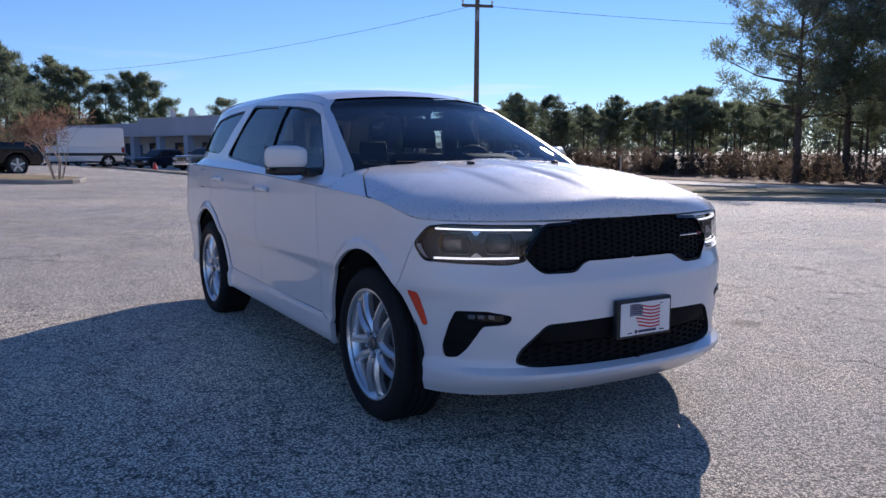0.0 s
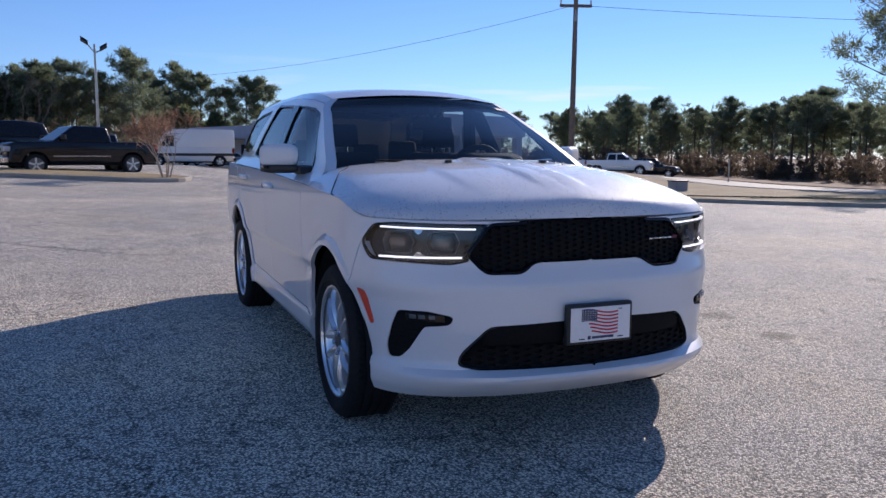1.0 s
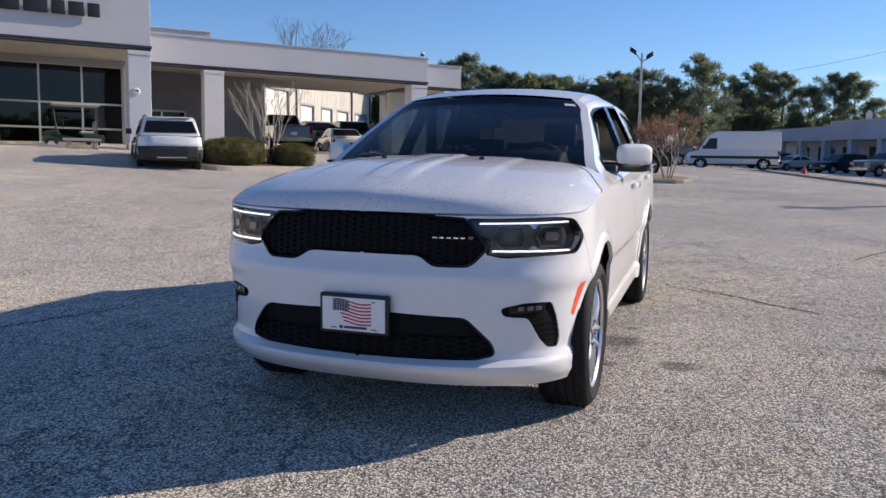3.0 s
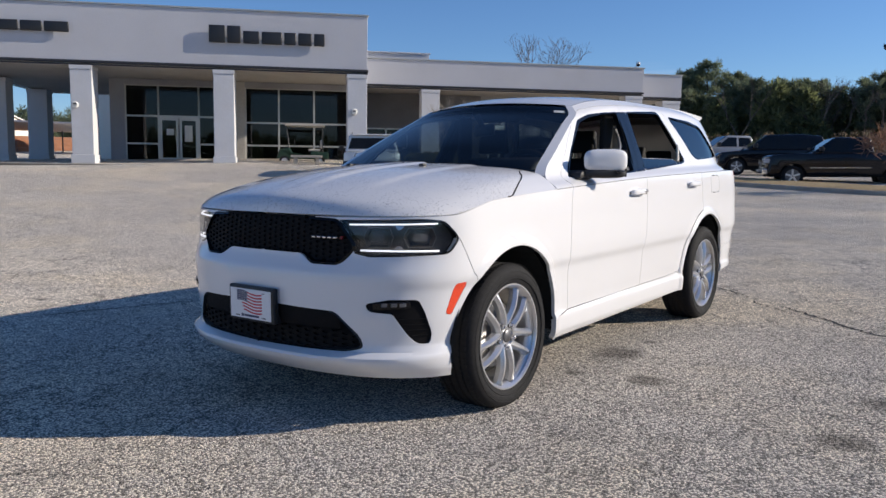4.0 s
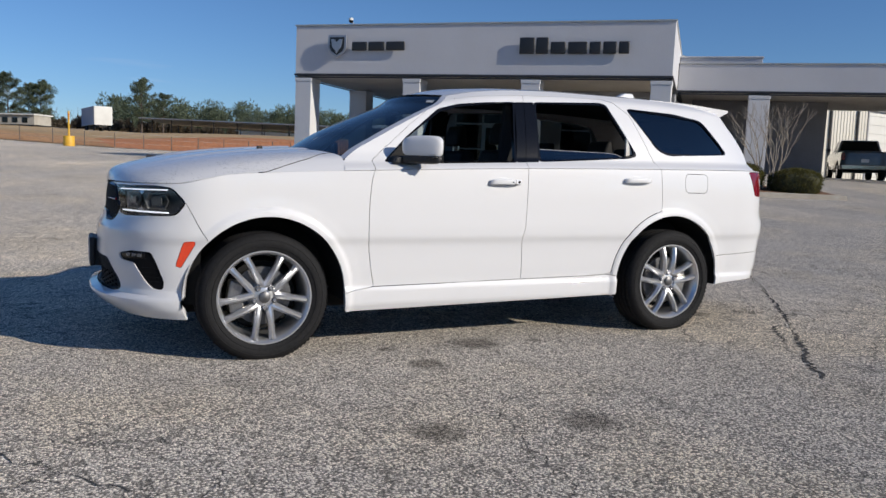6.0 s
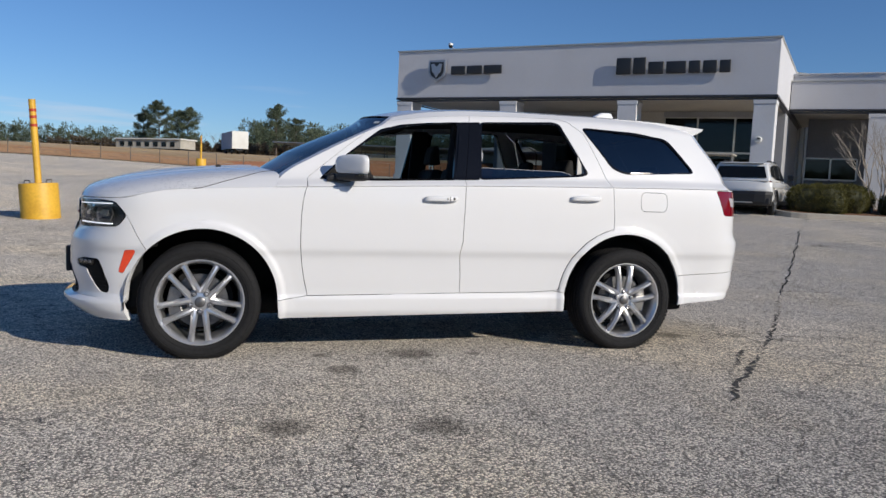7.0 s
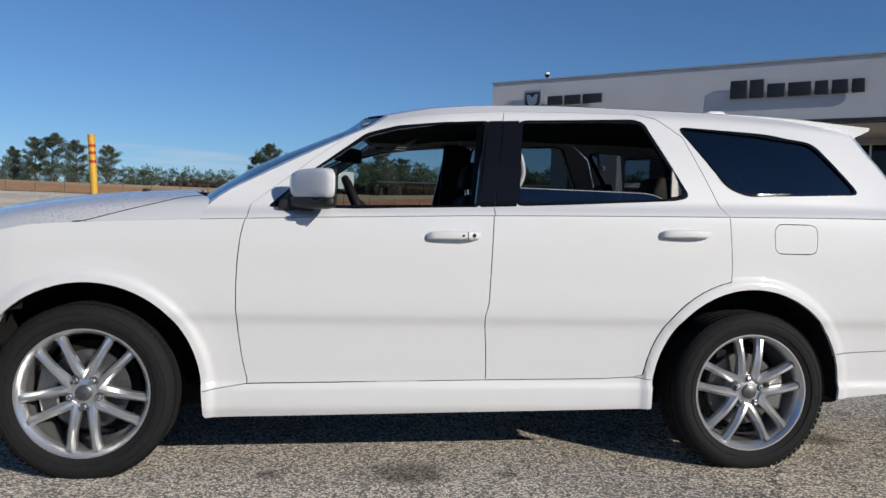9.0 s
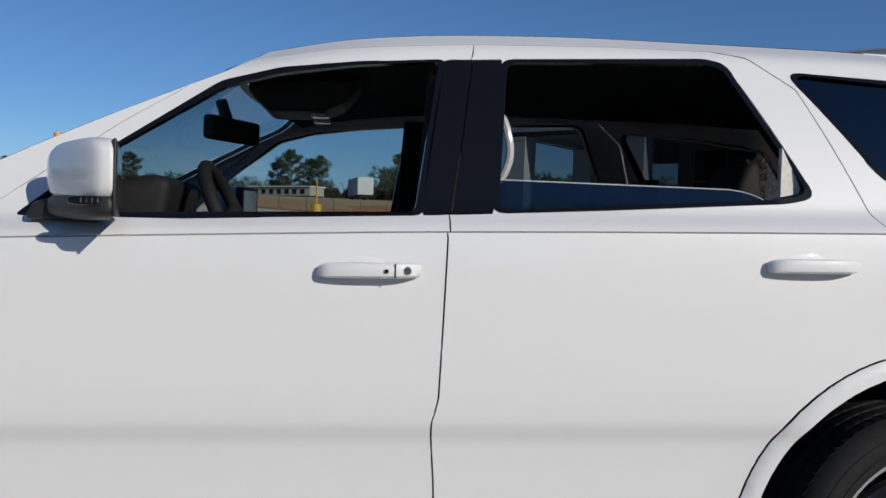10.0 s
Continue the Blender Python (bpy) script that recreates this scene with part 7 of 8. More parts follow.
def cone_tree(seed, h, name="cedar_tree"):
    rng = random.Random(seed)
    t = thing(name, "dense bushy evergreen with foliage to the ground", "tree", group="evergreens")
    part("trunk", Geo().tube([(0, 0, 0), (0.05, 0, h * 0.5), (0, 0.05, h * 0.95)], [0.02 * h, 0.012 * h, 0.01], 7), M_BARK, t, clean=False)
    v, f = [], []
    for i in range(230):
        u = rng.random() ** 0.8
        r = h * 0.34 * (1 - u) ** 0.6 * rng.uniform(0.4, 1.1) + 0.1
        a = rng.uniform(0, 6.283)
        tuft(v, f, rng, Vector((r * math.cos(a), r * math.sin(a), h * (0.04 + 0.94 * u))), 0.07 * h, 22, 0.055 * h, 0.012 * h)
    part("crown", Geo().add(v, f), M_NEEDLE2, t, "olive green foliage", clean=False)
    return t


def bare_tree(seed, h, stems, mat, name, label, spread=0.5, depth=4, twigs=None, fork=2):
    rng = random.Random(seed)
    t = thing(name, label, "tree")
    g = Geo()
    tips = []

    def grow(p, d, ln, r, k):
        q = p + d * ln * 0.5 + Vector((rng.gauss(0, 0.05), rng.gauss(0, 0.05), 0)) * ln
        e = p + d * ln
        g.tube([p, q, e], [r, r * 0.85, r * 0.66], 6 if k > 1 else 4, cap=False)
        if k == 0:
            tips.append(e)
            return
        for _ in range(fork if k > 1 else 3):
            a = Vector((rng.gauss(0, 1), rng.gauss(0, 1), rng.gauss(0.2, 0.6))).normalized()
            grow(e, (d + a * spread).normalized(), ln * rng.uniform(0.6, 0.85), r * 0.62, k - 1)

    for s in range(stems):
        a = 2 * math.pi * s / max(stems, 1) + rng.uniform(-0.4, 0.4)
        o = 0.12 if stems > 1 else 0
        d = Vector((math.cos(a) * 0.28 * (stems > 1), math.sin(a) * 0.28 * (stems > 1), 1)).normalized()
        grow(Vector((o * math.cos(a), o * math.sin(a), 0)), d, h * 0.33, 0.010 * h + (0.008 if stems > 1 else 0.05), depth)
    part("stem" if stems > 1 else "trunk", g, mat, t, smooth=True, clean=False)
    if twigs:
        v, f = [], []
        for e in tips:
            tuft(v, f, rng, e, 0.25 if h < 5 else 0.55, 9 if h < 5 else 14, 0.30 if h < 5 else 0.5, 0.012 if h < 5 else 0.02)
        part("twig_haze", Geo().add(v, f), twigs, t, "haze of fine twigs", clean=False)
    return t


def set_down(ob, x, y, turn=0.0, scale=1.0, sink=0.1):
    ob.matrix_world = Matrix.Translation((x, y, land(x, y) - sink)) @ Matrix.Rotation(turn, 4, "Z") @ Matrix.Scale(scale, 4)


def again(ob, x, y, turn, scale, sink=0.1):
    keep = ob.scale.copy()
    ob.scale = (1, 1, 1)
    c = copy_thing(ob, Matrix.Translation((x, y, land(x, y) - sink)) @ Matrix.Rotation(turn, 4, "Z") @ Matrix.Scale(scale, 4))
    ob.scale = keep
    return c


big = pine(11, 16.0, 0.30, 0.40, 58, 62, 0.26, label="very tall pine with a broad open crown beside the driveway", puff=0.046)
set_down(big, -32.3, 50.8, 0.4)
big2 = pine(12, 17.0, 0.26, 0.36, 72, 62, 0.26, label="very tall pine with a dense dark crown beside the driveway", puff=0.048)
set_down(big2, -33.5, 59.0, 1.0)
again(big2, -27.0, 56.0, 2.2, 1.0)
again(big, -31.5, 67.0, 3.0, 1.05)
again(big2, -22.0, 62.0, 4.0, 1.0)

P = [pine(21, 13, 0.42, 0.24, 28, 26, 0.36, puff=0.046), pine(22, 12, 0.26, 0.29, 36, 28, 0.36, puff=0.048), pine(23, 14, 0.52, 0.21, 22, 26, 0.36, puff=0.046)]
CE = [cone_tree(31, 8), cone_tree(32, 7)]
BT = [bare_tree(41, 9, 1, M_BAREBARK, "bare_tree", "leafless grey winter tree at the edge of the woods", 0.55, 5), bare_tree(42, 10, 1, M_BAREBARK, "bare_tree", "leafless grey winter tree at the edge of the woods", 0.5, 5)]
rng = random.Random(7)
first = {}


def plant(ob, x, y, h, base_h):
    s = h / base_h
    key = ob.name
    if key not in first:
        first[key] = True
        set_down(ob, x, y, rng.uniform(0, 6.28), s)
        return ob
    return again(ob, x, y, rng.uniform(0, 6.28), s)


HEIGHT = {P[0].name: 14.2, P[1].name: 13.2, P[2].name: 15.2, CE[0].name: 8, CE[1].name: 7, BT[0].name: 9, BT[1].name: 10}


def woods(a, b, n, depth, lo, hi, mix):
    for i in range(n):
        t = (i + rng.random()) / n
        k = rng.random() * depth
        d = Vector((b[0] - a[0], b[1] - a[1])).normalized()
        x, y = lerp(a[0], b[0], t) - d.y * k, lerp(a[1], b[1], t) + d.x * k
        o = rng.choice(mix)
        plant(o, x, y, rng.uniform(lo, hi) * (1 + 0.15 * k / max(depth, 1)) * (0.65 if o in CE or o in BT else 1.0), HEIGHT[o.name])


# behind the parked trucks
woods((-92, 2), (-80, -40), 30, 12, 6.8, 8.6, P)
woods((-80, -8), (-76, -38), 30, 7, 6.5, 11.0, CE)
woods((-79, -12), (-75, -30), 12, 4, 5.5, 9.0, P[:2])
woods((-82, 0), (-80, -10), 7, 3, 8.0, 10.4, P)
for k, x, y, h in ((1, -77, -26.5, 10.4), (1, -76.5, -23.8, 11.0), (1, -77.5, -21.6, 10.0), (0, -77, -19.4, 8.6), (2, -78, -17.6, 8.0), (0, -76.5, -16.8, 9.2), (2, -77, -14.9, 8.0), (1, -77.5, -9.4, 9.0), (1, -76, -8.0, 9.4)):
    plant(P[k], x, y, h, HEIGHT[P[k].name])
woods((-78, -10), (-74, -15), 9, 4, 9, 11.5, BT)
woods((-84, 2), (-76, -22), 8, 6, 9, 12, BT)
# behind the low building
for x, y, h in ((-120, 4.3, 13.2), (-120, 7.9, 15), (-116, 6.2, 11), (-119.4, 10.6, 13.6), (-119, 14.2, 11.6), (-118.5, 17.2, 13.4), (-118, 20.2, 13.2), (-117, 22.6, 9.8), (-116, 30.5, 10.0), (-112, 40.5, 8.6), (-111, 43.5, 8.4)):
    plant(P[1] if h in (15, 13.2, 11, 13.6) else P[0], x, y, h, HEIGHT[P[1].name] if h in (15, 13.2, 11, 13.6) else HEIGHT[P[0].name])
woods((-112, 24), (-114, 2), 12, 4, 7, 10, CE)
# across the road on the sunny side
woods((-56, 84), (-98, 60), 34, 10, 6.8, 8.8, P)
woods((10, 104), (-52, 86), 26, 22, 7.5, 10, P)
woods((-40, 78), (-100, 60), 26, 8, 5.6, 8.0, P[::2] + BT)
woods((20, 80), (-38, 70), 18, 14, 6, 9, P + BT)
# beyond the field
for x, y, h in ((44.8, -154, 8.4), (14, -158, 10.4), (17.5, -161, 8.6), (11, -160, 9), (-7.6, -144, 10.0), (-11.5, -147, 8.0), (9, -159, 9.6), (54.4, -152, 10.2), (58, -154, 9.5), (51, -156, 9.3), (64, -160, 8), (75, -170, 8), (100, -180, 10)):
    plant(P[1] if x != -11.5 else P[0], x, y, h, HEIGHT[P[1].name] if x != -11.5 else HEIGHT[P[0].name])
woods((14, -168), (2, -160), 5, 6, 6, 8, BT)


def far_wood(name, a, b, n, depth, lo, hi, mat, label, seed, leaf=1.2):
    r = random.Random(seed)
    v, f = [], []
    d = Vector((b[0] - a[0], b[1] - a[1])).normalized()
    for i in range(n):
        t = r.random()
        k = r.random() * depth
        x, y = lerp(a[0], b[0], t) - d.y * k, lerp(a[1], b[1], t) + d.x * k
        h = r.uniform(lo, hi)
        z = land(x, y)
        for _ in range(9):
            u = r.random()
            tuft(v, f, r, Vector((x + r.gauss(0, 0.13) * h * (1.1 - u), y + r.gauss(0, 0.10) * h * (1.1 - u), z + h * (0.08 + 0.9 * u))), 0.10 * h, 20, leaf * 0.7, leaf * 0.14)
    ob = part(name, Geo().add(v, f), mat, clean=False)
    return tagged(ob, label, "woods", "", "stuff")


far_wood("far_woods", (-330, -262), (-8, -306), 1500, 45, 13.0, 16.0, M_NEEDLE, "distant dark green pine ridge beyond the field", 5, 1.1)
far_wood("far_woods_line", (10, -300), (330, -250), 900, 20, 9.5, 12.0, M_NEEDLE, "distant line of pines beyond the field", 6, 0.8)
far_wood("far_thicket", (-40, -150), (34, -172), 260, 10, 1.2, 2.6, M_BRUSH, "thicket of brown winter brush", 8, 0.8)
far_wood("roadside_brush", (-34, 64), (-104, 60), 640, 10, 0.9, 2.8, M_GREYTWIG, "grey-brown brush under the pines", 9, 0.24)
far_wood("roadside_brush_line", (30, 68), (-36, 62), 440, 14, 0.8, 2.6, M_GREYTWIG, "grey-brown brush under the pines", 10, 0.24)
far_wood("woods_brush", (-72, 4), (-70, -40), 240, 6, 1.2, 3.4, M_BRUSH, "brown brush at the edge of the woods", 12, 0.26)
far_wood("far_woods_back", (-330, 160), (-200, -160), 520, 30, 10, 15, M_NEEDLE, "distant pines behind the buildings", 13, 1.3)
far_wood("far_woods_side", (160, 260), (-240, 170), 620, 40, 11, 15, M_NEEDLE, "distant pines across the road", 14, 1.3)
far_wood("far_woods_rear", (260, -120), (220, 240), 420, 40, 10, 15, M_NEEDLE, "distant pines behind the lot", 15, 1.6)

# single bare trees
m1 = bare_tree(51, 2.7, 5, M_MYRTLE, "crape_myrtle", "leafless crape myrtle with russet twigs on the grass island", 0.7, 4, M_REDTWIG)
set_down(m1, -25.0, -0.1, 0.3, 0.88, 0.0)
m2 = bare_tree(52, 2.5, 8, M_MYRTLE, "crape_myrtle", "leafless pale crape myrtle between clipped hedges", 0.34, 5)
set_down(m2, -16.7, -12.2, 0.9, 1.0, 0.0)
b1 = bare_tree(53, 15.0, 1, M_BAREBARK, "bare_tree", "tall leafless tree behind the showroom roof", 0.62, 6, fork=3)
set_down(b1, -77.7, -44.1, 0.2, 0.92)


M_HEDGECORE = material("hedge_shade", (0.06, 0.06, 0.025), 0.9, grain=0.4, grain_scale=30, bump=0.8, bump_scale=40)


def hedge(x, y, rx, ry, h, seed, label="low clipped boxwood hedge by the walkway"):
    r = random.Random(seed)
    t = thing("hedge", label, "hedge", Matrix.Translation((x, y, land(x, y))) @ Matrix.Rotation(math.atan2(0.6823, -0.7311), 4, "Z"), "clipped hedges")
    core = egg((0, 0, h * 0.48), (rx * 0.95, ry * 0.95, h * 0.48), 3.6, 14)
    core.v = [(a * (1 + 0.12 * noise.noise((a * 2, b * 2, c * 2 + seed))), b * (1 + 0.12 * noise.noise((a * 2, b * 2, c * 2 + 9))), max(c, 0.02)) for a, b, c in core.v]
    part("core", core, M_HEDGECORE, t, smooth=True)
    v, f = [], []
    for _ in range(1100):
        q = core.v[r.randrange(len(core.v))]
        p = Vector((q[0] + r.gauss(0, 0.03), q[1] + r.gauss(0, 0.03), max(0.05, q[2] + r.gauss(0, 0.03))))
        tuft(v, f, r, p, 0.10, 26, 0.028, 0.011)
    part("foliage", Geo().add(v, f), M_HEDGE, t, "olive green leaves", clean=False)


hedge(-14.75, -12.35, 0.75, 0.65, 0.80, 1)
hedge(-15.65, -12.55, 0.75, 0.65, 0.78, 2)
hedge(-16.35, -12.9, 0.6, 0.6, 0.75, 4)
hedge(-17.2, -11.6, 0.68, 0.6, 0.74, 3)
sheet("planting_bed", M_PINESTRAW, [(-13.7, -11.95), (-15.0, -11.6), (-18.2, -10.9)], [(-14.2, -13.8), (-16, -13.6), (-18.9, -12.4)], 0.12, 16, 5, 0.2, "planting bed with straw mulch", category="bed")
kerb("bed_kerb", [(-18.3, -10.75), (-15.0, -11.45), (-13.8, -11.75), (-13.5, -12.0), (-13.55, -12.6), (-14.05, -13.9)], 0.15, 0.14)


# ---- parked vehicles ----
M_CARGLASS = material("parked_car_glass", (0.008, 0.009, 0.010), 0.06, coat=0.1, spec=0.3, bump=0.005, bump_scale=20)


def paint(name, base, rough=0.25):
    return material(name, base, rough, coat=1.0 if base[0] > 0.1 else 0.55, spec=0.5 if base[0] > 0.1 else 0.2, bump=0.01, bump_scale=600, stain=0.08, stain_scale=1.5)


PAINT = {"black": paint("black_paint", (0.004, 0.005, 0.009)), "navy": paint("navy_paint", (0.008, 0.012, 0.026)), "white": paint("plain_white_paint", (0.72, 0.72, 0.71)), "silver": paint("silver_paint", (0.42, 0.42, 0.42)), "gold": paint("tan_gold_paint", (0.24, 0.19, 0.13)), "grey": paint("grey_paint", (0.12, 0.125, 0.13)), "red": paint("red_paint", (0.30, 0.02, 0.02)), "green": paint("dark_green_paint", (0.03, 0.06, 0.04))}

SHAPES = {
    "pickup": dict(w=1.0, z0=0.46, wheels=(1.86, -1.80), r=0.41, top=[(-2.92, 0.62), (-2.92, 1.27), (-0.98, 1.29), (1.30, 1.30), (2.62, 1.25), (2.84, 1.17), (2.90, 0.62)], cab=[(-1.02, 1.27), (-0.86, 1.88), (0.35, 1.91), (1.22, 1.28)], side=[[(-0.90, 1.32), (-0.80, 1.78), (-0.20, 1.80), (-0.20, 1.32)], [(-0.10, 1.32), (-0.10, 1.80), (0.34, 1.80), (0.95, 1.32)]], bed=True),
    "suv": dict(w=0.96, z0=0.34, wheels=(1.42, -1.42), r=0.37, top=[(-2.33, 0.5), (-2.35, 1.10), (1.0, 1.10), (2.1, 1.0), (2.32, 0.8), (2.35, 0.5)], cab=[(-2.30, 1.08), (-2.05, 1.68), (-1.2, 1.76), (0.15, 1.74), (1.02, 1.09)], side=[[(-2.05, 1.14), (-1.90, 1.56), (-1.05, 1.63), (-1.05, 1.14)], [(-0.97, 1.14), (-0.97, 1.63), (-0.12, 1.64), (-0.12, 1.14)], [(-0.04, 1.14), (-0.04, 1.64), (0.18, 1.62), (0.78, 1.14)]]),
    "crossover": dict(w=0.93, z0=0.34, wheels=(1.36, -1.36), r=0.36, top=[(-2.22, 0.55), (-2.30, 0.80), (-2.24, 1.06), (1.0, 1.08), (2.0, 0.98), (2.28, 0.78), (2.3, 0.5)], cab=[(-2.24, 1.05), (-2.02, 1.54), (-1.86, 1.63), (-1.1, 1.68), (0.1, 1.67), (0.98, 1.07)], side=[[(-1.85, 1.22), (-1.72, 1.50), (-1.15, 1.58), (-1.15, 1.14)], [(-1.07, 1.13), (-1.07, 1.58), (-0.2, 1.60), (-0.2, 1.12)], [(-0.12, 1.12), (-0.12, 1.60), (0.14, 1.57), (0.74, 1.12)]], clad=True),
    "sedan": dict(w=0.90, z0=0.26, wheels=(1.35, -1.32), r=0.33, top=[(-2.27, 0.42), (-2.32, 0.92), (-1.75, 1.0), (0.95, 0.96), (2.05, 0.80), (2.27, 0.60), (2.28, 0.42)], cab=[(-1.75, 0.98), (-0.95, 1.42), (-0.2, 1.47), (0.30, 1.42), (1.02, 0.95)], side=[[(-1.35, 1.02), (-0.88, 1.34), (-0.28, 1.38), (-0.28, 1.0)], [(-0.2, 1.0), (-0.2, 1.38), (0.26, 1.34), (0.78, 0.99)]]),
    "van": dict(w=1.02, z0=0.36, wheels=(1.95, -1.95), r=0.36, top=[(-2.98, 0.5), (-2.98, 1.3), (1.9, 1.3), (2.75, 1.12), (2.95, 0.9), (2.98, 0.5)], cab=[(-2.97, 1.28), (-2.94, 2.42), (-2.8, 2.5), (1.0, 2.5), (1.55, 2.2), (2.1, 1.28)], side=[[(0.95, 1.35), (0.95, 2.05), (1.42, 2.05), (1.85, 1.35)]]),
}


def cab_shell(cab, wb, wt):
    """A cabin with sides that lean in."""
    z0, z1 = min(z for x, z in cab), max(z for x, z in cab)
    yv = [lerp(wb, wt, (z - z0) / (z1 - z0)) for x, z in cab]
    n = len(cab)
    v = [(x, y, z) for (x, z), y in zip(cab, yv)] + [(x, -y, z) for (x, z), y in zip(cab, yv)]
    return Geo().add(v, [tuple(range(n)), tuple(range(2 * n - 1, n - 1, -1))] + [(i, i + n, (i + 1) % n + n, (i + 1) % n) for i in range(n)])


def loft_body(outline, w, ends, grow=0.0, round_by=0.17):
    """A side outline carried across the car: sides tuck in, corners sweep back."""
    us = (-1, -0.82, -0.5, 0, 0.5, 0.82, 1)
    v = []
    for u in us:
        for x, z in outline:
            hw = w * (1 - 0.045 * sstep((z - 0.80) / 0.45) - 0.035 * sstep((0.60 - z) / 0.3)) + grow
            far = ends[1] if x > 0 else ends[0]
            k = sstep((abs(x) - abs(far) + 0.55) / 0.55)
            v.append((x - math.copysign(round_by * abs(u) ** 5 * k, x), u * hw, z))
    n = len(outline)
    f = [(j * n + i, j * n + (i + 1) % n, (j + 1) * n + (i + 1) % n, (j + 1) * n + i) for j in range(6) for i in range(n)]
    return Geo().add(v, f + [tuple(range(n)), tuple(range(7 * n - 1, 6 * n - 1, -1))])


def vehicle(kind, colour, label, x, y, heading, category="car", group="", scale=1.0, z=None):
    s = SHAPES[kind]
    name = {"pickup": "pickup_truck", "suv": "parked_suv", "crossover": "compact_suv", "sedan": "sedan", "van": "cargo_van"}[kind]
    zz = land(x, y) if z is None else z
    t = thing(name, label, category, Matrix.Translation((x, y, zz)) @ Matrix.Rotation(radians(heading), 4, "Z") @ Matrix.Scale(scale, 4), group)
    w, r = s["w"], s["r"]
    low = []
    for wx in reversed(s["wheels"]):
        low += [(wx + (r + 0.07) * math.cos(a), max(s["z0"], r + (r + 0.07) * math.sin(a))) for a in np.linspace(math.pi, 0, 13)]
    top = s["top"]
    outline = [(top[0][0], s["z0"])] + low + [(top[-1][0], s["z0"])] + top[::-1]
    body = part("body", loft_body(outline, w, (min(q[0] for q in top), max(q[0] for q in top))), PAINT[colour], t, bevel=0.05, segs=3)
    cab = s["cab"]
    wb, wt = w - 0.06, w - 0.22 if kind != "van" else w - 0.14
    part("cabin", cab_shell(cab, wb, wt), PAINT[colour], t, bevel=0.06, segs=3)
    z0, z1 = min(q for p, q in cab), max(q for p, q in cab)

    def side_y(zq):
        return lerp(wb, wt, (zq - z0) / (z1 - z0)) + 0.008

    for poly in s["side"]:
        for sg in (1, -1):
            v = [(a, sg * side_y(b), b) for a, b in poly] + [(a, sg * (side_y(b) - 0.03), b) for a, b in poly]
            n = len(poly)
            part("window", Geo().add(v, [tuple(range(n)), tuple(range(2 * n - 1, n - 1, -1))] + [(i, (i + 1) % n, (i + 1) % n + n, i + n) for i in range(n)]), M_CARGLASS, t)
    for (xa, za), (xb, zb), o, nm in ((cab[-2], cab[-1], 0.012, "windscreen"), (cab[1], cab[0], -0.02 if s.get("clad") else -0.012, "rear_window")):
        if kind == "van" and nm == "rear_window":
            continue
        p, q = (lerp(xa, xb, 0.08), lerp(za, zb, 0.08)), (lerp(xa, xb, 0.9 if nm == "windscreen" else 0.78), lerp(za, zb, 0.9 if nm == "windscreen" else 0.78))
        v = [(p[0] + o, -side_y(p[1]) + 0.11, p[1] + 0.008), (p[0] + o, side_y(p[1]) - 0.11, p[1] + 0.008), (q[0] + o, side_y(q[1]) - 0.09, q[1] + 0.008), (q[0] + o, -side_y(q[1]) + 0.09, q[1] + 0.008)]
        v += [(a - 2 * o, b, c - 0.03) for a, b, c in v]
        part(nm, Geo().add(v, [(0, 1, 2, 3), (7, 6, 5, 4), (0, 4, 5, 1), (1, 5, 6, 2), (2, 6, 7, 3), (3, 7, 4, 0)]), M_CARGLASS, t)
    # ends
    xf, xr = top[-1][0], top[0][0]
    zf = top[-2][1]
    part("front_bumper", Geo().box(xf - 0.12, xf + 0.07, -w + 0.04, w - 0.04, s["z0"] + 0.02, s["z0"] + 0.24), M_CHROME if kind == "pickup" else PAINT[colour], t, bevel=0.03)
    part("grille", Geo().box(xf - 0.1, xf + 0.015, -w * 0.48, w * 0.48, s["z0"] + 0.27, zf - 0.1), M_BLACKPLASTIC, t, bevel=0.02)
    part("rear_bumper", Geo().box(xr - 0.07, xr + 0.12, -w + 0.04, w - 0.04, s["z0"] + 0.02, s["z0"] + 0.22), M_CHROME if kind == "pickup" else M_BLACKPLASTIC, t, bevel=0.03)
    for sg in (1, -1):
        part("headlight", Geo().box(xf - 0.22, xf + 0.02, sg * w * 0.75 - 0.19, sg * w * 0.75 + 0.19, zf - 0.26, zf - 0.08), M_CLEARLENS, t, bevel=0.03)
        if s.get("clad"):
            lamp = part("tail_light", Geo().obox((xr + 0.115, sg * 0.70, 1.045), (0.025, 0, 0.0), (0.05 * -1, -sg * 0.20, 0.012), (0, 0, 0.045)), M_LENSGREY, t, "slim smoked tail lamp", bevel=0.02)
            part("red_lens", Geo().obox((xr + 0.083, sg * 0.70, 1.068), (0.02, 0, 0.0), (0.05 * -1, -sg * 0.185, 0.012), (0, 0, 0.012)), M_REDLENS, lamp, bevel=0.006)
        else:
            part("tail_light", Geo().box(xr + 0.05, xr + 0.22, sg * (w - 0.09) - 0.095, sg * (w - 0.09) + 0.07, top[1][1] - 0.38, top[1][1] - 0.05), M_REDLENS, t, bevel=0.02)
        mz = z0 + 0.10
        part("wing_mirror", Geo().box(cab[-1][0] - 0.42, cab[-1][0] - 0.24, sg * (w + 0.12) - 0.09, sg * (w + 0.12) + 0.09, mz, mz + 0.18), M_BLACKPLASTIC, t, bevel=0.03)
    part("number_plate", Geo().box(xr - 0.024, xr - 0.016, -0.16, 0.16, s["z0"] + 0.34, s["z0"] + 0.49), M_PLATE, t)
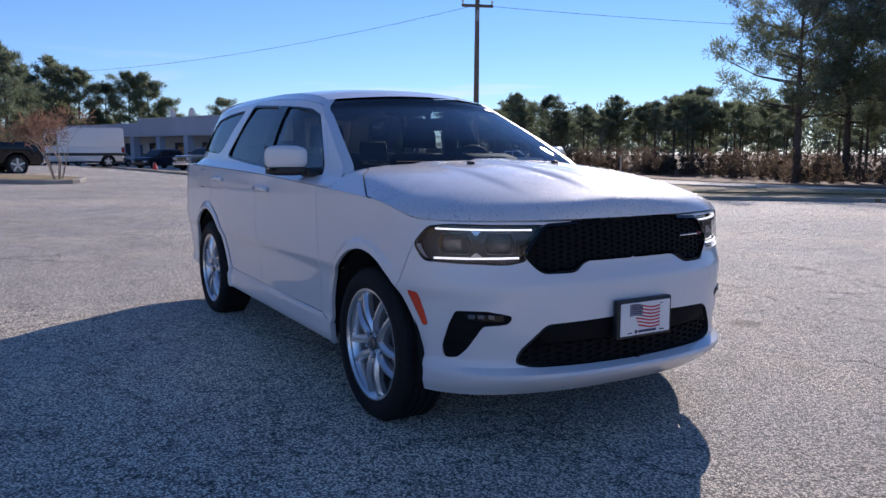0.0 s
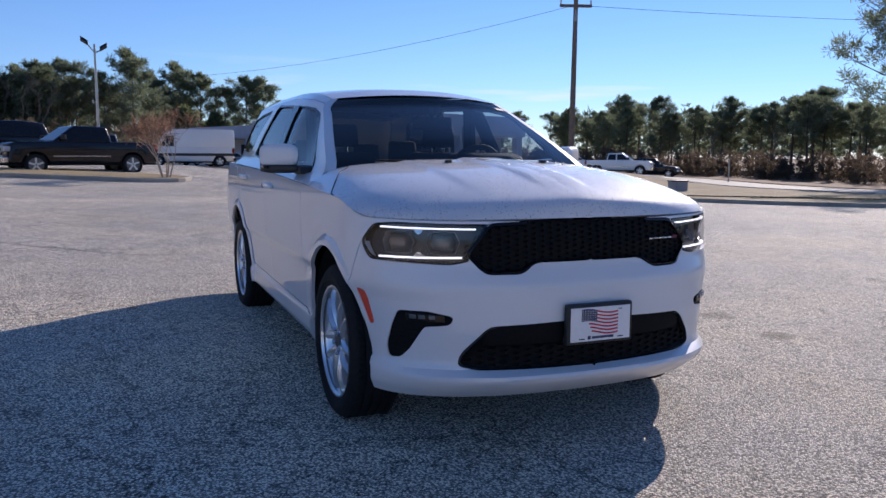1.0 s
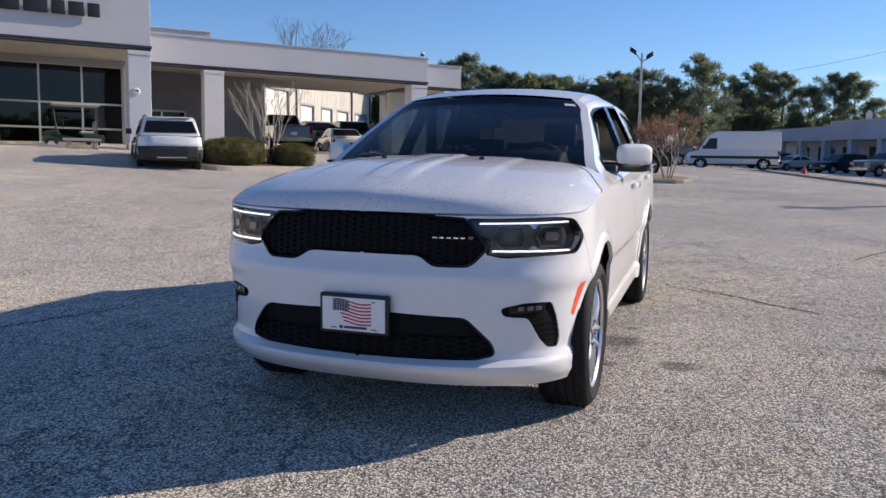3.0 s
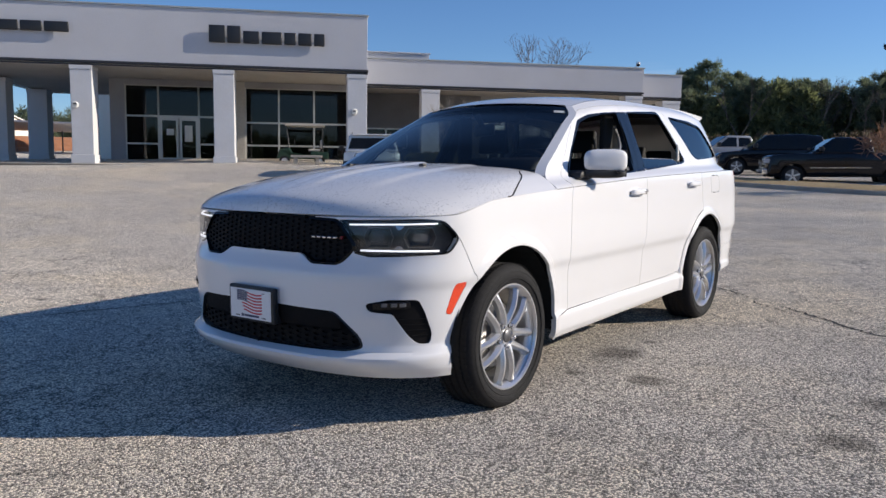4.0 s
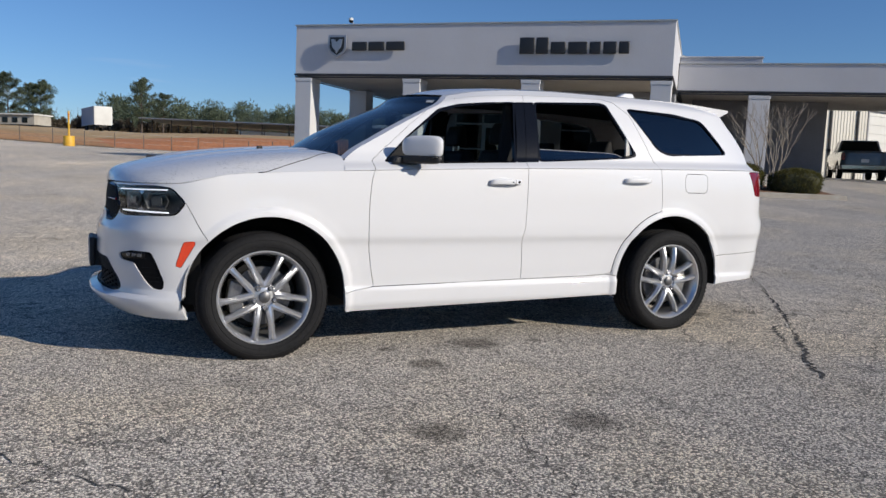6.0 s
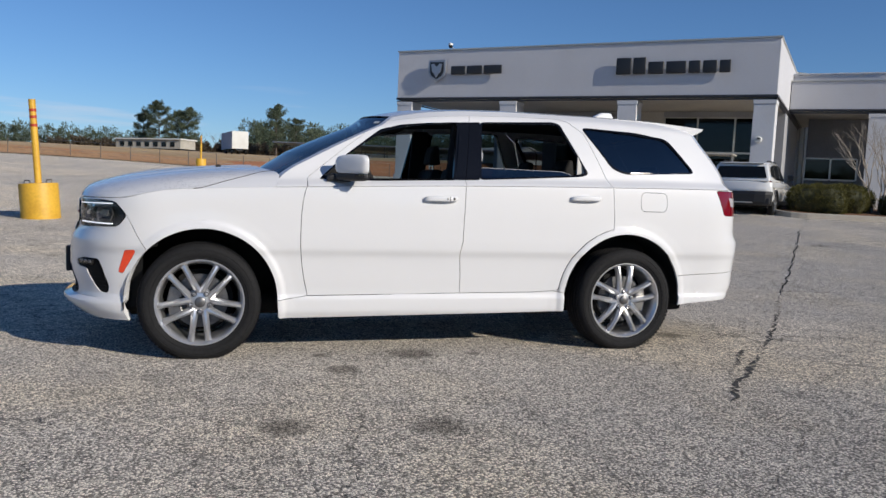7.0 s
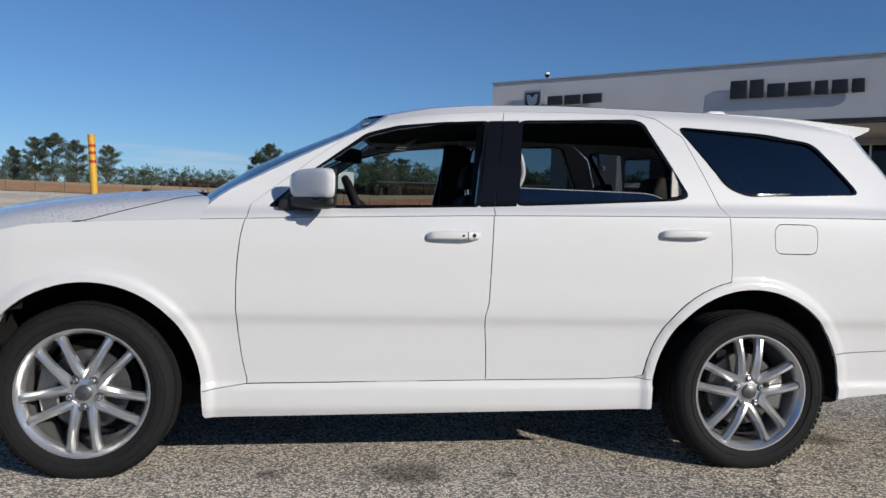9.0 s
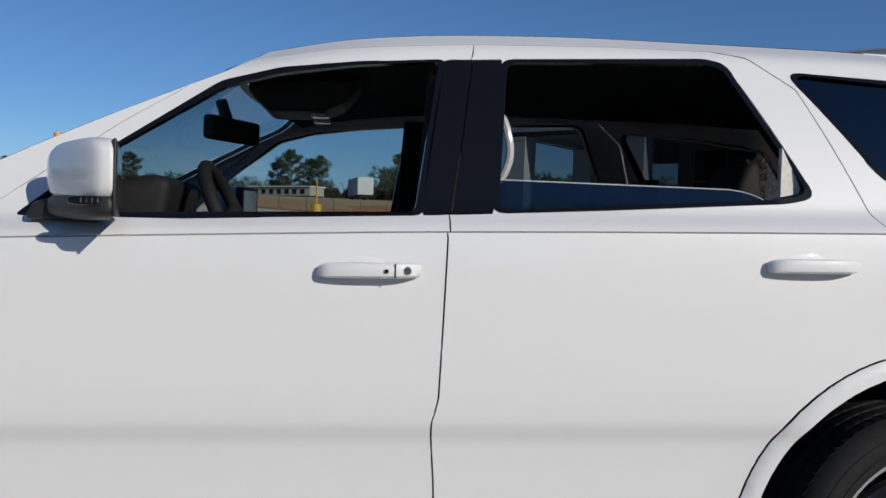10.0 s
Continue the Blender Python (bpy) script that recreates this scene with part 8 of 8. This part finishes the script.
    if s.get("bed"):
        part("grille_frame", Geo().box(xf - 0.05, xf + 0.035, -w * 0.52, w * 0.52, zf - 0.13, zf - 0.07).box(xf - 0.05, xf + 0.035, -w * 0.52, w * 0.52, s["z0"] + 0.25, s["z0"] + 0.31).box(xf - 0.05, xf + 0.032, -0.03, 0.03, s["z0"] + 0.31, zf - 0.13).box(xf - 0.05, xf + 0.032, -w * 0.5, w * 0.5, (zf + s["z0"]) / 2 + 0.05, (zf + s["z0"]) / 2 + 0.10), M_CHROME, t, "chrome grille bars")
        part("bed_well", Geo().box(-2.8, -1.12, -w + 0.12, w - 0.12, 1.275, 1.297), M_BLACKPLASTIC, t)
        part("rocker_trim", Geo().box(-0.9, 1.25, -w - 0.012, w + 0.012, s["z0"] + 0.26, s["z0"] + 0.30), M_CHROME, t, bevel=0.004)
    if s.get("clad"):
        part("bumper_cladding", loft_body([(-2.30, 0.33), (-2.36, 0.44), (-2.37, 0.66), (-2.33, 0.76), (-2.12, 0.74), (-1.92, 0.62), (-1.84, 0.42), (-1.84, 0.33)], w, (-2.33, 2.3), 0.012), M_BLACKPLASTIC, t, "black plastic lower bumper", bevel=0.03)
        part("skid_strip", Geo().box(-2.385, -2.34, -0.42, 0.42, 0.40, 0.435), M_ALUMINIUM, t, bevel=0.01)
        part("sill_cladding", Geo().box(-0.93, 0.93, -w - 0.012, w + 0.012, s["z0"] - 0.01, s["z0"] + 0.14), M_BLACKPLASTIC, t, bevel=0.02)
        part("roof_spoiler", Geo().prism([(-1.72, 1.648), (-2.04, 1.628), (-2.06, 1.605), (-1.90, 1.592)], -0.64, 0.64), PAINT[colour], t, bevel=0.015)
        part("plate_recess", Geo().box(xr - 0.012, xr + 0.05, -0.42, 0.42, 0.82, 0.98), PAINT["silver"], t, bevel=0.02)
        part("maker_badge", Geo().box(xr + 0.0, xr + 0.05, -0.09, 0.09, 1.02, 1.05), M_CHROME, t)
        for sg in (1, -1):
            part("roof_rail", Geo().tube([(-1.6, sg * 0.64, 1.655), (-1.4, sg * 0.64, 1.70), (0.0, sg * 0.64, 1.71), (0.2, sg * 0.64, 1.66)], 0.018, 6), M_BLACKPLASTIC, t)
            for wx in s["wheels"]:
                part("arch_cladding", Geo().tube([(wx + (r + 0.075) * math.cos(a), sg * w, r + (r + 0.075) * math.sin(a)) for a in np.linspace(0.1, math.pi - 0.1, 15)], 0.03, 6), M_BLACKPLASTIC, t)
    if kind == "van":
        part("side_moulding", Geo().box(-2.9, 2.6, -w - 0.01, w + 0.01, 0.72, 0.90), M_BLACKPLASTIC, t, bevel=0.01)
    part("underbody", Geo().box(xr + 0.2, xf - 0.2, -w + 0.15, w - 0.15, s["z0"] - 0.08, s["z0"] + 0.3), M_WELL, t)
    for wx in s["wheels"]:
        for sg in (1, -1):
            wh = part("wheel", Geo().lathe([(r * 0.62, 0.10), (r * 0.72, 0.115), (r * 0.9, 0.11), (r, 0.07), (r, -0.07), (r * 0.9, -0.11), (r * 0.6, -0.10)], 28, "y", (wx, sg * (w - 0.11), r)), M_RUBBER, t, "black tyre", smooth=True)
            yy = sg * (w - 0.11 + 0.085)
            rim = part("rim", Geo().lathe([(0.0, 0.02 * sg), (r * 0.16, 0.02 * sg), (r * 0.2, -0.015 * sg), (r * 0.58, -0.02 * sg), (r * 0.60, 0.02 * sg), (r * 0.67, 0.022 * sg)], 24, "y", (wx, yy, r)), M_ALLOYDARK, wh, smooth=True)
            for k in range(5):
                a = 2 * math.pi * k / 5 + 0.3
                d = Vector((math.cos(a), 0, math.sin(a)))
                e = Vector((-math.sin(a), 0, math.cos(a)))
                part("spoke", Geo().obox(Vector((wx, yy + 0.012 * sg, r)) + d * r * 0.36, d * r * 0.30, e * r * 0.085, Vector((0, 0.012, 0))), M_ALLOY, rim)
    return t


vehicle("pickup", "black", "black crew-cab pickup with chrome bumpers parked behind the grass island", -30.3, -3.2, -68, "pickup", "parked trucks", scale=1.03, z=0.38)
vehicle("suv", "black", "large black SUV parked nose out behind the grass island", -34.0, -7.0, -64, "car", "parked trucks", scale=1.07)
vehicle("pickup", "silver", "silver pickup parked nose out behind the grass island", -38.0, -10.0, -54, "pickup", "parked trucks")
vehicle("van", "white", "white high-roof cargo van parked broadside", -47.5, 2.6, -90, "van", scale=0.95)
vehicle("suv", "white", "white SUV parked near the wing", -45, -12.5, -70)
vehicle("pickup", "white", "white pickup parked beyond the island", -47, -15.5, -60, "pickup")
vehicle("suv", "red", "red car parked beyond the island", -56, -14, -70)
vehicle("pickup", "grey", "grey pickup far across the lot", -50, -2.5, -90, "pickup")
# row along the verge
vehicle("sedan", "white", "white sedan parked along the verge", -23.6, 15.7, 124, "car", "cars along the verge")
vehicle("sedan", "silver", "silver sedan parked along the verge", -28.8, 15.6, 124, "car", "cars along the verge")
vehicle("pickup", "white", "white pickup parked along the verge", -48, 16.9, -60, "pickup", "cars along the verge")
vehicle("pickup", "black", "black pickup parked along the verge", -58, 16.0, -58, "pickup", "cars along the verge")
vehicle("pickup", "gold", "tan pickup parked along the verge", -63.5, 14.6, -58, "pickup", "cars along the verge")
vehicle("suv", "navy", "dark blue SUV parked along the verge", -70.5, 12.0, -58, "car", "cars along the verge")
vehicle("sedan", "silver", "silver sedan parked along the verge", -77, 8.8, -56, "car", "cars along the verge")
vehicle("suv", "grey", "grey SUV parked along the verge", -82.5, 7.0, -56, "car", "cars along the verge")
vehicle("pickup", "white", "white pickup with a topper far across the lot", -52, 39, 48, "pickup")
vehicle("suv", "black", "black SUV far across the lot", -54.2, 44.5, 42)
vehicle("pickup", "white", "plain white pickup far across the lot", -72.6, 47.7, 42, "pickup")
# by the showroom
vehicle("crossover", "white", "white compact SUV with black lower bumpers facing the showroom", -13.65, -13.75, -137, "car", scale=0.90, z=0.68)
vehicle("sedan", "white", "white sedan under the drive-through", -32.2, -17.3, -140, z=1.0)
vehicle("pickup", "grey", "dark pickup under the drive-through", -31.6, -20.6, -135, "pickup", z=1.27)
vehicle("suv", "navy", "dark SUV behind the drive-through", -35.5, -18.6, -140, z=1.2)
vehicle("pickup", "black", "black pickup behind the drive-through", -41.0, -18.0, -60, "pickup", z=1.2)
vehicle("suv", "gold", "tan SUV behind the drive-through", -36.5, -21.5, -135, z=1.25)


def golf_cart():
    m = SHOW @ Matrix.Translation((12.42, 2.3, BASE)) @ Matrix.Rotation(math.pi, 4, "Z") @ Matrix.Scale(0.88, 4)
    t = thing("golf_cart", "dark green golf cart with a pale roof by the showroom window", "golf cart", m)
    part("body", Geo().prism([(-1.1, 0.3), (-1.1, 0.62), (-0.35, 0.66), (-0.3, 0.42), (0.35, 0.38), (0.55, 0.8), (1.0, 0.72), (1.12, 0.32)], -0.55, 0.55), PAINT["green"], t, bevel=0.04)
    part("roof", Geo().box(-0.95, 0.75, -0.58, 0.58, 1.72, 1.80), M_SOFFIT, t, "pale roof", bevel=0.03)
    for x0, x1 in ((-0.85, -0.8), (0.55, 0.7)):
        for y in (-0.5, 0.5):
            part("roof_post", Geo().tube([(x0, y, 0.6), (x1 if x0 > 0 else x0, y, 1.73)], 0.02, 6), M_BLACKPLASTIC, t)
    part("seat", Geo().box(-0.75, -0.25, -0.5, 0.5, 0.66, 0.76), M_SOFFIT, t, "pale seat", bevel=0.03)
    part("backrest", Geo().box(-0.85, -0.75, -0.5, 0.5, 0.8, 1.15), M_SOFFIT, t, bevel=0.03)
    part("steering_wheel", Geo().lathe([(0.15, -0.012), (0.165, 0), (0.15, 0.012)], 20, "x", (0.35, 0.25, 0.98), True), M_BLACKPLASTIC, t, smooth=True)
    for x in (-0.72, 0.78):
        for y in (-0.48, 0.48):
            w = part("wheel", Geo().lathe([(0.0, 0.05), (0.12, 0.06), (0.14, 0.08), (0.22, 0.08), (0.23, 0.0), (0.22, -0.08), (0.0, -0.08)], 20, "y", (x, y, 0.23)), M_RUBBER, t, smooth=True)
            part("rim", Geo().lathe([(0.0, 0.066), (0.12, 0.07), (0.13, 0.05)], 16, "y", (x, y, 0.23)), M_ALLOY, w, smooth=True)
            part("rim", Geo().lathe([(0.0, -0.085), (0.12, -0.085), (0.13, -0.05)], 16, "y", (x, y, 0.23)), M_ALLOY, w, smooth=True)


golf_cart()
bench = thing("bench", "small pale concrete bench at the kerb", "bench", SHOW @ Matrix.Translation((12.55, -0.35, BASE - 0.06)))
part("seat", Geo().box(-0.55, 0.55, -0.2, 0.2, 0.36, 0.45), M_CONCRETE, bench, bevel=0.015)
for x in (-0.38, 0.38):
    part("leg", Geo().box(x - 0.07, x + 0.07, -0.16, 0.16, 0.05, 0.358), M_CONCRETE, bench, bevel=0.015)

# ---- bollards, poles, bits ----
M_YELLOW = material("yellow_safety_paint", (0.72, 0.42, 0.035), 0.5, grain=0.08, grain_scale=20, stain=0.5, stain_scale=3, tint=(0.6, 0.5, 0.4), bump=0.15, bump_scale=60)
M_ORBAND = material("red_reflective_band", (0.45, 0.05, 0.015), 0.35, grain=0.1)


def drum_post(x, y, s=1.0, lean=0.0):
    t = thing("safety_post", "yellow post with red bands in a yellow concrete-filled drum", "bollard", Matrix.Translation((x, y, land(x, y))) @ Matrix.Rotation(lean, 4, "Y"), "yellow posts")
    prof = [(0.0, -0.05), (0.362, -0.05), (0.358, 0.03)]
    prof += [(0.355, 0.655), (0.35, 0.675), (0.33, 0.68), (0.0, 0.685)]
    part("drum", Geo().lathe([(a * s, b * s) for a, b in prof], 40, "z"), M_YELLOW, t, "yellow painted drum", smooth=True)
    p = part("post", Geo().tube([(0, 0, 0.66 * s), (0, 0, 2.30 * s)], 0.064 * s, 14), M_YELLOW, t, smooth=True)
    for z in (1.80, 1.96, 2.09):
        part("band", Geo().lathe([(0.0665 * s, (z - 0.028) * s), (0.0665 * s, (z + 0.028) * s)], 20, "z"), M_ORBAND, p, "red reflective band", smooth=True)
    for sg in (-1, 1):
        part("chain_eye", Geo().tube([(sg * 0.14, 0, 0.66 * s), (sg * 0.15, 0, 0.74 * s), (sg * 0.24, 0, 0.74 * s), (sg * 0.25, 0, 0.66 * s)], 0.015, 6), M_STEEL, t)


drum_post(4.86, -10.8, 1.0, radians(3.8))
drum_post(3.1, -52.5, 1.0)

M_POLE = material("weathered_pole", (0.16, 0.13, 0.105), 0.9, grain=0.3, grain_scale=12, stain=0.4, stain_scale=1.0, bump=0.5, bump_scale=18)
pole = thing("utility_pole", "weathered wooden utility pole with a crossarm", "pole", Matrix.Translation((-26.0, 17.7, land(-26.0, 17.7))) @ Matrix.Rotation(radians(0.8), 4, "Y"))
part("post", Geo().tube([(0, 0, -0.3), (0, 0, 4.5), (0, 0, 8.75)], [0.145, 0.125, 0.10], 12), M_POLE, pole, smooth=True)
arm = part("crossarm", Geo().obox((0, 0, 8.4), (0.26, 0.68, 0), (0.05, -0.02, 0), (0, 0, 0.06)), M_POLE, pole)
for k in (-0.85, 0, 0.85):
    part("insulator", Geo().lathe([(0.0, 0.2), (0.04, 0.18), (0.05, 0.1), (0.03, 0.06), (0.05, 0.0)], 10, "z", (0.29 * k, 0.75 * k, 8.46)), M_CLEARLENS, arm, smooth=True)
part("insulator_rack", Geo().lathe([(0, 0), (0.05, 0), (0.06, 0.3), (0.03, 0.5), (0, 0.5)], 10, "z", (0.17, -0.1, 7.7)), M_WALLGREY, pole, smooth=True)


def wire(a, b, sag, name="overhead_wire"):
    pts = []
    for i in range(25):
        t = i / 24
        p = Vector(a).lerp(Vector(b), t)
        p.z -= sag * 4 * t * (1 - t)
        pts.append(p)
    w = part(name, Geo().tube(pts, 0.010, 5), M_BLACKPLASTIC, clean=False)
    return tagged(w, "thin black overhead wire from the utility pole", "wire")


ptop = (-26.0, 17.7, land(-26.0, 17.7) + 8.45)
wire(ptop, (-69, -6, 7.8), 1.4)
wire(ptop, (-11, 69, 9.2), 0.8)

lamp_post = thing("parking_lot_lamp", "tall grey lot lamp with two tilted floodlights", "lamp post", Matrix.Translation((-39.6, -2.5, land(-39.6, -2.5))) @ Matrix.Scale(1.12, 4))
part("pole", Geo().tube([(0, 0, 0), (0, 0, 5.5)], [0.075, 0.05], 10), M_STEEL, lamp_post, smooth=True)
for k, (dy, dz) in enumerate(((-0.42, 0.26), (0.38, 0.02))):
    part("arm", Geo().tube([(0, 0, 5.1), (0, dy * 0.7, 5.22 + dz)], 0.03, 6), M_STEEL, lamp_post)
    part("floodlight", Geo().obox((0.05, dy, 5.36 + dz), (0.10, 0, 0.04), (0, 0.16, 0.10 * (1 if k else -1)), (-0.03, 0, 0.08)), M_BLACKPLASTIC, lamp_post, bevel=0.02)
bin_ = thing("litter_bin", "squat dark square litter bin on the verge", "bin", Matrix.Translation((-25.7, 23.7, land(-25.7, 23.7))))
part("body", Geo().box(-0.34, 0.34, -0.34, 0.34, 0, 0.52), M_WALLGREY, bin_, bevel=0.03)
part("lid", Geo().box(-0.37, 0.37, -0.37, 0.37, 0.523, 0.58), M_BLACKPLASTIC, bin_, bevel=0.02)
cone = thing("traffic_cone", "small red traffic cone at the kerb", "cone", Matrix.Translation((-42, 6.3, land(-42, 6.3) + 0.1)))
part("body", Geo().lathe([(0.0, 0.42), (0.035, 0.42), (0.15, 0.04)], 18, "z"), material("red_cone", (0.7, 0.04, 0.03), 0.5, grain=0.08), cone, smooth=True)
part("foot", Geo().box(-0.2, 0.2, -0.2, 0.2, 0, 0.04), M_BLACKPLASTIC, cone, bevel=0.01)
marker = thing("marker_post", "slim pale marker post on the verge", "post", Matrix.Translation((-35.5, 36, land(-35.5, 36))))
part("post", Geo().tube([(0, 0, 0), (0, 0, 1.6)], 0.05, 8), M_CONCRETE, marker)

# beyond the lot
fence = thing("wire_fence", "low wire fence with weathered wooden posts along the clay bank", "fence")
fp = resample(CLAY[1:7], 64)
for i, (x, y) in enumerate(fp):
    part("post", Geo().tube([(x, y + 0.8, land(x, y) - 0.1), (x, y + 0.8, land(x, y) + 1.1)], 0.035, 6), M_BAREBARK, fence, clean=False)
for h in (0.4, 0.8, 1.15):
    part("strand", Geo().tube([(x, y + 0.8, land(x, y) + h) for x, y in fp], 0.008, 4), M_STEEL, fence, clean=False)
shed = thing("farm_shed", "long low pale shed with small dark windows beyond the field", "shed")
a, b = Vector((18.8, -143.0, 6.3)), Vector((7.7, -135.3, 6.3))
d = (b - a).normalized()
n_ = Vector((-d.y, d.x, 0))
if n_.y < 0:
    n_ = -n_
c = (a + b) / 2
L2 = (b - a).length / 2
part("wall", Geo().obox(c + Vector((0, 0, 0.7)), d * L2, n_ * -2.0, Vector((0, 0, 0.75))), M_PAVE, shed)
part("roof", Geo().obox(c + Vector((0, 0, 1.55)), d * (L2 + 0.2), n_ * -2.3, Vector((0, 0, 0.10))), M_DOORWHITE, shed)
for k in range(7):
    part("window", Geo().obox(a.lerp(b, 0.1 + k * 0.13) + n_ * 2.02 + Vector((0, 0, 0.65)), d * 0.45, n_ * 0.03, Vector((0, 0, 0.4))), M_CARGLASS, shed)
trailer = thing("box_trailer", "white box trailer standing beyond the field", "trailer", Matrix.Translation((-0.2, -117, 5.2)) @ Matrix.Rotation(radians(11), 4, "Z"))
part("box", Geo().box(-1.2, 1.2, -6, 2.3, 0.75, 3.35), M_DOORWHITE, trailer, bevel=0.03)
# Blue-grey skin on one side only: that side's shade put into colour.
part("side_panel", Geo().box(1.203, 1.23, -5.9, 2.25, 0.8, 3.3), M_BLUEWALL, trailer)
for y in (-4, -3.2, 1.2):
    for x in (-1.0, 1.0):
        part("wheel", Geo().lathe([(0, 0.12), (0.4, 0.12), (0.42, 0), (0.4, -0.12), (0, -0.12)], 16, "x", (x, y, 0.4)), M_RUBBER, trailer)
part("chassis", Geo().box(-0.5, 0.5, -5.8, 2.0, 0.5, 0.745), M_BLACKPLASTIC, trailer)
canopy = thing("long_open_shed", "very long low metal shed roof on posts", "shed")
a, b = Vector((-8.6, -126, 7.4)), Vector((-36, -64.5, 4.55))
d = (b - a).normalized()
n_ = Vector((-d.y, d.x, 0)).normalized()
part("roof", Geo().obox((a + b) / 2, d * ((b - a).length / 2), n_ * 3.0 + Vector((0, 0, -0.35)), Vector((0, 0, 0.07))), M_COLUMN, canopy)
white_shed = thing("storage_shed", "long low white storage shed behind the open shed", "shed")
c = a.lerp(b, 0.42) + n_ * 9
part("wall", Geo().obox((c.x, c.y, 4.3), d * 15, n_ * 3.0, Vector((0, 0, 1.1))), M_DOORWHITE, white_shed)
part("roof", Geo().obox((c.x, c.y, 5.47), d * 15.3, n_ * 3.3, Vector((0, 0, 0.06))), M_ALUMINIUM, white_shed)
for k in range(12):
    p = a.lerp(b, 0.04 + k * 0.083)
    for o in (-2.2, 2.2):
        q = p + n_ * o
        part("post", Geo().tube([(q.x, q.y, land(q.x, q.y)), (q.x, q.y, p.z - 0.12 * o)], 0.07, 6), M_DARKTRIM, canopy, clean=False)
barn = thing("white_barn", "white metal barn beyond the lot", "barn", Matrix.Translation((-31, -86, 3.4)) @ Matrix.Rotation(radians(30), 4, "Z"))
part("wall", Geo().prism([(-4.5, 0), (-4.5, 1.7), (0, 2.8), (4.5, 1.7), (4.5, 0)], -5, 5), M_DOORWHITE, barn)
part("roof", Geo().prism([(-4.8, 1.72), (0, 2.9), (4.8, 1.72), (4.8, 1.85), (0, 3.03), (-4.8, 1.85)], -5.2, 5.2), M_DOORWHITE, barn)
cap = thing("yellow_bollard", "short yellow bollard by the walkway", "bollard", SHOW @ Matrix.Translation((2.7, 9.0, BASE)))
part("post", Geo().lathe([(0, 0.95), (0.08, 0.92), (0.1, 0.85), (0.1, 0)], 14, "z"), M_YELLOW, cap, smooth=True)
